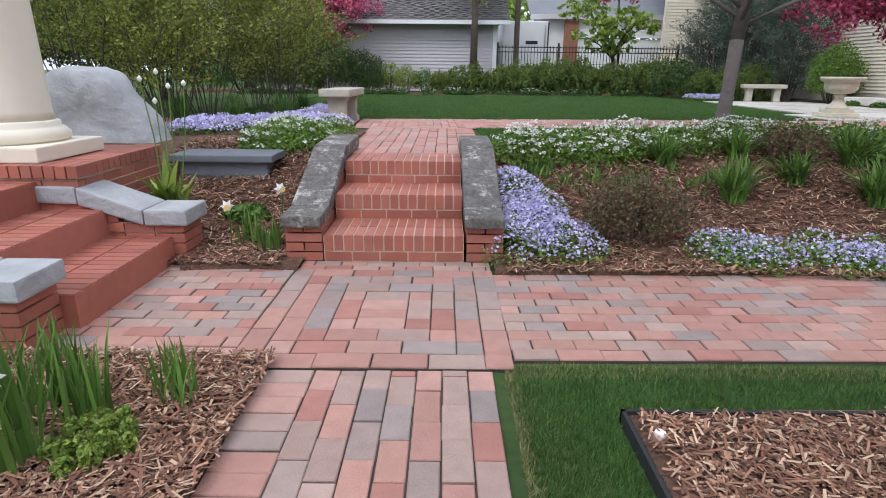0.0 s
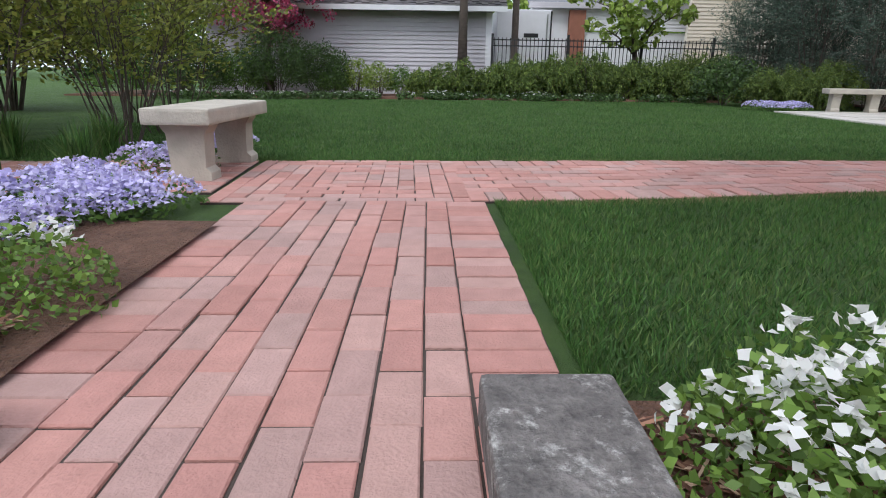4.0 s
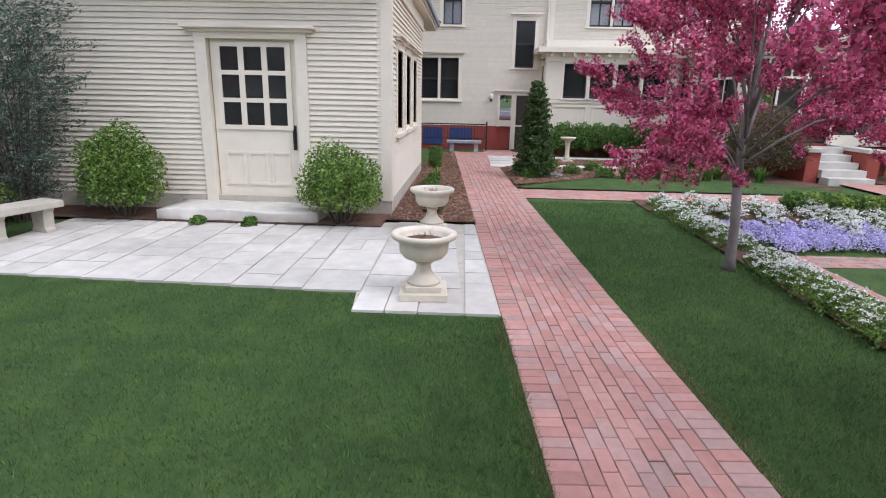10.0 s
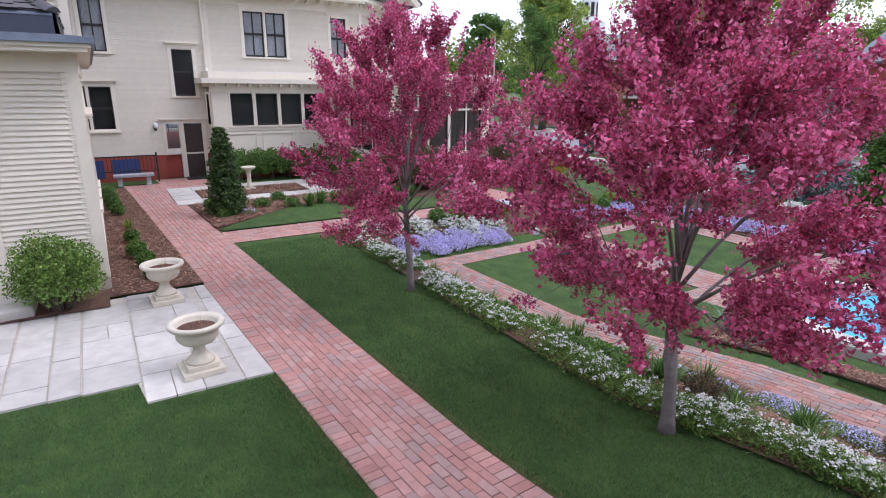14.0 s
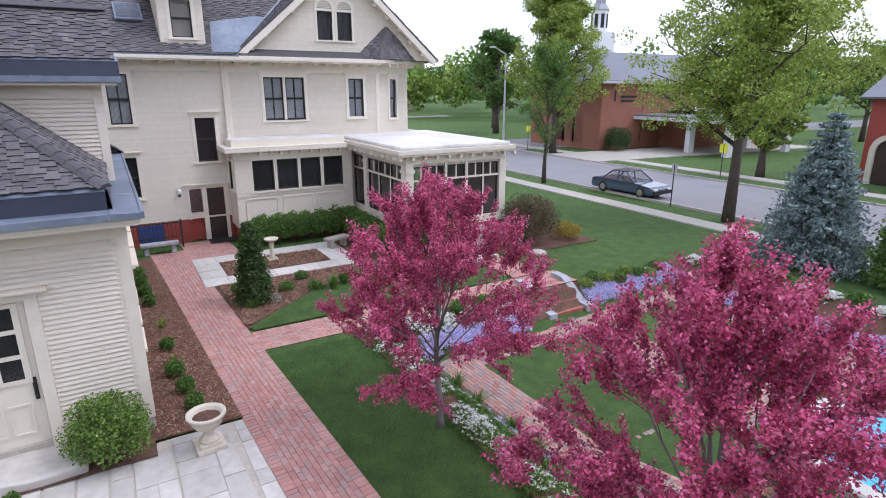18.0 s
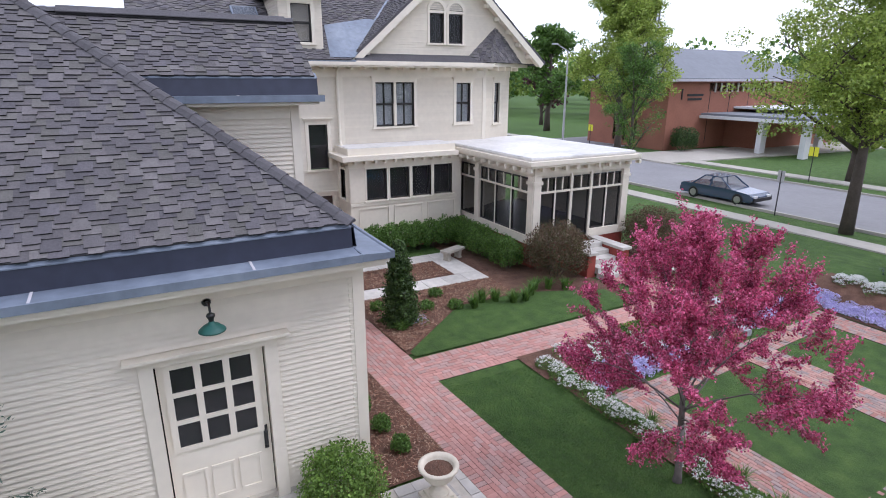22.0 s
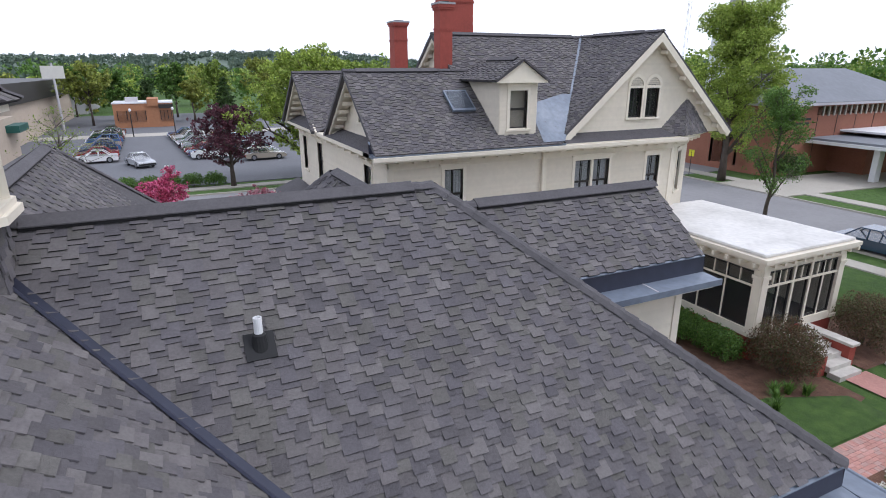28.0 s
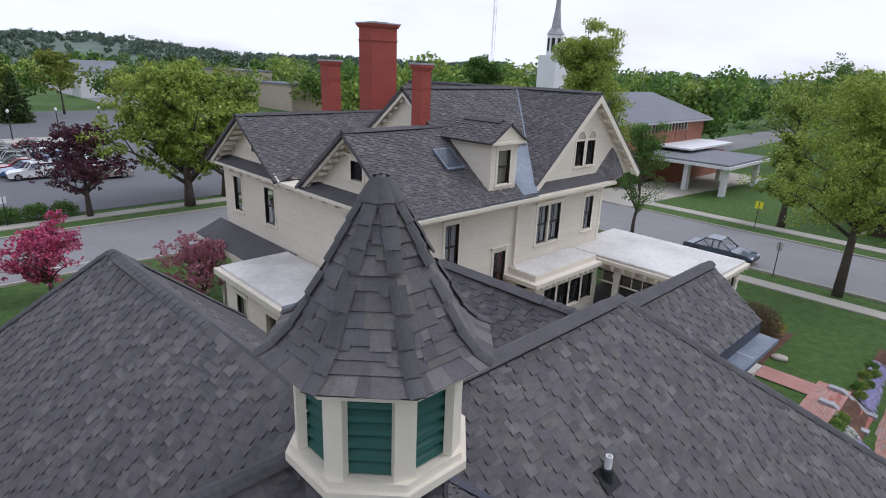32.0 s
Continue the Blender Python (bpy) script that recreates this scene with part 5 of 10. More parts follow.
for i in range(14):
    x = 24.9 + i * 0.9
    part("bracket", box(BM(), x - 0.05, x + 0.05, 8.14, 8.68, 6.82, 6.98), M["trim"], hs_)
for i in range(4):
    part("bracket", fc.box(BM(), 0.2 + i * 0.6, 0.3 + i * 0.6, 0.04, 0.56, 6.82, 6.98), M["trim"], hs_)
gutter((23.78, 1.55, 7.10), (23.78, 8.8, 7.10), (-1, 0, 0), hs_)
bm = BM()
box(bm, 23.60, 23.715, -4.35, 8.84, 6.96, 7.075)
box(bm, 23.66, 23.75, -4.35, 8.80, 6.90, 6.958)
part("crown_moulding", bm, M["trim"], hs_, "cream crown moulding under the gutter")
# roofs
GZ, HE = 11.05, 7.15
HP = [
    [(24.0, 1.75, HE), (24.0, -2.8, GZ), (37.0, -2.8, GZ), (37.0, 1.75, HE)],
    [(24.0, -7.35, HE), (37.0, -7.35, HE), (37.0, -2.8, GZ), (24.0, -2.8, GZ)],
    [(23.7, 8.75, HE), (23.7, 1.75, HE), (26.95, -1.17, 9.65), (26.95, 8.75, 9.65)],
    [(26.95, 8.75, 9.65), (26.95, -0.2, 9.65), (30.3, -0.2, HE), (30.3, 8.75, HE)],
    [(31.6, 8.95, HE), (34.9, 8.95, 9.55), (34.9, -0.5, 9.55), (31.6, -0.5, HE)],
    [(34.9, 8.95, 9.55), (38.6, 8.95, HE), (38.6, -0.5, HE), (34.9, -0.5, 9.55)],
    [(26.5, 4.6, 9.31), (28.75, 4.6, 11.035), (28.75, -2.78, 11.035), (26.5, -0.77, 9.31)],
    [(28.75, 4.6, 11.035), (32.0, 4.6, 8.5), (32.0, -2.6, 8.5), (28.75, -2.6, 11.035)],
]
for i, q in enumerate(HP):
    hroof = part("roof", slab3(BM(), q, 0.12), M["ridge"], hs_, "steep grey shingle roof")
    shingles(q, hroof, expo=0.15, seed=60 + i, wide=(0.14, 0.25))
for a, b in (((24.0, -2.8, GZ), (37.0, -2.8, GZ)), ((26.95, 8.75, 9.65), (26.95, 0.5, 9.65)), ((34.9, 8.95, 9.55), (34.9, 0.5, 9.55)), ((28.75, 4.6, 11.03), (28.75, -2.7, 11.03))):
    ridge_cap(a, b, hroof)
for a, b in (((26.95, 8.3, 9.65), (26.95, 5.2, 9.65)), ((34.9, 8.5, 9.55), (34.9, 4.0, 9.55)), ((28.75, 4.0, 11.03), (28.75, -2.2, 11.03)), ((25.0, -2.8, GZ), (28.0, -2.8, GZ)), ((24.3, 3.37, 10.02), (26.2, 3.37, 10.02))):
    ridge_vent(a, b, hroof)


def gable(f, u0, u1, z0, zp, parent, holes=(), over=0.4, depth=0.45):
    """Clapboard gable with raking barge boards."""
    mid, half = (u0 + u1) / 2, (u1 - u0) / 2
    clapboards(f, u0, u1, z0, zp - 0.15, list(holes), parent, name="gable_wall", gable=lambda z: (u0 + half * (z - z0) / (zp - z0), u1 - half * (z - z0) / (zp - z0)))
    for s in (1, -1):
        bm = BM()
        a, b = Vector((mid - s * half * 1.02, 0, z0 - 0.02)), Vector((mid, 0, zp + 0.02))
        d = (b - a).normalized()
        nn = Vector((-d.z, 0, d.x)) * s
        q = [a, b, b - nn * 0.23, a - nn * 0.23]
        dd = depth + (0.005 if s > 0 else 0.0)
        front = [bm.verts.new(f.p(p.x, dd, p.z)) for p in q]
        back = [bm.verts.new(f.p(p.x, dd - 0.08, p.z)) for p in q]
        bm.faces.new(front)
        bm.faces.new(list(reversed(back)))
        for i in range(4):
            bm.faces.new((front[i], front[(i + 1) % 4], back[(i + 1) % 4], back[i]))
        part("barge_board", bm, M["trim"], parent)
        bm = BM()
        q = [a - nn * 0.16, b - nn * 0.16]
        w = [bm.verts.new(f.p(p.x, n, p.z)) for p, n in ((q[0], 0.0), (q[1], 0.0), (q[1], depth), (q[0], depth))]
        bm.faces.new(w)
        part("soffit", bm, M["trim"], parent)
        for k in range(1, 8):
            c = a.lerp(b, k / 8) - nn * 0.24
            part("bracket", f.box(BM(), c.x - 0.05, c.x + 0.05, 0.03, depth - 0.09, c.z - 0.08, c.z + 0.06), M["trim"], parent)


gable(fh, HY(1.55), HY(-7.15), 7.15, 10.95, hs_, [(HY(-1.80), HY(-2.44), 7.88, 9.1), (HY(-2.66), HY(-3.30), 7.88, 9.1)], depth=0.42)
for a, b in ((-1.80, -2.44), (-2.66, -3.30)):
    w = window(fh, HY(a), HY(b), 7.88, 8.98, hs_, rows=1, head=False, muntin=1, casing=0.10)
    bm = BM()
    c = (HY(a) + HY(b)) / 2
    n = 12
    for r0, r1, n0, n1 in ((0.32, 0.44, -0.06, 0.06),):
        ring = []
        for k in range(n + 1):
            t = math.pi * k / n
            ring.append([bm.verts.new(fh.p(c + r * math.cos(t), nn, 9.06 + r * math.sin(t))) for r, nn in ((r0, n0), (r0, n1), (r1, n1), (r1, n0))])
        for p, q in zip(ring, ring[1:]):
            for i in range(4):
                bm.faces.new((p[i], p[(i + 1) % 4], q[(i + 1) % 4], q[i]))
    part("arch_hood", bm, M["trim"], w)
    bm = BM()
    bm.faces.new([bm.verts.new(fh.p(c + 0.32 * math.cos(math.pi * k / n), 0.03, 9.06 + 0.32 * math.sin(math.pi * k / n))) for k in range(n + 1)])
    part("pane", bm, M["glass"], w)
gable(fno, 38.5 - 30.2, 38.5 - 23.8, 7.15, 9.6, hs_, [(38.5 - 27.3, 38.5 - 26.6, 7.9, 8.6)], depth=0.5)
window(fno, 38.5 - 27.3, 38.5 - 26.6, 7.9, 8.6, hs_, rows=1)
gable(fno, 38.5 - 38.4, 38.5 - 31.6, 7.15, 9.5, hs_, [(38.5 - 35.2, 38.5 - 34.6, 7.9, 8.6)], depth=0.7)
window(fno, 38.5 - 35.2, 38.5 - 34.6, 7.9, 8.6, hs_, rows=1)
gable(Face(31.75, 4.25, 180), 0.0, 6.0, 8.62, 10.98, hs_, depth=0.3)
# pent roof strip and bay roof at the gable foot
bm = BM()
slab3(bm, [(23.75, -4.4, 7.12), (23.75, 1.5, 7.12), (24.42, 1.5, 7.42), (24.42, -4.4, 7.42)], 0.04)
part("pent_roof", bm, M["ridge"], hs_, "narrow shingled pent roof")
bm = BM()
slab3(bm, [(fno.p(8.2, 0.65, 7.12)), (fno.p(14.3, 0.65, 7.12)), (fno.p(14.3, 0.0, 7.42)), (fno.p(8.2, 0.0, 7.42))], 0.04)
part("pent_roof", bm, M["ridge"], hs_, "narrow shingled pent roof")
bm = BM()
slab3(bm, [(fno.p(0.1, 0.65, 7.12)), (fno.p(7.0, 0.65, 7.12)), (fno.p(7.0, 0.0, 7.42)), (fno.p(0.1, 0.0, 7.42))], 0.04)
part("pent_roof", bm, M["ridge"], hs_, "narrow shingled pent roof")
apex = (24.5, -5.0, 8.75)
ring = [(24.45, -3.35, 7.2), (23.65, -4.2, 7.15), (24.2, -6.0, 7.15), (25.0, -7.2, 7.15), (25.2, -6.6, 7.3)]
for i in range(4):
    q = [ring[i], ring[i + 1], apex]
    slab = part("bay_roof", slab3(BM(), q, 0.05), M["ridge"], hs_)
    shingles(q, slab, expo=0.15, seed=90 + i)
# dormer
fd = Face(24.15, 4.12, -90)
dm = part("dormer", fd.box(BM(), 0.0, 1.50, -2.6, -0.2, 7.5, 9.3), M["siding"], hs_, "cream gabled dormer with dark window")
clapboards(fd, 0.0, 1.5, 7.45, 9.35, [(0.40, 1.10, 7.72, 9.02)], dm, name="dormer_wall")
window(fd, 0.40, 1.10, 7.72, 9.02, hs_, rows=2, casing=0.12)
clapboards(Face(26.5, 4.12, 180), 0.0, 2.35, 7.5, 9.3, [], dm, name="dormer_wall")
bm = BM()
slab3(bm, [(23.85, 4.45, 9.32), (26.8, 4.45, 9.32), (26.8, 3.37, 10.02), (23.85, 3.37, 10.02)], 0.06)
slab3(bm, [(23.85, 2.29, 9.32), (23.85, 3.37, 10.02), (26.8, 3.37, 10.02), (26.8, 2.29, 9.32)], 0.06)
dr = part("dormer_roof", bm, M["ridge"], hs_)
shingles([(23.85, 4.45, 9.33), (26.8, 4.45, 9.33), (26.8, 3.37, 10.03), (23.85, 3.37, 10.03)], dr, seed=101)
bm = BM()
bm.faces.new([bm.verts.new(p) for p in ((23.95, 4.3, 9.34), (23.95, 2.44, 9.34), (23.95, 3.37, 9.95))])
box(bm, 23.9, 24.2, 2.35, 4.4, 9.24, 9.34)
part("dormer_pediment", bm, M["trim"], hs_)
# metal valley between the roofs
WZ = lambda x: 7.15 + (x - 23.7) * 0.769 + 0.045
bm = BM()
slab3(bm, [(23.75, 2.5, WZ(23.75)), (23.75, 1.58, WZ(23.75)), (25.7, -0.12, WZ(25.7)), (25.75, 0.35, WZ(25.75)), (25.3, 2.2, WZ(25.3))], 0.02)
slab3(bm, [(25.7, -0.10, WZ(25.7)), (25.7, 0.02, WZ(25.7)), (28.7, -2.62, WZ(28.7)), (28.7, -2.75, WZ(28.7))], 0.02)
part("valley_flashing", bm, M["gutter"], hs_, "broad blue-grey metal valley")
bm = BM()
slab3(bm, [(25.0, 5.45, 8.28), (25.0, 4.55, 8.28), (25.85, 4.55, 8.92), (25.85, 5.45, 8.92)], 0.08)
sk = part("skylight", bm, M["gutter"], hs_, "pale skylight set in the shingles")
sk.location = (0, 0, 0.06)
bm = BM()
slab3(bm, [(25.06, 5.39, 8.335), (25.06, 4.61, 8.335), (25.79, 4.61, 8.885), (25.79, 5.39, 8.885)], 0.01)
pane_ = part("pane", bm, M["glass"], sk, "pale reflecting pane")
pane_.location = (0, 0, 0.012)


def chimney(x, y, w, d, z0, z1):
    """Panelled brick stack with a string course, a corbelled head and a dark flue cap."""
    c = part("chimney", box(BM(), x - w / 2, x + w / 2, y - d / 2, y + d / 2, z0, z1 - 0.3), M["redbrick"], hs_, "tall red painted brick chimney with corbelled cap")
    g = 0.05 * w + 0.01
    for k, a, b in ((1.0, 0.30, 0.22), (1.8, 0.22, 0.12), (0.6, 0.98, 0.92), (0.3, 1.04, 0.98)):
        part("corbel", box(BM(), x - w / 2 - g * k, x + w / 2 + g * k, y - d / 2 - g * k, y + d / 2 + g * k, z1 - a, z1 - b), M["redbrick"], c)
    part("flue_cap", bevelled(box(BM(), x - w / 2 - g * 2.3, x + w / 2 + g * 2.3, y - d / 2 - g * 2.3, y + d / 2 + g * 2.3, z1 - 0.12, z1 - 0.05), 0.01), M["greystone"], c, "grey stone cap")
    part("flue", box(BM(), x - w * 0.3, x + w * 0.3, y - d * 0.3, y + d * 0.3, z1 - 0.05, z1), M["irongrey"], c)
    return c


chimney(36.35, 3.05, 0.72, 0.72, 8.3, 12.08)
chimney(37.0, -0.5, 1.15, 1.75, 9.0, 14.1)
chimney(27.45, 4.68, 0.55, 0.50, 8.8, 12.06)
# drain pipe
bm = BM()
tube(bm, [(24.28, 2.12, 6.9), (24.28, 2.12, 4.2), (24.0, 2.15, 3.9)], [0.05] * 3, 10)
part("drain_pipe", bm, M["trim"], hs_)

# side door
sd = part("door", fh.box(BM(), HY(3.14), HY(2.50), -0.12, -0.06, 0.0, 2.08), M["door"], hs_, "dark wooden side door")
bm = BM()
for a, b in ((3.90, 3.80), (3.34, 3.16), (2.50, 2.38)):
    fh.box(bm, HY(a), HY(b), -0.12, 0.05, 0.9 if a > 3.5 else 0.0, 2.10)
fh.box(bm, HY(3.95), HY(2.33), -0.1, 0.05, 2.10, 2.24)
fh.box(bm, HY(4.02), HY(2.26), 0.0, 0.14, 2.24, 2.30)
fh.box(bm, HY(3.80), HY(3.34), -0.1, 0.04, 0.92, 1.14)
part("door_casing", bm, M["trim"], sd)
part("pane", fh.box(BM(), HY(3.78), HY(3.36), -0.07, -0.06, 1.16, 2.08), M["glass"], sd, "dark sidelight pane")
for i in range(3):
    part("door_panel", fh.box(BM(), HY(3.05), HY(2.60), -0.06, -0.045, 0.2 + i * 0.62, 0.7 + i * 0.62), M["door"], sd)
fbm = BM()
fh.box(fbm, 0, HY(3.9), -0.1, 0.02, -0.1, 0.92)
fh.box(fbm, HY(2.4), HY(-4.4), -0.1, 0.02, -0.1, 0.92)
part("foundation", fbm, M["redbrick"], hs_, "red painted brick foundation")
for a, b in ((6.80, 6.02), (5.75, 4.85)):
    part("basement_window", fh.box(BM(), HY(a), HY(b), 0.0, 0.04, 0.15, 0.82), M["blue"], hs_, "blue basement window")
sl = thing("wall_lantern", "small black wall lantern beside the side door", "wall lamp", (HX - 0.02, 4.15, 1.95))
part("backplate", box(BM(), -0.03, 0.0, -0.05, 0.05, -0.1, 0.1), M["irongrey"], sl)
part("globe", lathe(BM(), [(0.03, -0.02), (0.08, 0.05), (0.085, 0.14), (0.04, 0.2)], 14, -0.12, 0), M["white_metal"], sl)
part("arm", tube(BM(), [(-0.02, 0, 0), (-0.12, 0, -0.03)], [0.015, 0.015], 6), M["irongrey"], sl)
# basement area railing
rl = thing("area_railing", "low black iron railing along the basement wall", "railing", (23.75, 0, 0))
for i in range(22):
    y = 7.1 - i * 0.13
    part("baluster", box(BM(), -0.008, 0.008, y - 0.008, y + 0.008, 0.45, 0.98), M["irongrey"], rl)
part("top_rail", box(BM(), -0.02, 0.02, 4.3, 7.2, 0.97, 1.01), M["irongrey"], rl)
part("bottom_rail", box(BM(), -0.015, 0.015, 4.3, 7.2, 0.43, 0.46), M["irongrey"], rl)
part("post", box(BM(), -0.03, 0.03, 4.27, 4.33, -0.02, 1.1), M["irongrey"], rl)
part("post", box(BM(), -0.03, 0.03, 7.17, 7.23, -0.02, 1.1), M["irongrey"], rl)

# one-storey bay and sun porch
BX = 23.0
fb = Face(BX, 2.25, -90)
BYu = lambda y: 2.25 - y
bay = thing("sun_room_bay", "one-storey cream bay with a row of four dark windows", "bay")
bh = []
for i in range(4):
    a = 1.60 - i * 0.95
    bh.append((BYu(a), BYu(a - 0.82), 2.06, 3.24))
clapboards(fb, 0, BYu(-2.5), 0.6, 3.4, bh, bay, name="wall", pitch=1.3)
for h in bh:
    window(fb, *h, bay, rows=1, head=False, casing=0.06, muntin=0)
clapboards(Face(HX, 2.25, 180), 0, HX - BX, 0.6, 3.4, [(0.45, 1.0, 2.1, 3.2)], bay, name="wall", pitch=1.3)
window(Face(HX, 2.25, 180), 0.45, 1.0, 2.1, 3.2, bay, rows=1, head=False, casing=0.08)
part("foundation", box(BM(), BX + 0.05, HX, -2.5, 2.2, -0.1, 0.6), M["redbrick"], bay, "red painted brick base")
bm = BM()
fb.box(bm, -0.05, BYu(-2.5), 0.0, 0.06, 3.30, 3.46)
box(bm, BX - 0.08, HX, -2.5, 2.32, 3.46, 3.60)
box(bm, BX - 0.35, HX, -2.2, 2.60, 3.60, 3.78)
box(bm, BX - 0.05, HX, -2.2, 2.3, 3.78, 4.02)
fb.box(bm, 0.0, BYu(-2.3), 0.0, 0.05, 1.86, 1.96)
fb.box(bm, 0.0, BYu(-2.3), 0.0, 0.05, 0.58, 0.80)
part("cornice", bm, M["trim"], bay)
part("roof", box(BM(), BX + 0.0, HX, -2.2, 2.25, 4.02, 4.04), M["whiteroof"], bay)
for i in range(12):
    part("bracket", box(BM(), BX - 0.30, BX - 0.06, 2.1 - i * 0.40 - 0.04, 2.1 - i * 0.40 + 0.04, 3.48, 3.60), M["trim"], bay)

PX0, PY0, PX1, PY1 = 18.42, -2.75, 25.0, -7.15
pr = thing("sun_porch", "glazed cream sun porch with a flat white roof", "porch")
bm = BM()
box(bm, PX0 - 0.02, PX1, PY1, PY0, 3.30, 3.62)
box(bm, PX0 - 0.28, PX1, PY1 - 0.20, PY0 + 0.36, 3.62, 3.70)
box(bm, PX0 - 0.33, PX1, PY1 - 0.25, PY0 + 0.42, 3.70, 3.84)
part("cornice", bm, M["trim"], pr, "deep cream cornice")
part("roof", bevelled(box(BM(), PX0 - 0.16, PX1, PY1 - 0.12, PY0 + 0.26, 3.84, 3.97), 0.06), M["whiteroof"], pr, "white membrane roof")
for i in range(11):
    y = PY0 + 0.3 - i * 0.5
    part("bracket", box(BM(), PX0 - 0.24, PX0 - 0.04, y - 0.05, y + 0.05, 3.48, 3.62), M["trim"], pr)
for i in range(9):
    x = PX0 + 0.1 + i * 0.52
    part("bracket", box(BM(), x - 0.05, x + 0.05, PY0 + 0.02, PY0 + 0.46, 3.48, 3.62), M["trim"], pr)
fpw = Face(PX0, PY0, -90)
fpn = Face(PX1 - 0.6, PY0, 180)
PL = PX1 - 0.6 - PX0
for u, f in ((0.14, fpw), (4.26, fpw), (0.75, fpn), (2.3, fpn), (PL - 0.16, fpn)):
    bm = BM()
    f.box(bm, u - 0.15, u + 0.15, -0.25, 0.04, 0.9, 3.3)
    f.box(bm, u - 0.19, u + 0.19, -0.25, 0.08, 3.0, 3.12)
    f.box(bm, u - 0.19, u + 0.19, -0.25, 0.08, 0.9, 1.02)
    part("pilaster", bm, M["trim"], pr)


def glazing(f, u0, u1, z0, z1, cols, parent, trans=0.5, lights=0):
    """Dark framed glazed panel under a cream bar and a row of transom lights."""
    s = 0.045
    part("transom_bar", f.box(BM(), u0 - 0.02, u1 + 0.02, -0.13, 0.0, z1 - trans - 0.035, z1 - trans + 0.035), M["trim"], parent, "cream transom bar")
    for a in lin(u0, u1, lights or cols * 2)[1:-1]:
        part("muntin", f.box(BM(), a - 0.022, a + 0.022, -0.125, -0.045, z1 - trans + 0.036, z1), M["trim"], parent, "cream muntin")
    for a in lin(u0, u1, cols)[1:-1]:
        part("mullion", f.box(BM(), a - 0.03, a + 0.03, -0.128, -0.03, z0, z1 - trans - 0.036), M["trim"], parent, "cream mullion")
    for i in range(cols):
        a, b = u0 + (u1 - u0) * i / cols, u0 + (u1 - u0) * (i + 1) / cols
        for lo, hi in ((z0, z1 - trans), (z1 - trans, z1)):
            bm = BM()
            f.box(bm, a, a + s, -0.12, -0.05, lo, hi)
            f.box(bm, b - s, b, -0.12, -0.05, lo, hi)
            f.box(bm, a + s, b - s, -0.12, -0.05, lo, lo + s)
            f.box(bm, a + s, b - s, -0.12, -0.05, hi - s, hi)
            fr = part("window", bm, M["sash"], parent, "dark framed porch window")
            part("pane", f.box(BM(), a + s, b - s, -0.09, -0.085, lo + s, hi - s), M["glass"], fr).visible_shadow = False


glazing(fpn, 0.95, 2.12, 1.15, 3.2, 1, pr)
glazing(fpn, 2.48, PL - 0.34, 1.15, 3.2, 3, pr)
glazing(fpw, 0.32, 1.62, 1.15, 3.2, 2, pr)
glazing(fpw, 1.75, 2.55, 0.95, 3.2, 1, pr)
glazing(fpw, 2.68, 4.08, 1.15, 3.2, 2, pr)
bm = BM()
fpn.box(bm, 0.5, PL, -0.2, 0.02, 0.85, 1.15)
fpw.box(bm, 0, 1.68, -0.2, 0.02, 0.85, 1.15)
fpw.box(bm, 2.6, 4.4, -0.2, 0.02, 0.85, 1.15)
for u in (1.68, 2.60):
    fpw.box(bm, u - 0.05, u + 0.05, -0.14, 0.0, 0.9, 3.3)
part("sill_wall", bm, M["trim"], pr)
part("foundation", box(BM(), PX0 + 0.05, PX1, PY1, PY0 - 0.05, -0.2, 0.9), M["redbrick"], pr, "red brick porch base")
part("floor", box(BM(), PX0 + 0.1, PX1, PY1 + 0.1, PY0 - 0.1, 0.9, 0.95), M["door"], pr)
part("ceiling", box(BM(), PX0 + 0.1, PX1, PY1 + 0.1, PY0 - 0.1, 3.2, 3.28), M["trim"], pr)
clapboards(Face(PX0, PY1, 0), 0, 6.8, 0.9, 3.3, [], pr, name="wall")
# panelled dado of the bay
for k in range(3):
    y0 = 1.95 - k * 1.45
    bm = BM()
    for a, b, z0, z1 in ((y0, y0 - 1.25, 0.92, 0.97), (y0, y0 - 1.25, 1.72, 1.77), (y0, y0 - 0.05, 0.97, 1.72), (y0 - 1.2, y0 - 1.25, 0.97, 1.72)):
        fb.box(bm, BYu(a), BYu(b), 0.03, 0.055, z0, z1)
    part("panel_moulding", bm, M["trim"], bay)
# porch steps
ps = thing("porch_steps", "pale stone porch steps between red brick cheek walls", "steps", (0, 0, 0), kind="structure")
for i in range(5):
    part("tread", bevelled(box(BM(), 16.2 + i * 0.36, 16.62 + i * 0.36, -5.35, -4.2, i * 0.17 - 0.05, (i + 1) * 0.17), 0.012), M["flag"], ps, "pale stone tread")
for y in (-4.02, -5.55):
    cw = part("cheek_wall", box(BM(), 16.7, 18.46, y - 0.17, y + 0.17, -0.1, 0.78), M["redbrick"], ps, "red brick cheek wall")
    part("cap", bevelled(box(BM(), 16.62, 18.42, y - 0.22, y + 0.22, 0.78, 0.88), 0.015), M["flag"], cw)

# ---------------------------------------------------------------- garden steps
BR = random.Random(8)


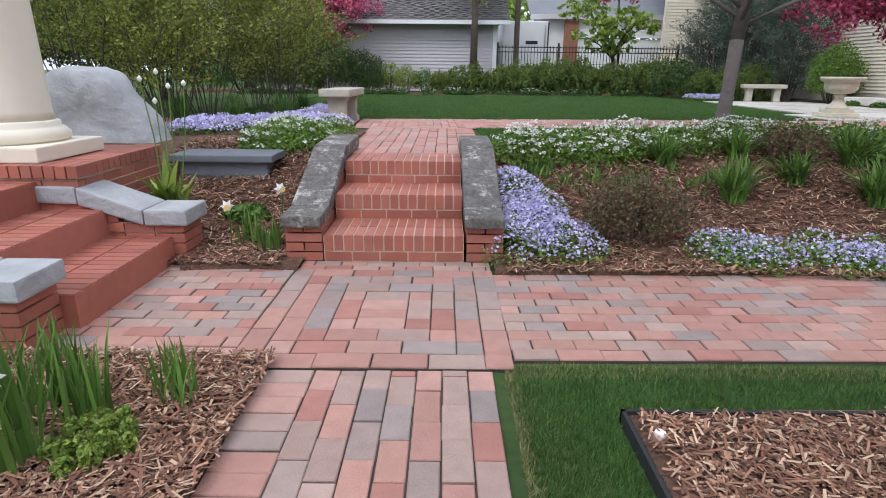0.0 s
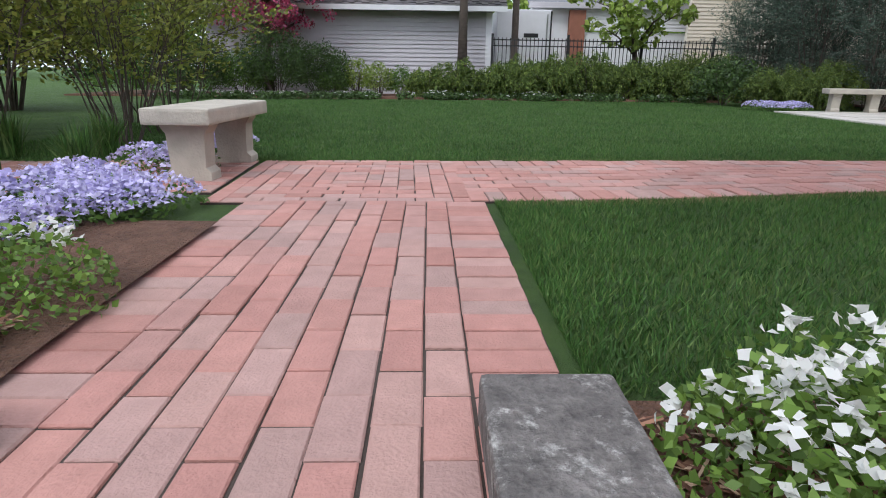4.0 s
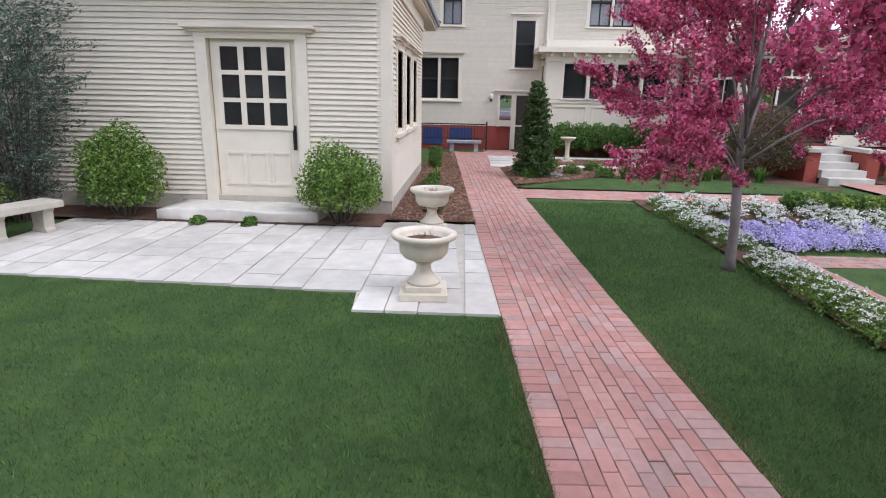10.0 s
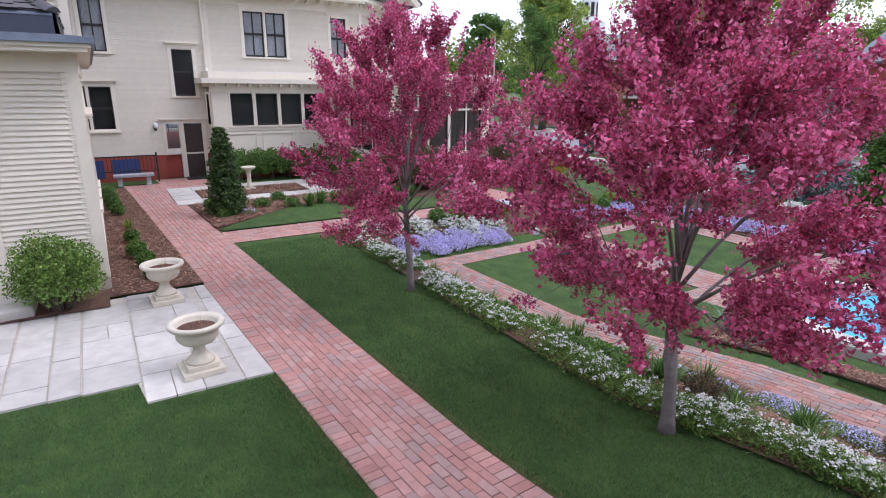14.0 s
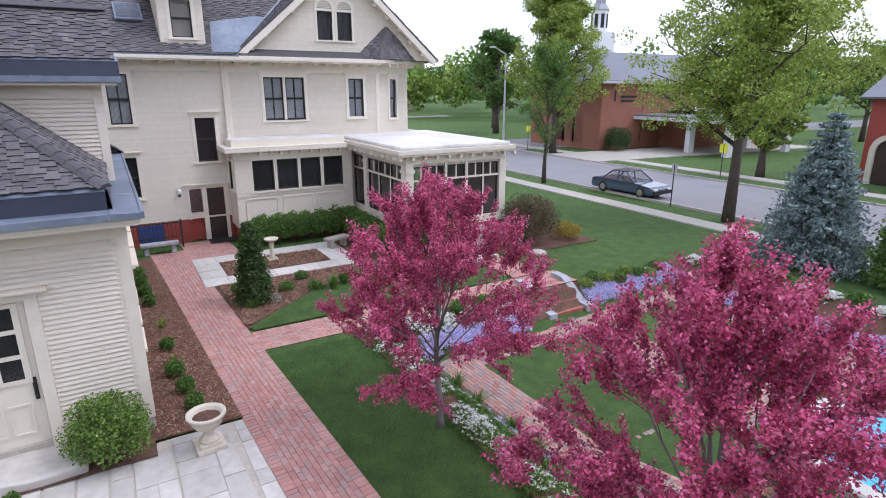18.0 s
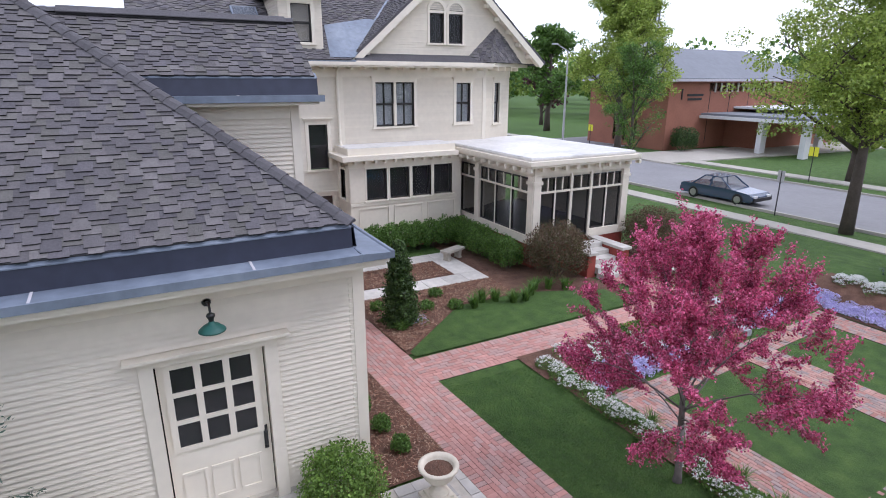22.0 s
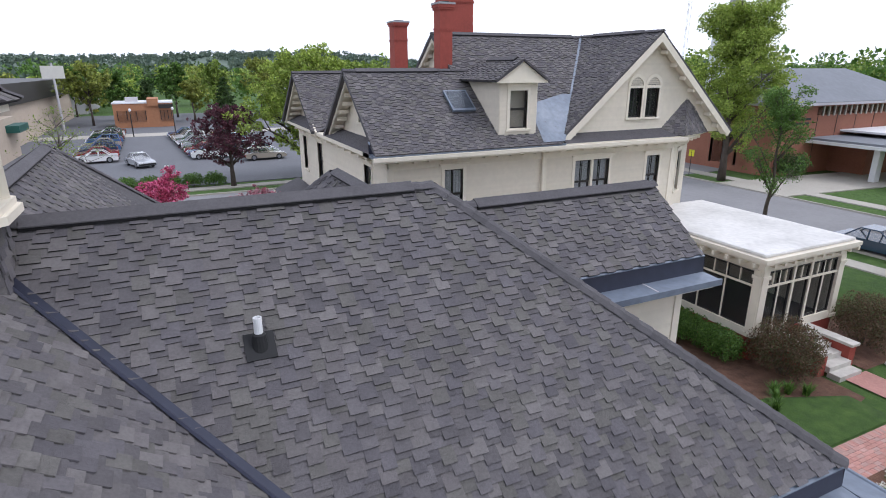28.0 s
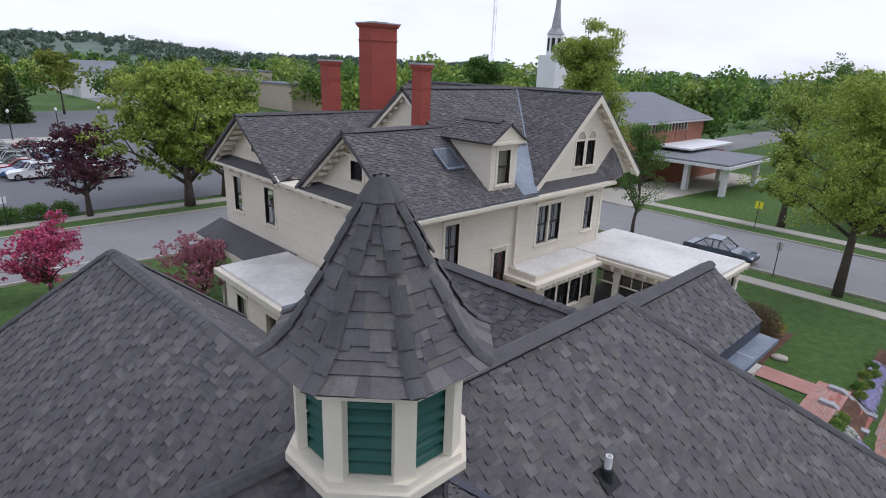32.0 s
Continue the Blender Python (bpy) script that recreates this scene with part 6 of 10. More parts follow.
def brick_run(parent, x0, x1, y0, y1, z0, z1, n, along="x", mat=None, gap=0.010, name="brick"):
    """A course of n bricks side by side."""
    for i in range(n):
        a, b = i / n, (i + 1) / n
        d = BR.uniform(-0.002, 0.002)
        bm = BM()
        if along == "x":
            box(bm, x0 + (x1 - x0) * a + gap / 2, x0 + (x1 - x0) * b - gap / 2, y0 + d, y1 - gap, z0 + gap / 2, z1)
        else:
            box(bm, x0 + d, x1 - gap, y0 + (y1 - y0) * a + gap / 2, y0 + (y1 - y0) * b - gap / 2, z0 + gap / 2, z1)
        part(name, bm, mat or M["stepbrick"], parent)


st = thing("garden_steps", "three red brick garden steps with pale mortar joints", "steps", kind="structure")
SX0, SX1 = -0.473, 0.441
for i, (yf, yb, zt) in enumerate(((-0.93, -0.46, -0.345), (-0.47, 0.0, -0.172), (-0.01, 0.46, 0.0))):
    bm = BM()
    box(bm, SX0, SX1, yf + 0.006, yb + 0.05, LOW - 0.05, zt - 0.004)
    core = part("mortar_bed", bm, M["mortar"], st, "pale mortar")
    brick_run(core, SX0, SX1, yf, yf + 0.225, zt - 0.105, zt + 0.002, 14)
    brick_run(core, SX0, SX1, yf + 0.232, yb + 0.01, zt - 0.02, zt + 0.002, 14)
    brick_run(core, SX0 - 0.0, SX1, yf + 0.0, yf + 0.02, zt - 0.175, zt - 0.112, 5)
for s, (xa, xb) in (("l", (-0.735, -0.475)), ("r", (0.443, 0.703))):
    cw = part("cheek_wall", box(BM(), xa + 0.02, xb - 0.02, -0.90, 0.75, LOW - 0.1, LOW + 0.08), M["mortar"], st, "red brick cheek wall")
    for c in range(4):
        z0 = LOW + c * 0.064
        half = 0.06 if c % 2 else 0.0
        brick_run(cw, xa + 0.012, xb - 0.002, -0.93, -0.72, z0, z0 + 0.058, 2 if c % 2 else 1, "x")
        brick_run(cw, xa + 0.012, xb - 0.002, -0.72, 0.75, z0, z0 + 0.058, 7, "y")
    for c in range(4, 9):
        z0 = LOW + c * 0.064
        ys = -0.75 + (c - 3.6) * 0.17
        brick_run(cw, xa + 0.012, xb - 0.002, ys, 0.75, z0, z0 + 0.058, max(1, int((0.75 - ys) / 0.22)), "y")
    for prof in ([(-0.975, -0.21), (-0.70, -0.20), (-0.70, -0.29), (-0.975, -0.285)], [(-0.695, -0.20), (0.10, 0.105), (0.10, 0.0), (-0.695, -0.29)], [(0.105, 0.108), (0.78, 0.125), (0.78, 0.02), (0.105, 0.005)]):
        bm = BM()
        a = [bm.verts.new((xa, y, z)) for y, z in prof]
        b = [bm.verts.new((xb, y, z)) for y, z in prof]
        bm.faces.new(a)
        bm.faces.new(list(reversed(b)))
        for k in range(4):
            bm.faces.new((a[k], a[(k + 1) % 4], b[(k + 1) % 4], b[k]))
        bevelled(bm, 0.014)
        part("cap_stone", bm, M["darkstone"], st, "lichen-spotted dark sandstone coping")

# ---------------------------------------------------------------- porch stair, column, boulder
ls = thing("porch_stair", "red brick stair with grey limestone coping", "steps", kind="structure")
for i, (x0, x1, zt) in enumerate(((-1.95, -1.42, -0.345), (-2.35, -1.82, -0.172), (-3.6, -2.22, 0.0))):
    bm = BM()
    box(bm, x0, x1 - 0.006, -1.98, -0.98, LOW - 0.05, zt - 0.004)
    core = part("mortar_bed", bm, M["stepbrick"], ls)
    brick_run(core, x1 - 0.22, x1, -1.98, -0.98, zt - 0.105, zt + 0.002, 14, "y")
    brick_run(core, x1 - 0.44, x1 - 0.225, -1.98, -0.98, zt - 0.02, zt + 0.002, 14, "y")
    brick_run(core, x1 - 0.02, x1, -1.98, -0.98, zt - 0.175, zt - 0.112, 5, "y")
for y0, y1, sx in ((-0.98, -0.72, 0.0), (-2.24, -1.98, -0.15)):
    cw = part("cheek_wall", box(BM(), -2.4, -1.37 + sx, y0 + 0.01, y1 - 0.01, LOW - 0.1, -0.26), M["mortar"], ls, "red brick cheek wall")
    for c in range(4):
        z0 = LOW + c * 0.066
        brick_run(cw, -2.3, -1.34 + sx, y0 - 0.004, y1 + 0.004, z0, z0 + 0.06, 5, "x")
    for c in range(4, 6):
        z0 = LOW + c * 0.066
        brick_run(cw, -2.5, -1.75 + sx, y0 - 0.004, y1 + 0.004, z0, z0 + 0.06, 4, "x")
    for prof in ([(-1.31, -0.17), (-1.58, -0.17), (-1.58, -0.27), (-1.31, -0.27)], [(-1.585, -0.17), (-1.98, -0.03), (-1.98, -0.14), (-1.585, -0.27)], [(-1.985, -0.028), (-2.25, -0.025), (-2.25, -0.13), (-1.985, -0.138)]):
        bm = BM()
        a = [bm.verts.new((x + sx, y0 - 0.03, z)) for x, z in prof]
        b = [bm.verts.new((x + sx, y1 + 0.03, z)) for x, z in prof]
        bm.faces.new(a)
        bm.faces.new(list(reversed(b)))
        for k in range(4):
            bm.faces.new((a[k], a[(k + 1) % 4], b[(k + 1) % 4], b[k]))
        bevelled(bm, 0.014)
        part("cap_stone", bm, M["greystone"], ls, "grey limestone coping stone")
pl = part("platform", box(BM(), -3.8, -1.98, -0.97, 0.1, LOW - 0.1, 0.02), M["mortar"], ls, "red brick platform")
for c in range(8):
    z0 = -0.50 + c * 0.064
    brick_run(pl, -3.8, -1.965, -0.985, -0.90, z0, z0 + 0.058, 8)
    brick_run(pl, -2.05, -1.965, -0.90, 0.1, z0, z0 + 0.058, 5, "y")
brick_run(pl, -3.8, -1.95, -1.0, -0.78, 0.02, 0.10, 26)
brick_run(pl, -2.17, -1.95, -0.78, 0.12, 0.02, 0.10, 13, "y")
part("platform_floor", box(BM(), -3.8, -2.17, -0.78, 0.12, 0.02, 0.095), M["stepbrick"], ls)
col = thing("porch_column", "thick cream painted porch column on a square plinth", "column", (-2.66, -0.55, 0.10))
part("plinth", bevelled(box(BM(), -0.42, 0.42, -0.36, 0.36, 0.0, 0.10), 0.012), M["trim"], col)
part("base_ring", lathe(BM(), [(0.34, 0.10), (0.36, 0.12), (0.36, 0.16), (0.33, 0.19), (0.31, 0.20), (0.31, 0.23), (0.29, 0.24)], 32), M["trim"], col, smooth=True)
part("shaft", lathe(BM(), [(0.285, 0.24), (0.272, 0.30), (0.262, 0.9), (0.245, 1.8), (0.225, 2.6)], 32), M["trim"], col, smooth=True)
part("capital", lathe(BM(), [(0.225, 2.6), (0.25, 2.63), (0.25, 2.68), (0.32, 2.76), (0.32, 2.82)], 32), M["trim"], col)
bm = BM()
outline = [(-0.95, -0.45), (-0.92, 0.05), (-0.62, 0.42), (-0.15, 0.60), (0.24, 0.63), (0.42, 0.52), (0.66, 0.18), (0.80, -0.12), (0.86, -0.45)]
rows = []
for yy, k in ((-0.16, 0.96), (-0.05, 1.0), (0.10, 1.0), (0.24, 0.86)):
    rows.append([bm.verts.new((x * k, yy - 0.10 * z, z * k)) for x, z in outline])
for a, b in zip(rows, rows[1:]):
    for i in range(len(outline)):
        j = (i + 1) % len(outline)
        bm.faces.new((a[i], a[j], b[j], b[i]))
for r in (rows[0], list(reversed(rows[-1]))):
    c = bm.verts.new(sum((v.co for v in r), Vector()) / len(r) + Vector((0, -0.05 if r is rows[0] else 0.05, 0)))
    for i in range(len(r)):
        bm.faces.new((r[i], r[(i + 1) % len(r)], c))
bmesh.ops.recalc_face_normals(bm, faces=bm.faces)
bmesh.ops.subdivide_edges(bm, edges=bm.edges[:], cuts=5, use_grid_fill=True, smooth=0.35)
for v in bm.verts:
    v.co += v.co.normalized() * (0.05 * noise.noise(v.co * 3.1) + 0.02 * noise.noise(v.co * 8))
rk = tagged(part("boulder", bm, M["greystone"], smooth=True), "large upright grey boulder slab in the bed", "rock")
rk.matrix_basis = pose(-3.15, 1.15, 0.06, 0, 0, -8)
sb = thing("slate_bench", "low slate slab bench on a dark stone block", "bench", (-1.50, 0.30, -0.3))
bm = bevelled(box(BM(), -0.42, 0.42, -0.20, 0.20, 0.26, 0.32), 0.012)
part("slab", bm, M["slate"], sb, "pale-edged slate slab")
part("block", bevelled(box(BM(), -0.36, 0.36, -0.15, 0.15, -0.15, 0.26), 0.01), M["slate"], sb)


def stone_bench(label, x, y, z, rz, l=1.1, w=0.40, h=0.45, mat="stone"):
    b = thing("stone_bench", label, "bench", (x, y, z), rz)
    part("seat", bevelled(box(BM(), -l / 2, l / 2, -w / 2, w / 2, h - 0.10, h), 0.018), M[mat], b)
    for s in (-1, 1):
        bm = BM()
        prof = [(0.14, 0.0), (0.14, 0.05), (0.11, 0.08), (0.12, h - 0.16), (0.15, h - 0.12), (0.15, h - 0.10)]
        lo = None
        for k, (hw, zz) in enumerate(prof):
            ring = [bm.verts.new((s * (l / 2 - 0.19) + sx * 0.075, sy * hw, zz)) for sx, sy in ((-1, -1), (1, -1), (1, 1), (-1, 1))]
            if lo:
                for i in range(4):
                    bm.faces.new((lo[i], lo[(i + 1) % 4], ring[(i + 1) % 4], ring[i]))
            else:
                bm.faces.new(list(reversed(ring)))
            lo = ring
        bm.faces.new(lo)
        part("leg", bm, M[mat], b)
    return b


stone_bench("weathered limestone bench beside the brick walk", -1.14, 3.82, 0, 88, 1.12, 0.42)
stone_bench("weathered limestone bench at the edge of the patio", 8.72, 11.06, 0, -17, 1.04, 0.42)
stone_bench("small stone bench beside the house patio", 20.7, -0.85, 0, -70, 1.0, 0.38, 0.42)
stone_bench("grey stone bench against the basement wall", 23.1, 5.15, 0, 90, 1.3, 0.38, 0.42, "greystone")

# ---------------------------------------------------------------- flagstone patio and urns
pt = tagged(new("patio"), "pale limestone flagstone patio with irregular joints", "patio", kind="structure")
FR = random.Random(31)


def patio_left(y):
    return 6.45 if y < 6.05 else 6.98 + (y - 6.1) * 0.05


bm = BM()
prism(bm, [(6.47, 4.63), (10.35, 4.84), (10.35, 6.25), (9.98, 6.9), (9.98, 11.0), (7.24, 11.05), (7.0, 6.1), (6.53, 6.05)], -0.1, -0.006)
part("sand_bed", bm, M["stone"], pt)
y = 4.64
FLAGS = 0
while y < 11.1:
    h = FR.choice((0.33, 0.45, 0.62))
    if abs(y + h - 6.05) < 0.2:
        h = 6.05 - y
    x = patio_left(y + h / 2) + (0 if y < 6 else (y - 4.7) * 0.0)
    end = 10.34 if y + h < 6.3 else 9.97
    while x < end - 0.1:
        w = FR.choice((0.4, 0.55, 0.7, 0.9))
        b = min(x + w, end)
        if end - b < 0.2:
            b = end
        g = 0.007
        rows = [(y, y + h)] if FR.random() > 0.25 or h < 0.5 else [(y, y + h * 0.5), (y + h * 0.5, y + h)]
        for ya, yb in rows:
            dy0, dy1 = 0.0547 * (x - 6.4) * (1 if y < 5.0 else 0.2), 0.0547 * (b - 6.4) * (1 if y < 5.0 else 0.2)
            bm = BM()
            lo = [(x + g, ya + g + (dy0 if ya == y else dy0 * 0.2)), (b - g, ya + g + (dy1 if ya == y else dy1 * 0.2)), (b - g, yb - g + dy1 * 0.2), (x + g, yb - g + dy0 * 0.2)]
            if lo[3][1] - lo[0][1] > 0.05 and lo[2][1] - lo[1][1] > 0.05:
                prism(bm, lo, -0.05, FR.uniform(0.004, 0.012))
                part("flagstone", bm, M["flag_one"], pt)
            else:
                bm.free()
        x = b
    y += h


def urn(label, x, y, rz=0):
    u = thing("garden_urn", label, "urn", (x, y, 0.01), rz, group="urns on the patio")
    part("plinth", bevelled(box(BM(), -0.24, 0.24, -0.24, 0.24, 0.0, 0.07), 0.008), M["caststone"], u)
    part("pedestal", bevelled(box(BM(), -0.18, 0.18, -0.18, 0.18, 0.07, 0.13), 0.008), M["caststone"], u)
    part("foot", lathe(BM(), [(0.17, 0.13), (0.16, 0.16), (0.10, 0.22), (0.075, 0.28), (0.07, 0.33), (0.10, 0.345), (0.08, 0.37)], 28), M["caststone"], u, smooth=True)
    part("bowl", lathe(BM(), [(0.08, 0.37), (0.20, 0.40), (0.245, 0.46), (0.25, 0.53), (0.25, 0.56), (0.32, 0.60), (0.33, 0.625), (0.325, 0.65), (0.27, 0.65), (0.235, 0.615), (0.23, 0.56)], 32), M["caststone"], u, "bowl with rolled rim", smooth=True)
    part("soil", lathe(BM(), [(0.232, 0.565), (0.15, 0.59), (0.02, 0.60)], 24), M["mulch"], u, "dry soil with dead stalks")
    bm = BM()
    rn = random.Random(int(x * 10))
    for k in range(16):
        a, r = rn.uniform(0, 6.28), rn.uniform(0, 0.13)
        p = Vector((r * math.cos(a), r * math.sin(a), 0.59))
        tube(bm, [p, p + Vector((rn.uniform(-0.04, 0.04), rn.uniform(-0.04, 0.04), rn.uniform(0.04, 0.09)))], [0.003, 0.001], 4)
    part("dead_stalks", bm, M["chip"], u, "dry brown stalks")
    return u


urn("cream cast-stone urn with empty soil on the patio corner", 6.95, 5.40, 4)
urn("cream cast-stone urn with dark soil near the mulch bed", 9.78, 5.50, 4)

# ---------------------------------------------------------------- beds
def scatter_chips(name, label, region, n, seed, size=0.05, zoff=0.032):
    """Loose bark chips over a bed; region gives a random x, y."""
    rg = random.Random(seed)
    v, f = [], []
    for _ in range(n):
        x, y = region(rg)
        z = ground_z(x, y) + zoff
        a, t = rg.uniform(0, 6.28), rg.uniform(-0.4, 0.4)
        l, w = size * rg.uniform(0.5, 1.6), size * rg.uniform(0.12, 0.3)
        d = Vector((math.cos(a) * math.cos(t), math.sin(a) * math.cos(t), math.sin(t)))
        s = Vector((-math.sin(a), math.cos(a), rg.uniform(-0.4, 0.4)))
        c = Vector((x, y, z + abs(math.sin(t)) * l * 0.5 + rg.uniform(0, 0.015)))
        k = len(v)
        v += [c - d * l / 2 - s * w / 2, c + d * l / 2 - s * w / 3, c + d * l / 2 + s * w / 3, c - d * l / 2 + s * w / 2]
        f.append((k, k + 1, k + 2, k + 3))
    return tagged(raw(name, v, f, M["chip"]), label, "mulch", kind="stuff")


UP = lambda x: 4.27 + 0.0547 * x
patch("bank_bed", "bark mulch bed on the bank above the sunk walk", "flower bed", M["mulch"], lin(0.63, 12.2, 40), lambda x: path_far(x) + (1.08 if x < 5.0 else 1.02), bed_top, 0.02, 16, wob=0.05)
patch("bank_bed_west", "bark mulch bed between the two brick stairs", "flower bed", M["mulch"], lin(-4.5, -0.60, 16), lambda x: -1.12 if x > -1.4 else -0.6, lambda x: 2.3, 0.02, 14, wob=0.04)
patch("near_bed", "bark mulch bed beside the sunk walk", "flower bed", M["mulch"], lin(-4.0, -0.415, 12), lambda x: -6.0, lambda x: -2.25, 0.02, 12, wob=0.05)
patch("corner_bed", "edged bark mulch bed set in the lower lawn", "flower bed", M["mulch"], lin(0.98, 5.4, 24), lambda x: max(-4.0, -5.5 + math.sqrt(max(0.0, 2.62 ** 2 - (x - 3.7) ** 2))), lambda x: max(path_far(x) - 0.42, -2.68), 0.02, 12)
patch("foundation_bed", "bark mulch bed along the carriage house", "flower bed", M["mulch"], lin(10.37, 22.5, 40), lambda x: UP(x) - 0.01, lambda x: 6.3, 0.03, 6)
rect_patch("shrub_bed", "bark mulch under the shrubs by the carriage door", "flower bed", M["mulch"], 9.9, 10.9, 6.3, 16.0, 0.03)
rect_patch("border_bed", "dark mulch under the yew border", "flower bed", M["mulch"], -9, 13.0, 15.0, 18.5, 0.02, step=1.0)
scatter_chips("bark_chips", "loose bark chips on the bank", lambda r: (lambda x: (x, r.uniform(-1.19, bed_top(x) - 0.08)))(r.uniform(0.7, 4.8)), 24000, 1, 0.045)
scatter_chips("bark_chips", "loose bark chips between the stairs", lambda r: (r.uniform(-2.1, -0.72), r.uniform(-1.11, 1.2)), 11000, 2, 0.042)
scatter_chips("bark_chips", "loose bark chips beside the sunk walk", lambda r: (r.uniform(-1.8, -0.405), r.uniform(-3.8, -2.255)), 13000, 3, 0.040)
scatter_chips("bark_chips", "loose bark chips in the edged bed", lambda r: (r.uniform(1.0, 2.4), r.uniform(-3.9, -2.7)), 9000, 4, 0.038)
scatter_chips("bark_chips", "pale bark chips between the walk and the pool lawn", lambda r: (lambda x: (x, r.uniform(-5.5 + math.sqrt(2.62 ** 2 - (x - 3.7) ** 2), path_far(x) - 0.45)))(r.uniform(1.9, 5.2)), 7000, 6, 0.06)
scatter_chips("bark_chips", "loose bark chips along the foundation", lambda r: (lambda x: (x, r.uniform(UP(x) + 0.0, 6.25)))(r.uniform(10.4, 22.3)), 15000, 5, 0.06)
eb = thing("bed_edging", "black plastic lawn edging round the mulch bed", "edging")
part("strip", box(BM(), 0.955, 2.3, -2.68, -2.665, LOW - 0.03, LOW + 0.035), M["rubber"], eb)
part("strip", tube(BM(), [(3.7 + 2.62 * math.cos(a), -5.5 + 2.62 * math.sin(a), ground_z(3.7 + 2.62 * math.cos(a), -5.5 + 2.62 * math.sin(a)) + 0.015) for a in lin(0.3, 2.5, 26)], [0.014] * 27, 5), M["rubber"], eb)
part("strip", box(BM(), 0.955, 0.97, -4.0, -2.665, LOW - 0.03, LOW + 0.035), M["rubber"], eb)
ul = thing("path_uplight", "small white ground light in the mulch", "garden light", (1.04, -2.82, LOW + 0.02))
part("body", lathe(BM(), [(0.022, -0.05), (0.022, 0.02), (0.018, 0.03), (0.006, 0.034)], 14), M["white_metal"], ul)
part("ring", lathe(BM(), [(0.028, 0.0), (0.028, 0.012), (0.023, 0.015)], 14), M["stone"], ul)


def carpet(name, label, category, region, n_leaf, n_flower, leafmat, flowermat, h, seed, leaf=0.022, flower=0.022, clumps=18, base=0.0):
    """Low mat or mound of small leaves with flowers held on top."""
    rg, rr = np.random.default_rng(seed), random.Random(seed)
    root = thing(name, label, category)
    cs = [region(rr) for _ in range(clumps)]
    def pts(n, lo, hi, spread):
        out = np.empty((n, 3))
        for i in range(n):
            c = cs[rr.randrange(clumps)]
            r, a = spread * math.sqrt(rr.random()), rr.uniform(0, 6.283)
            x, y = c[0] + r * math.cos(a), c[1] + r * math.sin(a)
            dome = h * (1 - 0.55 * (r / spread) ** 2)
            out[i] = (x, y, ground_z(x, y) + base + dome * rr.uniform(lo, hi))
        return out
    sp = 0.22 if h < 0.2 else 0.26
    link("foliage", leaf_mesh("foliage", pts(n_leaf, 0.05, 0.95, sp * 1.05), leaf, seed, 0.2), M[leafmat], root)
    heads = pts(n_flower, 0.85, 1.12, sp)
    if flowermat == "white":
        heads = np.repeat(heads[: n_flower // 3], 10, axis=0) + rg.normal(size=(10 * (n_flower // 3), 3)) * np.array([0.7, 0.7, 0.25]) * flower
        flower *= 0.75
    link("blossom", leaf_mesh("blossom", heads, flower, seed + 1, 0.55, long=1.1), M[flowermat], root, "masses of small flowers", kind="stuff")
    return root


def strap_clump(name, label, x, y, n, h, mat, seed, width=0.018, spread=0.5, category="plant"):
    """Tuft of arching strap leaves."""
    rn = random.Random(seed)
    root = thing(name, label, category, (x, y, ground_z(x, y) + 0.01))
    v, f = [], []
    for i in range(n):
        a = rn.uniform(0, 6.28)
        l = h * rn.uniform(0.6, 1.1)
        out = spread * rn.uniform(0.15, 1.0)
        b = Vector((rn.uniform(-1, 1), rn.uniform(-1, 1), 0)) * 0.05 * (1 + h)
        d = Vector((math.cos(a), math.sin(a), 0))
        s = Vector((-d.y, d.x, 0)) * width * rn.uniform(0.6, 1.2)
        k = len(v)
        for j in range(5):
            t = j / 4
            c = b + d * l * out * t ** 1.6 + Vector((0, 0, l * (t - 0.38 * out * t * t)))
            w = (1 - t) ** 0.6 if j else 0.8
            v += [c - s * w, c + s * w]
        f += [(k + 2 * j, k + 2 * j + 1, k + 2 * j + 3, k + 2 * j + 2) for j in range(4)]
    raw("leaves", v, f, M[mat], root)
    return root


def daffodil(x, y, z, h, seed, rz=0):
    rn = random.Random(seed)
    d = thing("daffodil", "white daffodil with pale yellow cup on a green stem", "flower", (x, y, z), rz, group="daffodils")
    part("stem", tube(BM(), [(0, 0, 0), (0.01, 0.01, h * 0.6), (0.02, 0, h)], [0.005, 0.004, 0.003], 6), M["leafdeep"], d)
    bm = BM()
    for k in range(6):
        a = k * math.pi / 3
        c, s = math.cos(a), math.sin(a)
        p = [(0.02, 0, h), (0.005, c * 0.022 - s * 0.014, h + s * 0.022 + c * 0.014), (-0.008, c * 0.045, h + s * 0.045), (0.005, c * 0.022 + s * 0.014, h + s * 0.022 - c * 0.014)]
        bm.faces.new([bm.verts.new((q[1], -q[0], q[2])) for q in p])
    part("petals", bm, M["white"], d)
    cup = part("cup", lathe(BM(), [(0.008, 0.0), (0.013, 0.02), (0.018, 0.028)], 10), M["yellow"], d)
    cup.matrix_basis = pose(0, -0.02, h, 90, 0, 0)
    return d


carpet("candytuft_border", "mounds of white candytuft along the top of the bank", "flowers", lambda r: (lambda x: (x, bed_top(x) - r.uniform(0.20, 0.36)))(r.uniform(0.92, 2.1)), 10500, 560, "lilac", "white", 0.30, 41, 0.019, 0.030, 13)
carpet("candytuft_border", "mounds of white candytuft beside the crabapple stem", "flowers", lambda r: (lambda x: (x, bed_top(x) - r.uniform(0.16, 0.36)))(r.uniform(2.0, 3.6)), 12500, 620, "lilac", "white", 0.29, 38, 0.019, 0.029, 17)
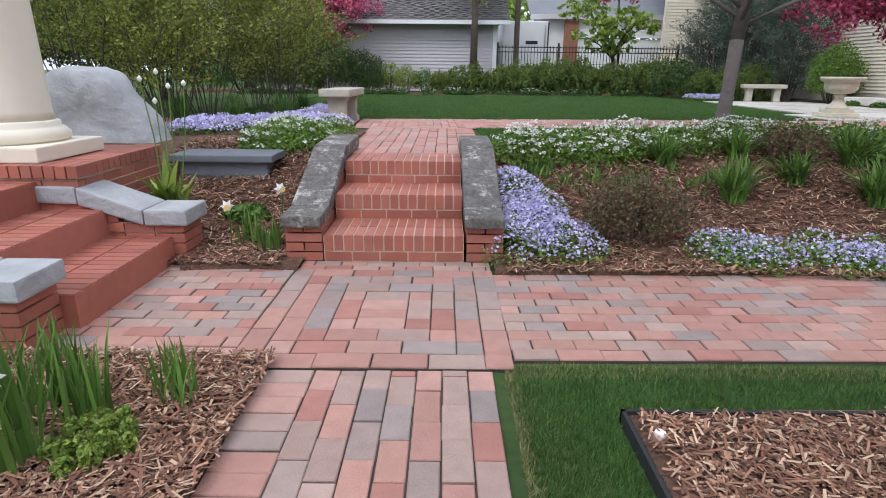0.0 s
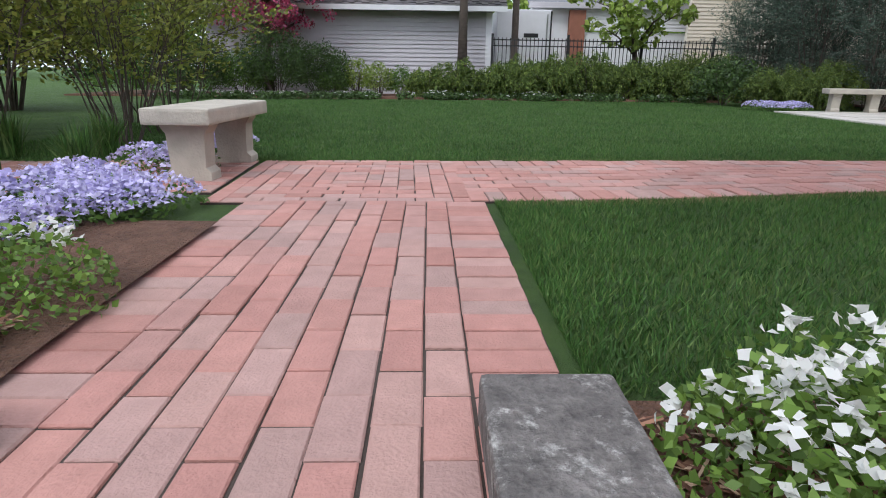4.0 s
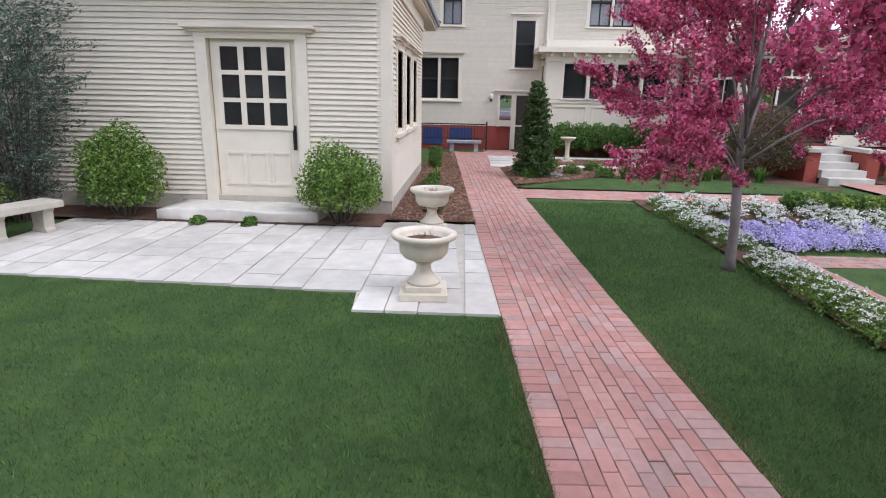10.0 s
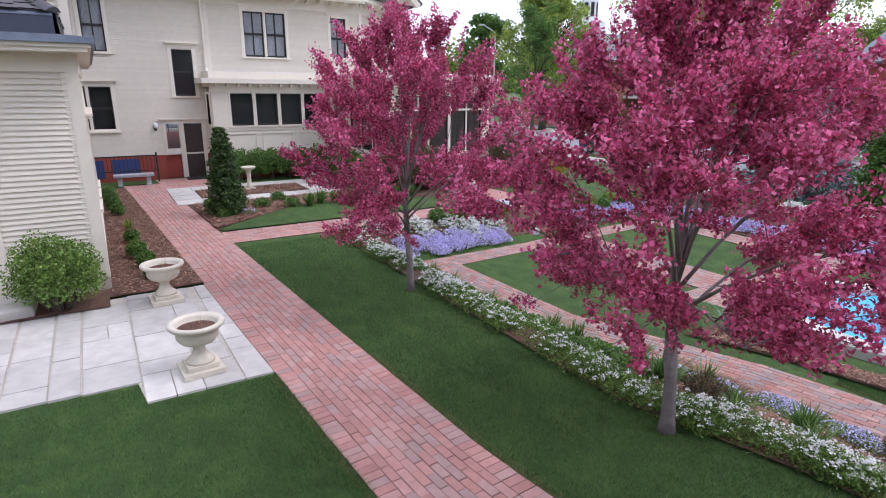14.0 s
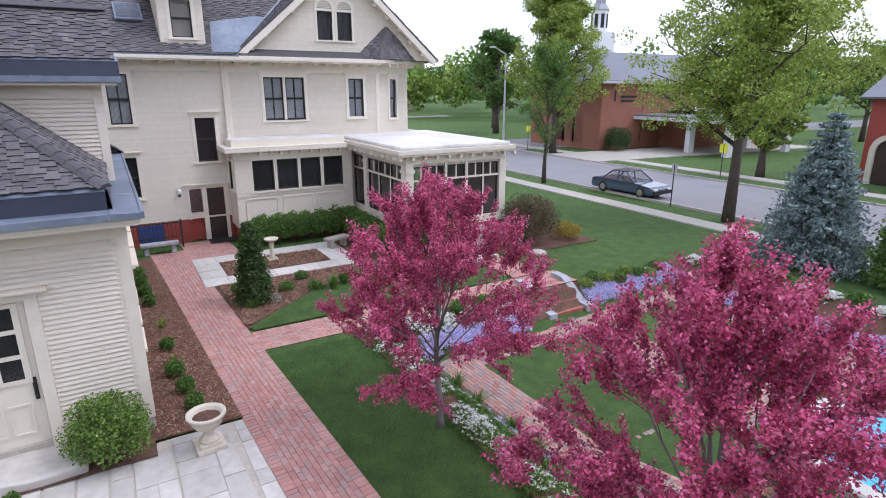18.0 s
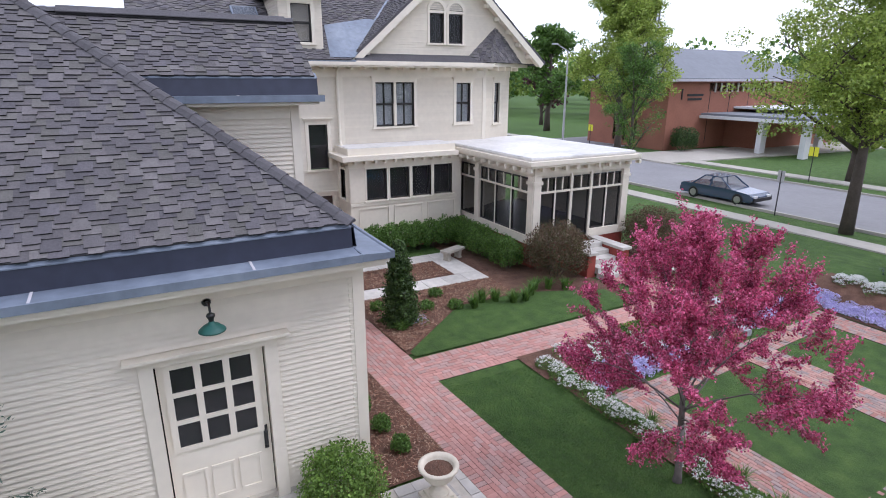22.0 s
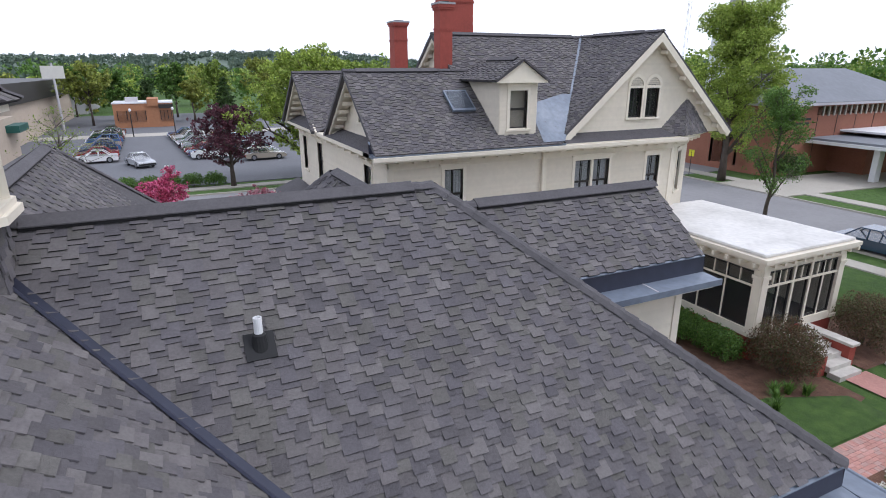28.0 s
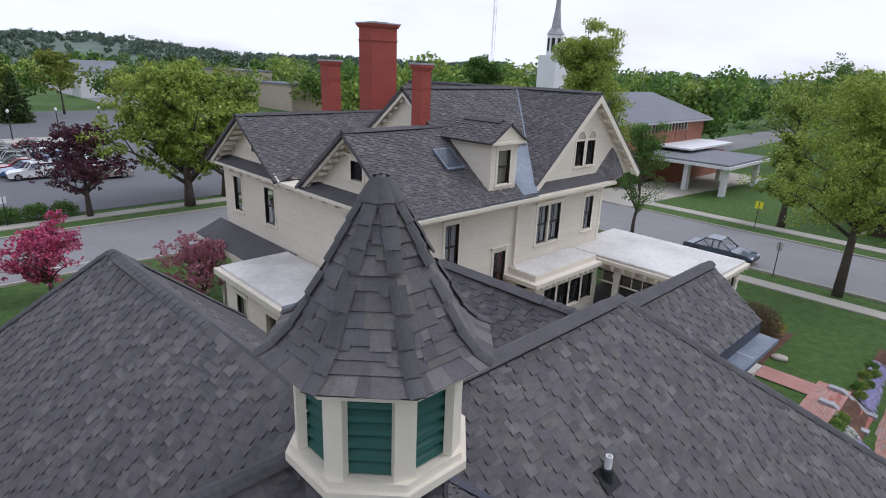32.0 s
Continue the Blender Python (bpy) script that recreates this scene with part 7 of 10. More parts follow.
carpet("candytuft_border", "mounds of white candytuft along the top of the bank", "flowers", lambda r: (lambda x: (x, bed_top(x) - r.uniform(0.16, 0.32)))(r.uniform(3.5, 7.6)), 13000, 900, "lilac", "white", 0.26, 42, 0.023, 0.028, 30)
carpet("candytuft_border", "mounds of white candytuft below the crabapple", "flowers", lambda r: (lambda x: (x, r.uniform(1.04, 1.36)))(r.uniform(7.4, 12.6)), 13000, 2300, "leafdeep", "white", 0.25, 43, 0.024, 0.030, 34)
carpet("candytuft_mound", "white candytuft mound beside the step coping", "flowers", lambda r: (r.uniform(-1.35, -0.84), r.uniform(0.72, 1.62)), 12000, 330, "lilac", "white", 0.27, 44, 0.019, 0.030, 11)
carpet("phlox_patch", "lavender creeping phlox beside the stone bench", "flowers", lambda r: (r.uniform(-2.6, -0.86), r.uniform(1.65, 2.75)), 3800, 8500, "leafdeep", "phlox", 0.17, 45, 0.022, 0.026, 26)
carpet("phlox_patch", "lavender creeping phlox behind the stone bench", "flowers", lambda r: (r.uniform(-1.75, -1.35), r.uniform(2.6, 5.0)), 2200, 4000, "leafdeep", "phlox", 0.17, 46, 0.022, 0.028, 16)
carpet("phlox_patch", "lavender phlox spilling beside the brick cheek wall", "flowers", lambda r: (lambda u: (0.80 + (0.04 + 0.36 * u) * r.random(), -0.04 - 0.86 * u))(r.random() ** 0.7), 10000, 5200, "lilac", "phlox", 0.21, 47, 0.018, 0.022, 16)
carpet("phlox_patch", "lavender phlox along the foot of the bank", "flowers", lambda r: (r.uniform(2.05, 3.4), r.uniform(-0.98, -0.72)), 7500, 2200, "lilac", "phlox", 0.15, 48, 0.020, 0.021, 15)
carpet("phlox_patch", "lavender phlox along the sunk walk", "flowers", lambda r: (lambda x: (x, path_far(x) + 1.28 + r.uniform(-0.05, 0.25)))(r.uniform(3.4, 10.6)), 7500, 4600, "leafdeep", "phlox", 0.16, 49, 0.03, 0.028, 48)
carpet("phlox_patch", "thick band of lavender phlox at the end of the walk", "flowers", lambda r: (lambda y: (12.50 - 0.066 * (y + 9.8) + r.uniform(-0.12, 0.3), y))(r.uniform(-3.2, 0.1)), 3000, 15000, "leafdeep", "phlox", 0.17, 50, 0.03, 0.034, 52)
carpet("perennial_bank", "leafy green perennials with scattered small flowers on the bank", "flowers", lambda r: (lambda x: (x, r.uniform(path_far(x) + 1.55, 0.90)))(r.uniform(4.0, 12.0)), 26000, 300, "leafdeep", "white", 0.26, 40, 0.034, 0.024, 62)
shrub("barberry", "low bronze barberry mound on the mulch bank", (1.60, -0.66, ground_z(1.6, -0.66)), 0.40, 0.34, 0.50, "brownleaf", 7500, 0.014, 51, stems=12, clumps=14)
shrub("barberry", "rusty dry shrub on the bank", (3.35, 0.55, ground_z(3.35, 0.55)), 0.30, 0.28, 0.40, "brownleaf", 1800, 0.02, 52, stems=14)
for k, (x, y, h) in enumerate(((2.55, -0.12, 0.40), (2.2, 0.45, 0.30), (3.75, -0.05, 0.45), (3.9, 0.55, 0.42), (4.6, 0.2, 0.42), (5.6, 0.35, 0.4), (6.4, 0.1, 0.42), (7.3, 0.3, 0.4), (8.2, 0.1, 0.4), (9.2, 0.35, 0.42), (10.2, 0.2, 0.42), (3.2, 0.2, 0.3), (2.9, 0.6, 0.3))):
    strap_clump("daylily", "clump of fresh green daylily leaves in the mulch", x, y, 120, h * 1.1, "leafdeep", 200 + k, 0.014, 1.05)
strap_clump("hosta", "broad pale green lily leaves beside the coping", -1.70, -0.42, 34, 0.50, "leaf", 230, 0.045, 0.7)
for k, (x, y, h) in enumerate(((-1.02, -0.72, 0.30), (-0.86, -0.80, 0.26), (-1.1, -2.62, 0.34), (-0.92, -2.75, 0.36), (-1.3, -2.95, 0.42), (-1.5, -2.6, 0.55), (-1.62, -2.85, 0.6), (-1.42, -3.1, 0.5), (1.75, -3.05, 0.42), (1.62, -3.2, 0.40))):
    strap_clump("iris", "upright clump of narrow blue-green leaves", x, y, 34, h, "leafdeep", 240 + k, 0.010, 0.30)
shrub("ground_cover", "bright green low mound in the mulch", (-0.80, -2.90, LOW), 0.17, 0.17, 0.13, "leaf", 5000, 0.014, 261, stems=3, low=0.02)
shrub("ground_cover", "low scalloped green plant in the mulch", (-1.15, -0.38, ground_z(-1.15, -0.38)), 0.20, 0.16, 0.12, "leafdeep", 700, 0.032, 262, stems=3, low=0.02, flat=0.5)
for k, (x, y, h) in enumerate(((-1.68, -2.55, 0.50), (-1.58, -2.62, 0.42), (-1.64, -2.78, 0.40), (-1.12, -0.82, 0.32), (-0.82, -0.62, 0.36))):
    daffodil(x, y, ground_z(x, y), h, 270 + k, rz=20 * (k - 2))
al = thing("allium_stems", "tall bare allium stems with closed buds", "plant", (-1.75, -0.30, ground_z(-1.75, -0.3)))
for k, (dx, dy, h) in enumerate(((-0.15, 0.1, 0.95), (-0.05, 0.15, 1.0), (0.05, 0.1, 0.9), (0.12, 0.2, 0.92), (-0.02, 0.02, 0.8))):
    part("stem", tube(BM(), [(dx * 0.3, dy * 0.3, 0), (dx * 0.7, dy, h * 0.6), (dx, dy, h)], [0.006, 0.005, 0.004], 5), M["leafdeep"], al)
    part("bud", lathe(BM(), [(0.004, h), (0.016, h + 0.012), (0.018, h + 0.025), (0.004, h + 0.045)], 8, dx, dy), M["white"], al)
for k, (x, y, h, r, n) in enumerate(((-3.4, 4.6, 2.5, 1.0, 5200), (-2.5, 5.2, 2.1, 0.8, 4200), (-4.6, 3.4, 2.7, 1.1, 5200), (-5.6, 6.0, 3.0, 1.4, 5200), (-3.6, 7.5, 2.6, 1.2, 4200), (-2.6, 6.4, 2.2, 0.9, 4000), (-4.4, 5.7, 2.8, 1.1, 4600), (-6.4, 4.0, 2.9, 1.2, 4600), (-3.6, 3.5, 1.6, 0.7, 3000))):
    plumes("forsythia", "open multi-stemmed shrub in fresh spring leaf", (x, y, 0), h * 1.12, r * 1.15, "yellowleaf", 15, 280 + k, sprays=n // 260, per=30, leaf=0.032, length=0.60, rise=0.3, long=1.5, open_base=0.28, twig=True)
for k, (x, y) in enumerate(((-2.6, 3.6), (-3.2, 3.2), (-2.2, 4.4), (-1.9, 3.5), (-2.9, 4.3), (-2.1, 5.4), (-3.6, 4.1), (-4.2, 3.3), (-2.4, 3.0), (-3.7, 2.9))):
    strap_clump("tall_grass", "long unmown grass under the shrubs", x, y, 160, 0.38, "blade", 290 + k, 0.008, 0.6)

# ---------------------------------------------------------------- lawn blades close to the walk
def blades(name, label, region, n, seed, h=0.045, w=0.004, mat="blade"):
    rg = np.random.default_rng(seed)
    rr = random.Random(seed)
    p = np.array([(*q, ground_z(*q) - 0.02) for q in (region(rr) for _ in range(n))])
    a = rg.uniform(0, 6.283, n)
    hh = h * rg.uniform(0.5, 1.25, n)
    lean = rg.normal(size=(n, 2)) * 0.45 * hh[:, None]
    s = np.stack([np.cos(a), np.sin(a), np.zeros(n)], 1) * w
    tip = p + np.concatenate([lean, hh[:, None]], 1)
    v = np.stack([p - s, p + s, tip], 1).reshape(-1, 3)
    me = bpy.data.meshes.new(name)
    me.vertices.add(3 * n)
    me.vertices.foreach_set("co", v.ravel())
    me.loops.add(3 * n)
    me.loops.foreach_set("vertex_index", np.arange(3 * n, dtype=np.int32))
    me.polygons.add(n)
    me.polygons.foreach_set("loop_start", np.arange(0, 3 * n, 3, dtype=np.int32))
    me.update(calc_edges=True)
    ob = link(name, me, M[mat])
    return tagged(ob, label, "grass", kind="stuff")


def lawn_near(r):
    while True:
        x = r.uniform(-3.5, 7.8)
        y = UP(x) - 0.015 + r.random() ** 1.6 * 10.0
        if not (x > patio_left(y) - 0.05):
            return x, y


blades("lawn_grass", "short mown grass blades along the walk", lawn_near, 210000, 61, 0.034, 0.0034)
blades("lawn_grass", "short mown grass between walk and border", lambda r: (lambda x: (x, r.uniform(bed_top(x) + 0.06, WALK_LO(x) - 0.005)))(0.72 + 12.0 * r.random() ** 1.5), 80000, 62, 0.036, 0.0034)
blades("lawn_grass", "short mown grass beside the sunk walk", lambda r: (lambda x, y: (x, y) if (x < 0.94 or y > -2.66) else (0.62 + r.random() * 0.32, r.uniform(-4.2, -2.4)))(r.uniform(0.60, 3.2), r.uniform(-3.4, -2.28)), 60000, 63, 0.026, 0.0022)
blades("worn_grass", "dry yellowed grass along the brick edge", lambda r: (0.575 + 0.26 * r.random() ** 1.7, r.uniform(-4.3, -2.27)) if r.random() < 0.6 else (r.uniform(0.6, 3.2), -2.27 - 0.10 * r.random() ** 1.6), 14000, 64, 0.022, 0.0022, "straw")
blades("worn_grass", "dry yellowed grass beside the walk", lambda r: (lambda x: (x, WALK_LO(x) - 0.005 - 0.10 * r.random() ** 1.8) if r.random() < 0.5 else (x, UP(x) + 0.09 * r.random() ** 1.8))(0.75 + 5.6 * r.random()), 16000, 65, 0.026, 0.0026, "straw")
for k in range(52):
    r_ = random.Random(600 + k)
    x, y = r_.uniform(0.84, 1.9) if k < 40 else r_.uniform(1.9, 3.0), r_.uniform(-0.05, 0.42)
    strap_clump("lily_shoot", "young lily shoots pushing through the mulch", x, y, 11, r_.uniform(0.08, 0.17), "leafdeep", 640 + k, 0.011, 0.6)
for k, (x, y, h) in enumerate(((-0.98, -2.98, 0.52), (-1.06, -3.12, 0.56), (-0.72, -2.56, 0.26), (-0.66, -2.64, 0.24), (-1.12, -2.74, 0.44), (-1.02, -2.62, 0.36))):
    strap_clump("daffodil_leaves", "blue-green clump of daffodil leaves in the mulch", x, y, 20, h, "leafdeep", 700 + k, 0.011, 0.35)
for k, (x, y, h) in enumerate(((-1.02, -2.96, 0.44), (-0.97, -3.03, 0.36), (-1.10, -3.02, 0.52))):
    daffodil(x, y, LOW, h, 720 + k, rz=15 * (k - 1))

# ---------------------------------------------------------------- trees and shrubs near the walk
def crabapple(label, base, h, r, trunk, n, seed, fork):
    """Spreading limbs from a low fork, side branches out to an oval crown, and blossom clustered along short upright shoots."""
    rnd, rg = random.Random(seed), np.random.default_rng(seed)
    root = thing("crabapple", label, "tree", base, group="crabapples on the lawn")
    bm = BM()
    f0 = Vector((0.05, 0.03, fork))
    tube(bm, [(0, 0, -0.05), (0.0, 0.0, 0.12), (0.025, 0.0, fork * 0.55), tuple(f0)], [trunk * 1.55, trunk * 1.1, trunk * 0.95, trunk * 1.0], 12)
    zc, hz = fork + 0.43 * (h - fork), 0.57 * (h - fork)
    cen = Vector((0.04, 0.02, zc))

    def skin(az, el):
        k = r * (1 + 0.13 * noise.noise(Vector((math.cos(az) * 1.4 + seed, math.sin(az) * 1.4, el * 1.5))))
        taper = 1.0 if el < 0 else 1 - 0.25 * math.sin(el)
        return cen + Vector((k * taper * math.cos(az) * math.cos(el), k * taper * math.sin(az) * math.cos(el), hz * math.sin(el)))

    top = f0 + Vector((0.05, -0.03, 0.62 * (h - fork)))
    tube(bm, [f0, f0.lerp(top, 0.3) + Vector((0.03, 0.02, 0)), f0.lerp(top, 0.65) - Vector((0.03, 0.0, 0)), top], [trunk * 0.98, trunk * 0.7, trunk * 0.42, trunk * 0.15], 10)
    shoots = []
    limbs_n = 15
    for i in range(limbs_n):
        az = i * 2.399 + rnd.uniform(-0.25, 0.25)
        el = -0.55 + 2.0 * (i + 0.5) / limbs_n
        tgt = skin(az, el)
        s = f0.lerp(top, 0.02 + 0.40 * (i / limbs_n) + rnd.uniform(0.0, 0.05))
        e = s.lerp(tgt, 0.9)
        m = s.lerp(e, 0.45) + Vector((rnd.uniform(-0.08, 0.08), rnd.uniform(-0.08, 0.08), 0.09 * (e - s).length * (1 if el < 0.4 else 0.2)))
        rr = trunk * (0.34 if i < 11 else 0.46)
        tube(bm, [s, s.lerp(m, 0.5) + Vector((0, 0, 0.03)), m, e], [rr, rr * 0.8, rr * 0.55, rr * 0.12], 7)
        for k in range(9):
            t = rnd.uniform(0.22, 1.0)
            p = s.lerp(m, t / 0.45) if t < 0.45 else m.lerp(e, (t - 0.45) / 0.55)
            q = p.lerp(skin(az + rnd.uniform(-0.75, 0.75), max(-0.75, min(1.5, el + rnd.uniform(-0.5, 0.5)))), rnd.uniform(0.45, 1.0))
            mm = p.lerp(q, 0.5) + Vector((0, 0, 0.05 * (q - p).length))
            tube(bm, [p, mm, q], [rr * 0.32, rr * 0.2, 0.004], 5)
            for j in range(7):
                u = rnd.uniform(0.15, 1.0)
                b = p.lerp(mm, u * 2) if u < 0.5 else mm.lerp(q, u * 2 - 1)
                d = (b - cen).normalized() * 0.75 + Vector((0, 0, 0.55)) + Vector((rnd.uniform(-1, 1), rnd.uniform(-1, 1), rnd.uniform(-0.8, 0.6))) * 0.65
                c = b + d.normalized() * rnd.uniform(0.16, 0.46)
                tube(bm, [b, c], [0.005, 0.002], 4)
                shoots.append((b, c))
    part("trunk", bm, M["barkgrey"], root, "smooth grey trunk with wide limbs", smooth=True)
    pts = []
    per = n // len(shoots)
    for b, c in shoots:
        knots = max(2, int((c - b).length / 0.055))
        t = (rg.integers(0, knots + 1, per) / knots + rg.normal(size=per) * 0.03)[:, None]
        v = np.array(b)[None] * (1 - t) + np.array(c)[None] * t
        pts.append(v + rg.normal(size=v.shape) * 0.034)
    link("crown", leaf_mesh("crown", np.concatenate(pts), 0.030, seed, long=1.4), M["magenta"], root, "magenta blossom and bronze young leaves")
    return root


crabapple("young crabapple in full magenta bloom in the flower border", (8.28, 1.74, 0), 4.5, 2.1, 0.056, 105000, 11, 1.0)
crabapple("larger crabapple in full magenta bloom in the flower border", (3.14, 1.47, 0), 4.5, 2.08, 0.066, 122000, 12, 1.0)
conifer("cypress", "narrow dark green cypress at the bend of the walk", (16.25, 3.28, 0), 2.5, 0.44, "leafdark", 20000, 0.04, 21, tiers=18, power=0.62, droop=-0.1)
conifer("blue_spruce", "broad blue spruce on the lawn by the street", (10.25, -14.6, -0.1), 5.6, 1.75, "bluegreen", 34000, 0.075, 22, tiers=18, power=0.95)
conifer("arborvitae", "dark rounded arborvitae at the lawn edge", (7.35, -14.6, -0.1), 3.4, 1.1, "leafdeep", 16000, 0.07, 23, tiers=12, power=0.5, droop=-0.1)
for k, (x, y, h, r) in enumerate(((9.75, 11.85, 4.0, 0.9), (9.55, 13.5, 4.3, 1.0), (9.9, 15.1, 4.6, 1.1), (8.9, 14.9, 3.0, 0.9))):
    plumes("juniper", "loose blue-green juniper against the carriage house", (x, y, 0), h, r * 1.05, "juniper", 26, 30 + k, sprays=16, per=62, leaf=0.019, length=0.62, rise=0.18, category="conifer", open_base=0.10, twig=True)
shrub("lilac_bush", "rounded spring green bush beside the carriage door", (10.15, 6.95, 0), 0.74, 0.70, 1.32, "lilac", 8500, 0.032, 71, stems=22, low=0.34, clumps=22)
shrub("lilac_bush", "rounded bright green bush against the clapboards", (10.15, 10.45, 0), 0.66, 0.66, 1.52, "lilac", 9500, 0.032, 72, stems=14, low=0.2, clumps=22)
gm = thing("utility_meters", "grey metal pipes and meter cans at the foot of the wall", "meter", (10.72, 11.15, 0.03))
for k, dy in enumerate((-0.16, 0.0, 0.14, 0.30)):
    part("riser", tube(BM(), [(0, dy, -0.03), (0, dy, 0.25), (0, dy, 0.50 + 0.06 * (k % 2))], [0.022] * 3, 8), M["steelgrey"], gm)
    if k % 2:
        part("can", bevelled(box(BM(), -0.07, 0.05, dy - 0.065, dy + 0.065, 0.26, 0.52), 0.02), M["steelgrey"], gm)
shrub("ground_cover", "small green tuft at the doorstep", (9.8, 8.3, 0), 0.22, 0.12, 0.14, "leafdeep", 500, 0.03, 73, stems=2, low=0.02)
shrub("ground_cover", "small green tuft at the doorstep", (9.8, 9.1, 0), 0.18, 0.12, 0.14, "leafdeep", 450, 0.03, 74, stems=2, low=0.02)
for k, (x, y, r) in enumerate(((11.15, 5.55, 0.20), (11.9, 5.62, 0.20), (12.7, 5.72, 0.22), (14.2, 5.75, 0.18), (17.5, 5.9, 0.2), (18.4, 5.95, 0.22), (19.4, 6.0, 0.22), (20.3, 6.05, 0.25))):
    shrub("boxwood", "small clipped boxwood ball in the mulch strip", (x, y, 0.02), r, r, r * 1.8, "leafdeep", 1500, 0.028, 80 + k, stems=4, low=0.05, clumps=10, group="boxwoods")
strap_clump("daylily", "pale green tuft in the mulch strip", 15.6, 5.75, 50, 0.35, "leaf", 95, 0.014, 0.6)
strap_clump("daylily", "pale green tuft in the mulch strip", 13.4, 5.7, 40, 0.28, "leaf", 96, 0.014, 0.6)
carpet("phlox_patch", "lavender phlox at the foot of the stone bench", "flowers", lambda r: (r.uniform(6.9, 8.1), r.uniform(11.3, 11.9)), 1200, 2200, "leafdeep", "phlox", 0.17, 97, 0.03, 0.034, 12)
carpet("candytuft_border", "grey-green edging plants along the back of the lawn", "flowers", lambda r: (lambda x: (x, 15.0 + r.uniform(-0.2, 0.3) - 0.02 * (x - 2) ** 2))(r.uniform(-6, 7.6)), 9000, 500, "leafdark", "white", 0.20, 98, 0.05, 0.03, 60)
for k in range(13):
    x = 2.5 + (k % 7) * 1.08 + (0.5 if k > 6 else 0)
    y = (15.7 if k < 7 else 16.25) - 0.012 * (x - 3) ** 2
    plumes("yew", "loose weeping golden-green evergreen in the border before the fence", (x, y, 0), 1.0 + 0.3 * ((k * 7) % 3) / 2, 0.75, "yew", 26, 110 + k, sprays=8, per=40, leaf=0.026, length=0.42, droop=1.1, rise=0.35, group="evergreens before the fence")
for k, x in enumerate((0.35, 1.1, 1.75)):
    plumes("yew", "weeping green evergreen round the tree stems", (x, 15.9 - 0.1 * k, 0), (0.8, 1.05, 0.85)[k], 0.65, "yew", 22, 125 + k, sprays=7, per=36, leaf=0.026, length=0.38, droop=1.1, rise=0.35, group="evergreens before the fence")
for k in range(6):
    x = -8.0 + k * 1.05
    shrub("border_shrub", "dark mixed shrub at the back of the lawn", (x, 15.9 + 0.5 * (k % 2), 0), 1.1, 0.9, 1.25 + 0.3 * ((k * 2) % 3), "leafdark" if k % 3 else "leafdeep", 9000, 0.034, 130 + k, stems=8, low=0.1, clumps=20)
for k in range(6):
    shrub("border_shrub", "tall dark shrub closing the garden behind the thicket", (-6.6 - 1.1 * k, 9.6 - 0.9 * k + 0.6 * (k % 2), 0), 1.5, 1.3, 3.1 + 0.4 * (k % 3), "leafdark", 9000, 0.06, 160 + k, stems=10, low=0.1, clumps=24)
for k in range(5):
    x = -2.3 + k * 0.62
    shrub("border_shrub", "light airy green shrub before the garage wall", (x, 16.2 + 0.25 * (k % 2), 0), 0.5, 0.45, 0.75 + 0.3 * ((k * 3) % 4) / 3, "leaf" if k % 3 else "leafdeep", 2600, 0.03, 145 + k, stems=12, low=0.1, clumps=18)
plumes("yew", "golden weeping evergreen beside the stone bench", (9.0, 12.15, 0), 1.05, 0.55, "yew", 26, 141, sprays=10, per=90, leaf=0.015, length=0.36, droop=1.1, rise=0.4)
plumes("yew", "golden weeping evergreen beside the stone bench", (8.25, 12.75, 0), 0.9, 0.8, "yew", 32, 143, sprays=10, per=90, leaf=0.015, length=0.36, droop=1.1, rise=0.4)
shrub("yew", "dark shrub behind the stone bench", (7.4, 13.6, 0), 0.8, 0.8, 1.2, "leafdark", 3000, 0.05, 142)
broadleaf("redbud_tree", "crabapple in deep pink bloom behind the lawn", (-4.2, 16.7, 0), 3.4, 2.5, 0.12, "magenta", n=20000, leaf=0.06, seed=151, rise=0.25, fork=0.42, limbs_n=20)
broadleaf("shade_tree", "slender tree with several grey stems against the garage", (1.3, 16.8, 0), 6.5, 1.7, 0.13, "leaf", n=9000, leaf=0.06, seed=152, fork=0.4, limbs_n=12)
broadleaf("shade_tree", "young tree with large bright leaves beside the fence", (6.3, 16.9, 0), 4.4, 1.5, 0.09, "leaf", n=3200, leaf=0.12, seed=153, fork=0.25, limbs_n=12)
broadleaf("shade_tree", "tall tree at the back boundary", (-7.5, 19.0, 0), 7.0, 2.8, 0.18, "leafdeep", n=9000, leaf=0.1, seed=154)

# ---------------------------------------------------------------- boundary fence, garages
fn_ = thing("iron_fence", "black iron picket fence along the back boundary", "fence")
FA, FB = Vector((2.15, 16.7, 0)), Vector((10.9, 17.3, 0))
fl_ = (FB - FA).length
fm = Matrix.Translation(FA) @ Matrix.Rotation(math.atan2(FB.y - FA.y, FB.x - FA.x), 4, "Z")
pk = box(BM(), -0.009, 0.009, -0.009, 0.009, 0.08, 1.62)
pk_me = bpy.data.meshes.new("picket")
pk.to_mesh(pk_me)
pk.free()
pk_me.materials.append(M["irongrey"])
for i in range(int(fl_ / 0.115)):
    o = new("picket", pk_me)
    o.parent = fn_
    o.matrix_basis = fm @ Matrix.Translation((0.06 + i * 0.115, 0, 0))
for i in range(5):
    part("post", box(BM(), i * fl_ / 4 - 0.03, i * fl_ / 4 + 0.03, -0.03, 0.03, -0.05, 1.72, fm), M["irongrey"], fn_)
for z in (0.15, 1.40, 1.56):
    part("rail", box(BM(), 0, fl_, -0.015, 0.015, z - 0.015, z + 0.015, fm), M["irongrey"], fn_)
up_ = thing("utility_pole", "dark utility post behind the fence", "pole", (2.95, 17.9, 0))
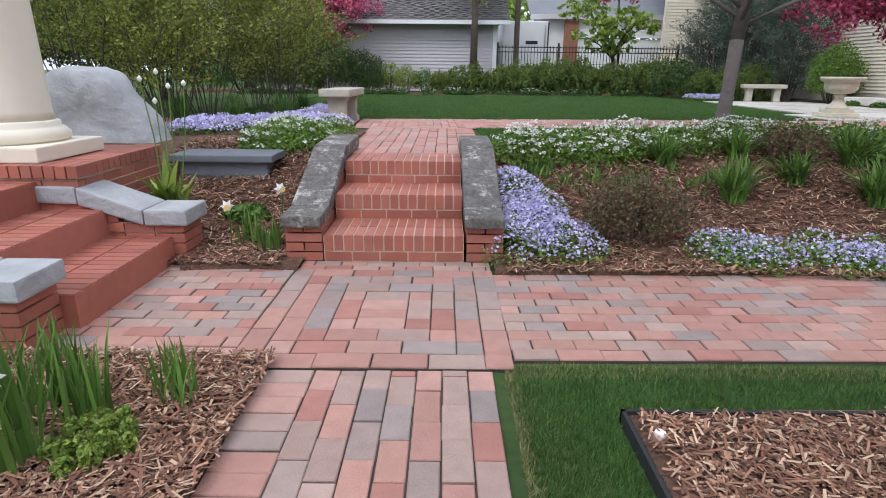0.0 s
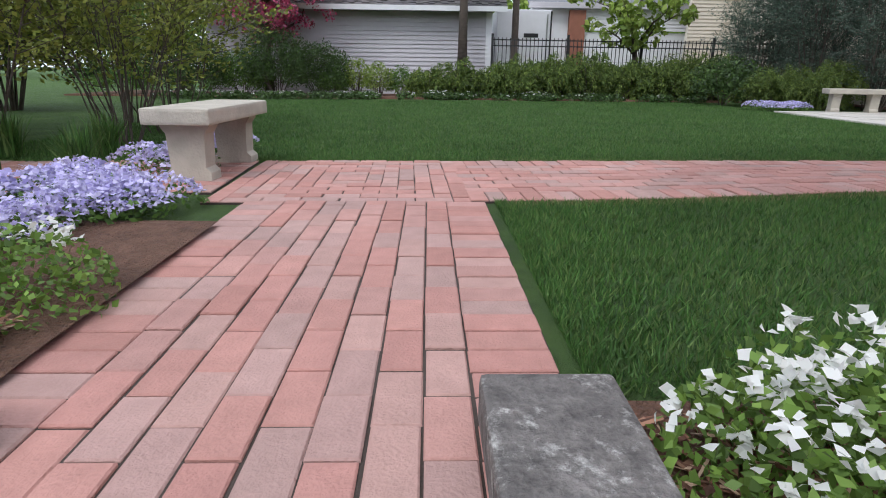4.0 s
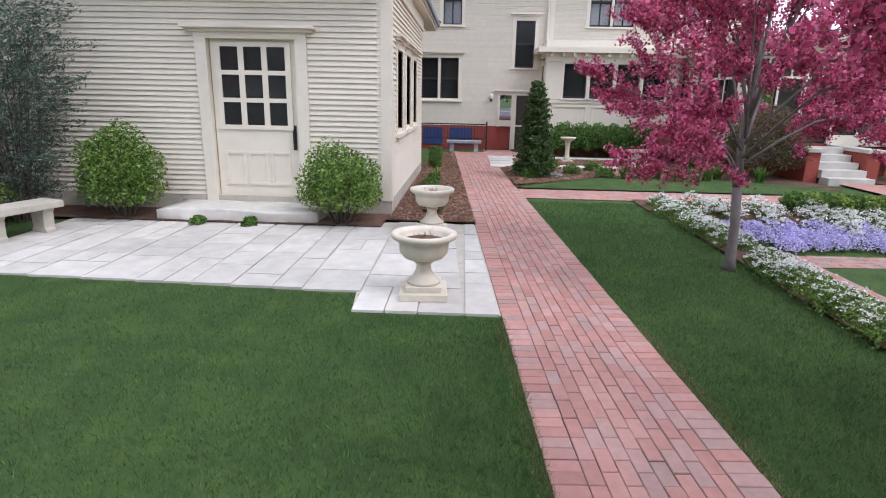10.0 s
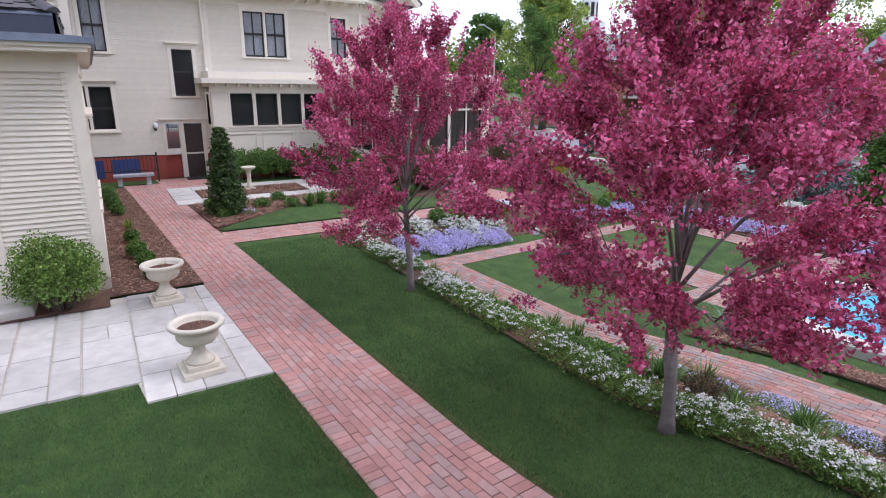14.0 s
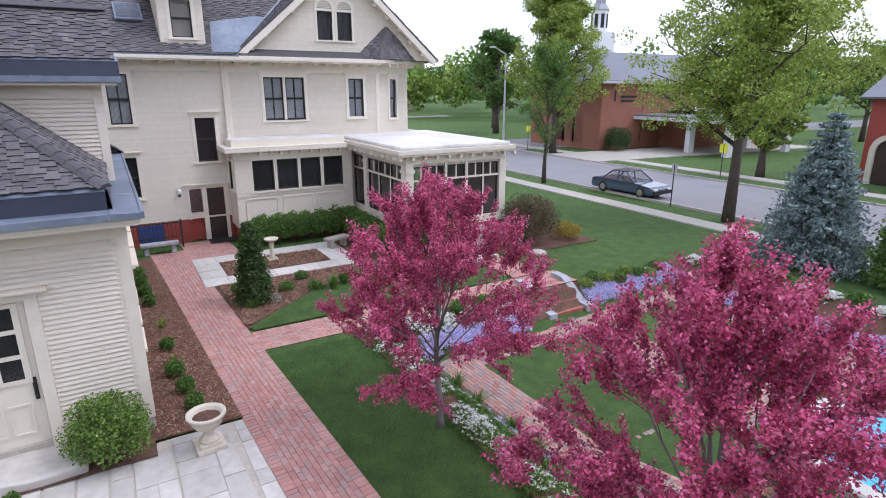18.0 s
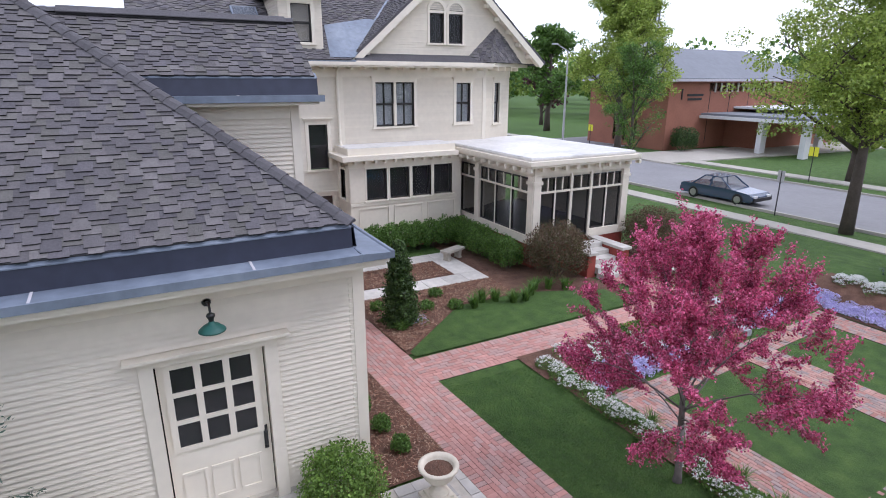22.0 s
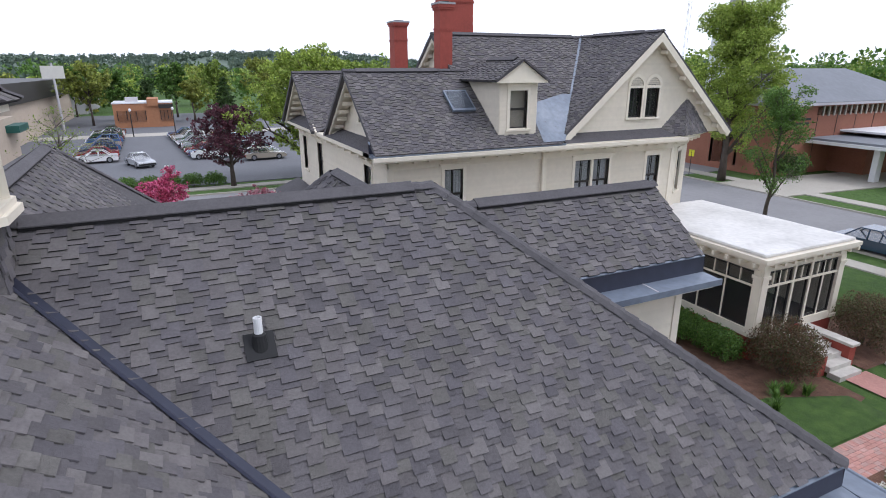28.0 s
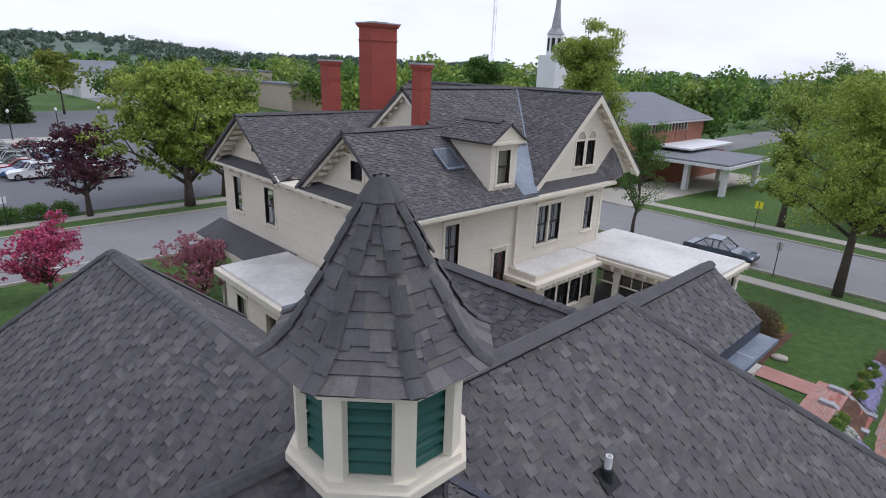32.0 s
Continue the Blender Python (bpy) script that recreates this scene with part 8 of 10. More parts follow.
part("post", tube(BM(), [(0, 0, -0.1), (0, 0, 3.0), (0, 0, 6.0)], [0.11, 0.10, 0.09], 10), M["bark"], up_)

ga = thing("garage", "grey clapboard garage with a dark shingle roof", "garage")
fg = Face(-6.2, 17.7, 0)
clapboards(fg, 0, 8.4, 0.0, 2.55, [], ga, name="wall", pitch=0.12, mat=M["vinyl"])
clapboards(Face(2.2, 17.7, 90), 0, 6, 0.0, 2.55, [], ga, name="wall", pitch=0.12, mat=M["vinyl"])
part("corner_board", fg.box(BM(), 8.25, 8.43, -0.05, 0.04, 0, 2.55), M["white_metal"], ga)
gr = part("roof", slab3(BM(), [(-6.6, 17.2, 2.45), (2.6, 17.2, 2.45), (2.6, 20.9, 4.6), (-6.6, 20.9, 4.6)], 0.08), M["ridge"], ga)
shingles([(-6.6, 17.2, 2.47), (2.6, 17.2, 2.47), (2.6, 20.9, 4.62), (-6.6, 20.9, 4.62)], gr, expo=0.16, seed=55)
part("fascia", box(BM(), -6.6, 2.6, 17.16, 17.22, 2.34, 2.48), M["white_metal"], ga)
g2 = thing("garage", "white garage with a brick pier and wide panel door", "garage")
part("wall", box(BM(), 4.2, 5.6, 22.3, 28, 0, 3.0), M["white_metal"], g2)
clapboards(Face(5.6, 22.2, 0), 0.0, 5.4, 0, 3.0, [(0.6, 4.6, 0, 2.2)], g2, name="wall", pitch=0.13, mat=M["white_metal"])
part("pier", box(BM(), 5.55, 6.15, 22.05, 22.25, 0, 2.9), M["tanbrick"], g2, "red brick pier")
for i in range(4):
    part("door_panel", box(BM(), 6.2, 10.2, 22.26, 22.30, 0.02 + i * 0.54, 0.54 + i * 0.54), M["white_metal"], g2)
part("fascia", box(BM(), 4.0, 11.2, 21.9, 22.05, 2.95, 3.15), M["vinyl"], g2)
part("roof", slab3(BM(), [(4.0, 21.9, 3.1), (11.2, 21.9, 3.1), (11.2, 25.5, 4.8), (4.0, 25.5, 4.8)], 0.08), M["roofgrey"], g2)
nh_ = thing("neighbour_house", "pale clapboard house beyond the fence", "house")
clapboards(Face(9.2, 20.2, 0), 0, 6.0, 0, 5.0, [], nh_, name="wall", pitch=0.12)
part("roof", slab3(BM(), [(8.8, 19.7, 5.0), (15.4, 19.7, 5.0), (15.4, 23.5, 7.5), (8.8, 23.5, 7.5)], 0.1), M["roofgrey"], nh_)
tr = thing("box_trailer", "white box trailer parked behind the fence", "trailer", (3.6, 20.6, 0))
part("body", bevelled(box(BM(), -0.9, 1.0, 0, 2.4, 0.5, 2.75), 0.04), M["white_metal"], tr)
part("door_bar", box(BM(), 0.82, 0.86, -0.05, 0.0, 0.6, 2.6), M["chrome"], tr)
part("hinge_rail", box(BM(), 0.95, 1.0, -0.04, 0.0, 0.5, 2.7), M["irongrey"], tr)
part("lettering", box(BM(), 0.05, 0.55, -0.012, 0.0, 1.85, 1.98), M["irongrey"], tr, "dark bar of lettering")
for s in (-0.75, 0.8):
    wh = part("wheel", lathe(BM(), [(0.28, -0.1), (0.3, -0.08), (0.3, 0.08), (0.28, 0.1)], 18), M["rubber"], tr)
    wh.matrix_basis = pose(s, 0.5, 0.3, 0, 90, 0)

# ---------------------------------------------------------------- east yard
hp = tagged(new("house_patio"), "square flagstone walk round a small mulch bed by the house", "patio", kind="structure")
FR2 = random.Random(44)
part("sand_bed", box(BM(), 18.3, 21.6, -0.95, 4.3, -0.1, 0.0), M["stone"], hp)
for x0, x1, y0, y1 in ((18.3, 19.1, -0.95, 4.3), (20.8, 21.6, -0.95, 4.3), (19.1, 20.8, -0.95, -0.05), (19.1, 20.8, 3.5, 4.3)):
    nxx, nyy = max(1, round((x1 - x0) / 0.75)), max(1, round((y1 - y0) / 0.8))
    for i in range(nxx):
        for j in range(nyy):
            a, b = x0 + (x1 - x0) * i / nxx, x0 + (x1 - x0) * (i + 1) / nxx
            c, d = y0 + (y1 - y0) * j / nyy, y0 + (y1 - y0) * (j + 1) / nyy
            part("flagstone", box(BM(), a + 0.008, b - 0.008, c + 0.008, d - 0.008, -0.04, 0.02 + FR2.uniform(0, 0.006)), M["flag_one"], hp)
part("mulch_fill", box(BM(), 19.1, 20.8, -0.05, 3.5, -0.04, 0.012), M["mulch"], hp)
patch("yard_bed", "curving bark mulch bed with low perennials", "flower bed", M["mulch"], lin(14.5, 18.3, 14), lambda x: -4.0 if x > 15.2 else -3.4 + (15.2 - x) * 4, lambda x: WALK_LO(x) - 0.005, 0.008, 16)
scatter_chips("bark_chips", "pale bark chips over the curving bed", lambda r: (r.uniform(16.65, 18.25), r.uniform(-0.9, 3.9)), 8000, 7, 0.07)
scatter_chips("bark_chips", "pale bark chips in the small flag-edged bed", lambda r: (r.uniform(19.15, 20.75), r.uniform(0.0, 3.45)), 5000, 8, 0.07)
scatter_chips("bark_chips", "bark chips at the tip of the curving bed", lambda r: (lambda x: (x, r.uniform(3.80 - max(0.0, x - 14.6) * 1.25, WALK_LO(x) - 0.01)))(r.uniform(14.7, 16.65)), 3500, 9, 0.07)
patch("yard_lawn", "crescent of lawn beside the cross walk", "lawn", M["grass"], lin(14.3, 16.6, 16), lambda x: -3.6 + max(0, x - 15.6) * 2.4, lambda x: 3.75 - max(0.0, x - 14.6) * 1.25, 0.02, 12)
rect_patch("hedge_bed", "bark mulch under the porch hedge", "flower bed", M["mulch"], 18.3, 23.2, -3.2, -0.95, 0.012)
rect_patch("porch_bed", "bark mulch bed before the porch", "flower bed", M["mulch"], 15.7, 18.3, -4.0, -0.95, 0.014)
rect_patch("corner_bed_south", "bark mulch bed at the porch corner", "flower bed", M["mulch"], 16.3, 19.4, -10.3, -5.8, 0.012)
bb = thing("birdbath", "cream cast-stone pedestal birdbath", "birdbath", (20.25, 1.75, 0.012))
part("base", bevelled(box(BM(), -0.17, 0.17, -0.17, 0.17, 0, 0.06), 0.01), M["caststone"], bb)
part("pedestal", lathe(BM(), [(0.13, 0.06), (0.08, 0.14), (0.065, 0.4), (0.09, 0.62), (0.11, 0.66)], 20), M["caststone"], bb, smooth=True)
part("basin", lathe(BM(), [(0.08, 0.66), (0.20, 0.70), (0.25, 0.76), (0.25, 0.79), (0.21, 0.77), (0.05, 0.73)], 24), M["caststone"], bb, smooth=True)
for k in range(7):
    shrub("hedge_shrub", "dark green hedge shrub below the bay windows", (22.45, 1.6 - k * 0.62, 0), 0.60, 0.55, 1.25, "leafdeep", 3600, 0.045, 160 + k, stems=6, low=0.05, group="hedge along the porch")
for k in range(6):
    shrub("hedge_shrub", "dark green hedge shrub along the porch wall", (21.9 - k * 0.62, -2.05, 0), 0.60, 0.60, 1.25, "leafdeep", 3600, 0.045, 170 + k, stems=6, low=0.05, group="hedge along the porch")
shrub("round_bush", "large dense dark bush beside the porch steps", (17.4, -3.05, 0), 1.3, 1.15, 2.05, "brownleaf", 16000, 0.038, 181, low=0.1, clumps=24, stems=10)
shrub("round_bush", "large dense olive bush at the porch corner", (17.45, -7.7, 0), 1.3, 1.2, 2.05, "brownleaf", 16000, 0.038, 182, low=0.1, clumps=24, stems=10)
shrub("barberry", "golden barberry beside the porch bush", (17.1, -9.4, 0), 0.7, 0.6, 0.8, "goldleaf", 2200, 0.04, 183)
for k, (x, y) in enumerate(((16.0, -7.0),)):
    bm = BM()
    bmesh.ops.create_icosphere(bm, subdivisions=2, radius=0.28)
    for v in bm.verts:
        v.co = Vector((v.co.x * 1.3, v.co.y, v.co.z * 0.5)) * (1 + 0.3 * noise.noise(v.co * 4 + Vector((k, 0, 0))))
    r_ = tagged(part("edging_rock", bm, M["stone"]), "pale edging rock in the porch bed", "rock")
    r_.matrix_basis = pose(x, y, 0.05, 0, 0, 40 * k)
for k in range(9):
    strap_clump("daylily", "row of dark green perennial leaves in the curved bed", 15.9 + 0.28 * math.sin(k * 1.3) + (0.5 if k > 5 else 0.35), 0.9 - k * 0.42, 120, 0.48, "leafdeep", 190 + k, 0.022, 0.8)
for k, (x, y) in enumerate(((17.4, 3.5), (17.9, 2.6), (16.8, 2.2), (17.6, 1.5), (15.9, 3.4), (16.5, 1.4))):
    shrub("perennial", "small green perennial in the mulch", (x, y, 0.01), 0.25, 0.25, 0.32, "leafdeep", 700, 0.035, 300 + k, stems=4, low=0.03)
carpet("forget_me_nots", "small blue flowers below the cypress", "flowers", lambda r: (r.uniform(15.8, 16.7), r.uniform(2.6, 3.0)), 500, 350, "leafdeep", "phlox", 0.14, 310, 0.03, 0.02, 6)
dm_ = thing("door_mat", "dark rubber mat at the side door", "mat", (23.9, 2.8, 0.012))
part("mat", box(BM(), -0.35, 0.35, -0.5, 0.5, 0, 0.02), M["rubber"], dm_)

# ---------------------------------------------------------------- sunk garden
gs = thing("brick_garden_steps", "red brick steps up from the sunk garden with stone coping", "steps", kind="structure")
for i in range(4):
    core = part("mortar_bed", box(BM(), 12.15 + i * 0.36, 12.6 + i * 0.36, -5.7, -4.5, LOWE - 0.1, LOWE + 0.17 * (i + 1) - 0.004), M["mortar"], gs)
    brick_run(core, 12.14 + i * 0.36, 12.34 + i * 0.36, -5.7, -4.5, LOWE + 0.17 * (i + 1) - 0.105, LOWE + 0.17 * (i + 1), 16, "y")
    brick_run(core, 12.34 + i * 0.36, 12.53 + i * 0.36, -5.7, -4.5, LOWE + 0.17 * (i + 1) - 0.02, LOWE + 0.17 * (i + 1), 16, "y")
for y in (-4.36, -5.84):
    bm = BM()
    prof = [(12.05, LOWE + 0.22), (12.4, LOWE + 0.24), (13.3, 0.12), (13.8, 0.13), (13.8, -0.1), (12.05, LOWE - 0.1)]
    a = [bm.verts.new((x, y - 0.14, z)) for x, z in prof]
    b = [bm.verts.new((x, y + 0.14, z)) for x, z in prof]
    bm.faces.new(a)
    bm.faces.new(list(reversed(b)))
    for k in range(6):
        bm.faces.new((a[k], a[(k + 1) % 6], b[(k + 1) % 6], b[k]))
    part("cap_stone", bm, M["greystone"], gs, "grey stone coping")
carpet("phlox_band", "band of lavender phlox edging the sunk garden", "flowers", lambda r: (lambda y: (12.66 - 0.066 * (y + 9.8) + r.uniform(-0.1, 0.25), y))(r.uniform(-10.3, -6.05)), 3000, 16000, "leafdeep", "phlox", 0.16, 321, 0.035, 0.034, 110)
carpet("phlox_band", "band of lavender phlox edging the sunk garden", "flowers", lambda r: (r.uniform(4.0, 12.7), -10.22 + r.uniform(-0.22, 0.18)), 5000, 30000, "leafdeep", "phlox", 0.16, 322, 0.035, 0.038, 190)
carpet("candytuft_border", "white candytuft clumps above the phlox band", "flowers", lambda r: (r.choice((6.2, 6.6, 8.2, 8.7, 11.3, 11.9, 12.6)) + r.uniform(-0.25, 0.25), -11.35 + r.uniform(-0.2, 0.2)), 2200, 3200, "leafdeep", "white", 0.24, 323, 0.04, 0.045, 26)
carpet("candytuft_border", "white candytuft beside the cross walk", "flowers", lambda r: (r.choice((12.5, 12.7, 12.4, 12.8)) + r.uniform(-0.15, 0.15), r.uniform(-3.4, 0.6)), 3000, 2800, "leafdeep", "white", 0.26, 324, 0.035, 0.04, 26)
patch("east_bed", "mulch bed between the sunk garden and the cross walk", "flower bed", M["mulch"], lin(11.95, 13.15, 8), lambda x: -10.4 if x > 12.5 else -9.7 + (12.5 - x) / 0.066, lambda x: 1.6, 0.012, 40)
patch("south_bed", "mulch bed along the sunk garden's far edge", "flower bed", M["mulch"], lin(3.0, 13.1, 24), lambda x: -11.8, lambda x: -9.8, 0.02, 8)
for k in range(16):
    x, y = (12.85, -3.6 + k * 0.3) if k < 8 else (13.0 - 0.1 * (k % 3), -6.3 - (k - 8) * 0.5)
    shrub("perennial", "fresh green perennial clump in the border", (x, y, ground_z(x, y)), 0.28, 0.28, 0.36, "leafdeep" if k % 2 else "leaf", 900, 0.04, 330 + k, stems=4, low=0.03)
for k, x in enumerate((5.4, 7.3, 9.6, 10.4)):
    shrub("perennial", "rounded green perennial above the phlox", (x, -11.5, ground_z(x, -11.5)), 0.35, 0.35, 0.45, "leafdeep", 1200, 0.045, 350 + k, stems=4, low=0.03)
fo = thing("fountain_basin", "round pale stone pool with bright blue lining", "fountain", (3.7, -5.5, LOWE))
part("rim", lathe(BM(), [(1.95, -0.05), (1.98, 0.24), (1.94, 0.28), (1.62, 0.28), (1.58, 0.24), (1.58, 0.0), (1.60, -0.05)], 48), M["flag"], fo, "pale stone rim")
part("lining", lathe(BM(), [(1.60, -0.04), (1.60, 0.14), (1.58, 0.14), (0.3, 0.13), (0.02, 0.13)], 40), M["pool"], fo, "bright blue pool")
part("spout", lathe(BM(), [(0.22, 0.10), (0.16, 0.3), (0.10, 0.42), (0.30, 0.52), (0.32, 0.58), (0.05, 0.54), (0.04, 0.8)], 20), M["caststone"], fo)
strap_clump("blue_grass", "blue-green tuft of grass beside the pool lawn", 5.0, -2.7, 130, 0.55, "bluegreen", 360, 0.010, 0.8)
patch("path_apron", "brick walk between cross walk and porch steps", "path", M["paver"], lin(14.2, 16.25, 6), lambda x: -5.7, lambda x: -4.5, 0.03, 4)

# ---------------------------------------------------------------- streets
ST = -0.30
RW = lambda x: -20.0 - 0.03 * (x - 15)      # near kerb of the south street


def strip(name, label, category, mat, pts, w, z=ST, h=0.1, kind="structure"):
    """Straight band from a to b, w wide to its right."""
    a, b = Vector((*pts[0], 0)), Vector((*pts[1], 0))
    d = (b - a).normalized()
    s = Vector((d.y, -d.x, 0)) * w
    bm = BM()
    prism(bm, [(p.x, p.y) for p in (a, b, b + s, a + s)], z - h, z)
    return tagged(part(name, bm, mat), label, category, kind=kind)


strip("road", "two-lane grey asphalt street along the south side", "road", M["asphalt"], ((-300, -20.2), (300, -20.2)), 9.6, ST + 0.02)
strip("road_east", "wide grey asphalt street behind the house", "road", M["asphalt"], ((57.0, -150), (57.0, 200)), -10.0, ST + 0.024)
strip("pavement", "pale concrete pavement along the lawn", "pavement", M["concrete"], ((-300, -17.1), (45.5, -17.1)), 1.2, ST + 0.05)
strip("pavement_far", "pale concrete pavement across the street", "pavement", M["concrete"], ((-300, -32.4), (300, -32.4)), 1.4, ST + 0.06)
strip("pavement_east", "concrete pavement along the east street", "pavement", M["concrete"], ((44.4, -19), (44.4, 120)), -1.3, ST + 0.05)
strip("pavement_lot", "concrete pavement beside the parking lot", "pavement", M["concrete"], ((59.4, -20), (59.4, 120)), 1.3, ST + 0.06)
for nm, a, b in (("kerb", (-300, -20.05), (47, -20.05)), ("kerb", (-300, -29.8), (300, -29.8)), ("kerb", (46.95, -18), (46.95, 120)), ("kerb", (57.1, -18), (57.1, 120))):
    strip(nm, "pale concrete kerb at the road edge", "kerb", M["concrete"], (a, b), 0.16, ST + 0.13, 0.2)
strip("driveway", "dark asphalt drive between the brick building and the street", "driveway", M["lot"], ((26, 24.5), (40.5, 24.5)), 3.7, ST + 0.34, 0.5)
strip("driveway_apron", "concrete apron where the drive meets the street", "driveway", M["concrete"], ((40.5, 25.5), (47.0, 25.5)), 5.0, ST + 0.33, 0.5)
strip("driveway_brick", "red paved drive by the iron gate", "driveway", M["paver"], ((38.5, 22.6), (44.4, 22.6)), 3.4, ST + 0.36, 0.5)
strip("church_drive", "concrete drive under the church canopy", "driveway", M["concrete"], ((36, -29.6), (33.0, -60)), -6.5, ST + 0.07)
for x, y0, y1 in ((52.0, 20, 23), (52.0, 26, 29), (48.6, 12, 15)):
    strip("lane_mark", "white painted mark on the east street", "road marking", M["plate"], ((x, y0), (x, y1)), 0.12, ST + 0.03, 0.01)
strip("road_lot", "paler street beyond the parking lot", "road", M["concrete"], ((112.5, -60), (112.5, 60)), -5.0, ST + 0.05)
strip("far_lot", "grey asphalt yard round the low brick building", "parking lot", M["lot"], ((118, 36), (158, 36)), 62, ST + 0.026)
strip("parking_lot", "grey asphalt parking lot across the street", "parking lot", M["lot"], ((62.0, 45), (118, 45)), 55, ST + 0.03)

# ---------------------------------------------------------------- vehicles
GL2 = M["glass"]


def car(label, x, y, rz, paint, suv=False, wagon=False, group=""):
    """Shaped body shell with cabin glass, wheels, lamps and bumpers."""
    c = thing("car", label, "car", (x, y, ST + 0.03), rz, group=group)
    L_, W_, hb = (4.2, 1.74, 0.93) if suv else (4.6, 1.76, 0.82)
    ht = 1.62 if suv else 1.42
    prof = [(-L_ / 2, 0.42), (-L_ / 2 + 0.03, hb - 0.06), (-L_ / 2 + 0.2, hb + 0.02), (-L_ * 0.22 if not suv else -L_ / 2 + 0.25, hb + 0.03), (L_ * 0.20, hb + 0.01), (L_ / 2 - 0.25, hb - 0.10), (L_ / 2, hb - 0.25), (L_ / 2 + 0.02, 0.42), (L_ / 2 - 0.1, 0.26), (-L_ / 2 + 0.1, 0.26)]

    def shell(prof, w, name, mat, par, lab="", inset=0.06):
        bm = BM()
        rows = []
        for yy, k in ((-w / 2, 0.0), (-w / 2 - 0.02, 0.5), (0, 1), (w / 2 + 0.02, 0.5), (w / 2, 0.0)):
            rows.append([bm.verts.new((px, yy, pz)) for px, pz in prof])
        for a, b in zip(rows, rows[1:]):
            for i in range(len(prof)):
                j = (i + 1) % len(prof)
                bm.faces.new((a[i], a[j], b[j], b[i]))
        bm.faces.new(rows[0])
        bm.faces.new(list(reversed(rows[-1])))
        return part(name, bm, mat, par, lab)

    body = shell(prof, W_, "body", paint, c)
    r0, r1 = (-L_ / 2 + 0.12, 0.55) if suv or wagon else (-1.55, 0.95)
    t0, t1 = (-L_ / 2 + 0.3, 0.05) if suv or wagon else (-0.85, 0.15)
    bm = BM()
    lo = [bm.verts.new((a, b, hb)) for a, b in ((r0, -W_ / 2 + 0.06), (r1, -W_ / 2 + 0.06), (r1, W_ / 2 - 0.06), (r0, W_ / 2 - 0.06))]
    hi = [bm.verts.new((a, b, ht - 0.05)) for a, b in ((t0, -W_ / 2 + 0.22), (t1, -W_ / 2 + 0.22), (t1, W_ / 2 - 0.22), (t0, W_ / 2 - 0.22))]
    for i in range(4):
        bm.faces.new((lo[i], lo[(i + 1) % 4], hi[(i + 1) % 4], hi[i]))
    bm.faces.new(hi)
    part("cabin_glass", bm, GL2, c, "dark tinted glass")
    part("roof", bevelled(box(BM(), t0 - 0.02, t1 + 0.02, -W_ / 2 + 0.2, W_ / 2 - 0.2, ht - 0.06, ht), 0.02), paint, c)
    bm = BM()
    for u in (0.0, 0.48, 1.0):
        for s in (-1, 1):
            tube(bm, [(r0 + (r1 - r0) * u, s * (W_ / 2 - 0.06), hb), (t0 + (t1 - t0) * u, s * (W_ / 2 - 0.22), ht - 0.04)], [0.045, 0.04], 5)
    part("pillar", bm, paint, c)
    for wx in (-L_ * 0.30, L_ * 0.31):
        for s in (-1, 1):
            wl = part("wheel", lathe(BM(), [(0.30, -0.10), (0.33, -0.08), (0.33, 0.08), (0.30, 0.10)], 18), M["rubber"], c)
            wl.matrix_basis = pose(wx, s * (W_ / 2 - 0.08), 0.33, 90, 0, 0)
            rm = part("rim", lathe(BM(), [(0.2, -0.115), (0.2, 0.115)], 14), M["chrome"], wl)
    for s in (-1, 1):
        part("headlight", bevelled(box(BM(), L_ / 2 - 0.06, L_ / 2 + 0.03, s * 0.62 - 0.17, s * 0.62 + 0.17, hb - 0.30, hb - 0.17), 0.01), M["white_metal"], c)
        part("tail_light", box(BM(), -L_ / 2 - 0.02, -L_ / 2 + 0.05, s * 0.72 - 0.1, s * 0.72 + 0.1, hb - 0.30, hb - 0.08), M["redbrick"], c)
    part("bumper", bevelled(box(BM(), L_ / 2 - 0.05, L_ / 2 + 0.08, -W_ / 2 + 0.05, W_ / 2 - 0.05, 0.34, 0.52), 0.02), M["irongrey"], c)
    part("bumper", bevelled(box(BM(), -L_ / 2 - 0.08, -L_ / 2 + 0.05, -W_ / 2 + 0.05, W_ / 2 - 0.05, 0.34, 0.52), 0.02), M["irongrey"], c)
    if suv:
        for s in (-1, 1):
            part("roof_rail", tube(BM(), [(t0 + 0.2, s * 0.6, ht + 0.06), (t1 - 0.2, s * 0.6, ht + 0.06)], [0.02, 0.02], 6), M["irongrey"], c)
    return c


P_ = {n: car_paint(n + "_paint", c) for n, c in (("navy", (0.03, 0.055, 0.10)), ("silver", (0.42, 0.43, 0.45)), ("white", (0.75, 0.75, 0.74)), ("black", (0.02, 0.02, 0.022)), ("red", (0.30, 0.03, 0.03)), ("blue", (0.08, 0.15, 0.30)), ("tan", (0.35, 0.31, 0.25)), ("green", (0.05, 0.10, 0.07)))}
car("dark blue sedan on the street beyond the porch", 24.0, -20.9, 182, P_["navy"])
names = ["silver", "white", "black", "red", "blue", "tan", "green", "navy"]
rc = random.Random(90)
car("white sedan parked at the end of the row", 80.8, 22.6, 94, P_["white"])
car("silver-blue sedan crossing the parking lot", 76.2, 18.0, 200, P_["silver"])
car("white hatchback at the lot entrance", 67.4, 25.3, 182, P_["white"], wagon=True)
car("dark red car beside the shop forecourt", 73.5, 32.6, 100, P_["red"])
for i in range(10):
    k = names[rc.randrange(8)]
    car(f"parked {k} car in the far row of the lot", 84.3 + i * 3.1, 22.8 + 0.08 * i, 94 + rc.uniform(-3, 3), P_[k], suv=i % 3 == 1, group="parked cars")
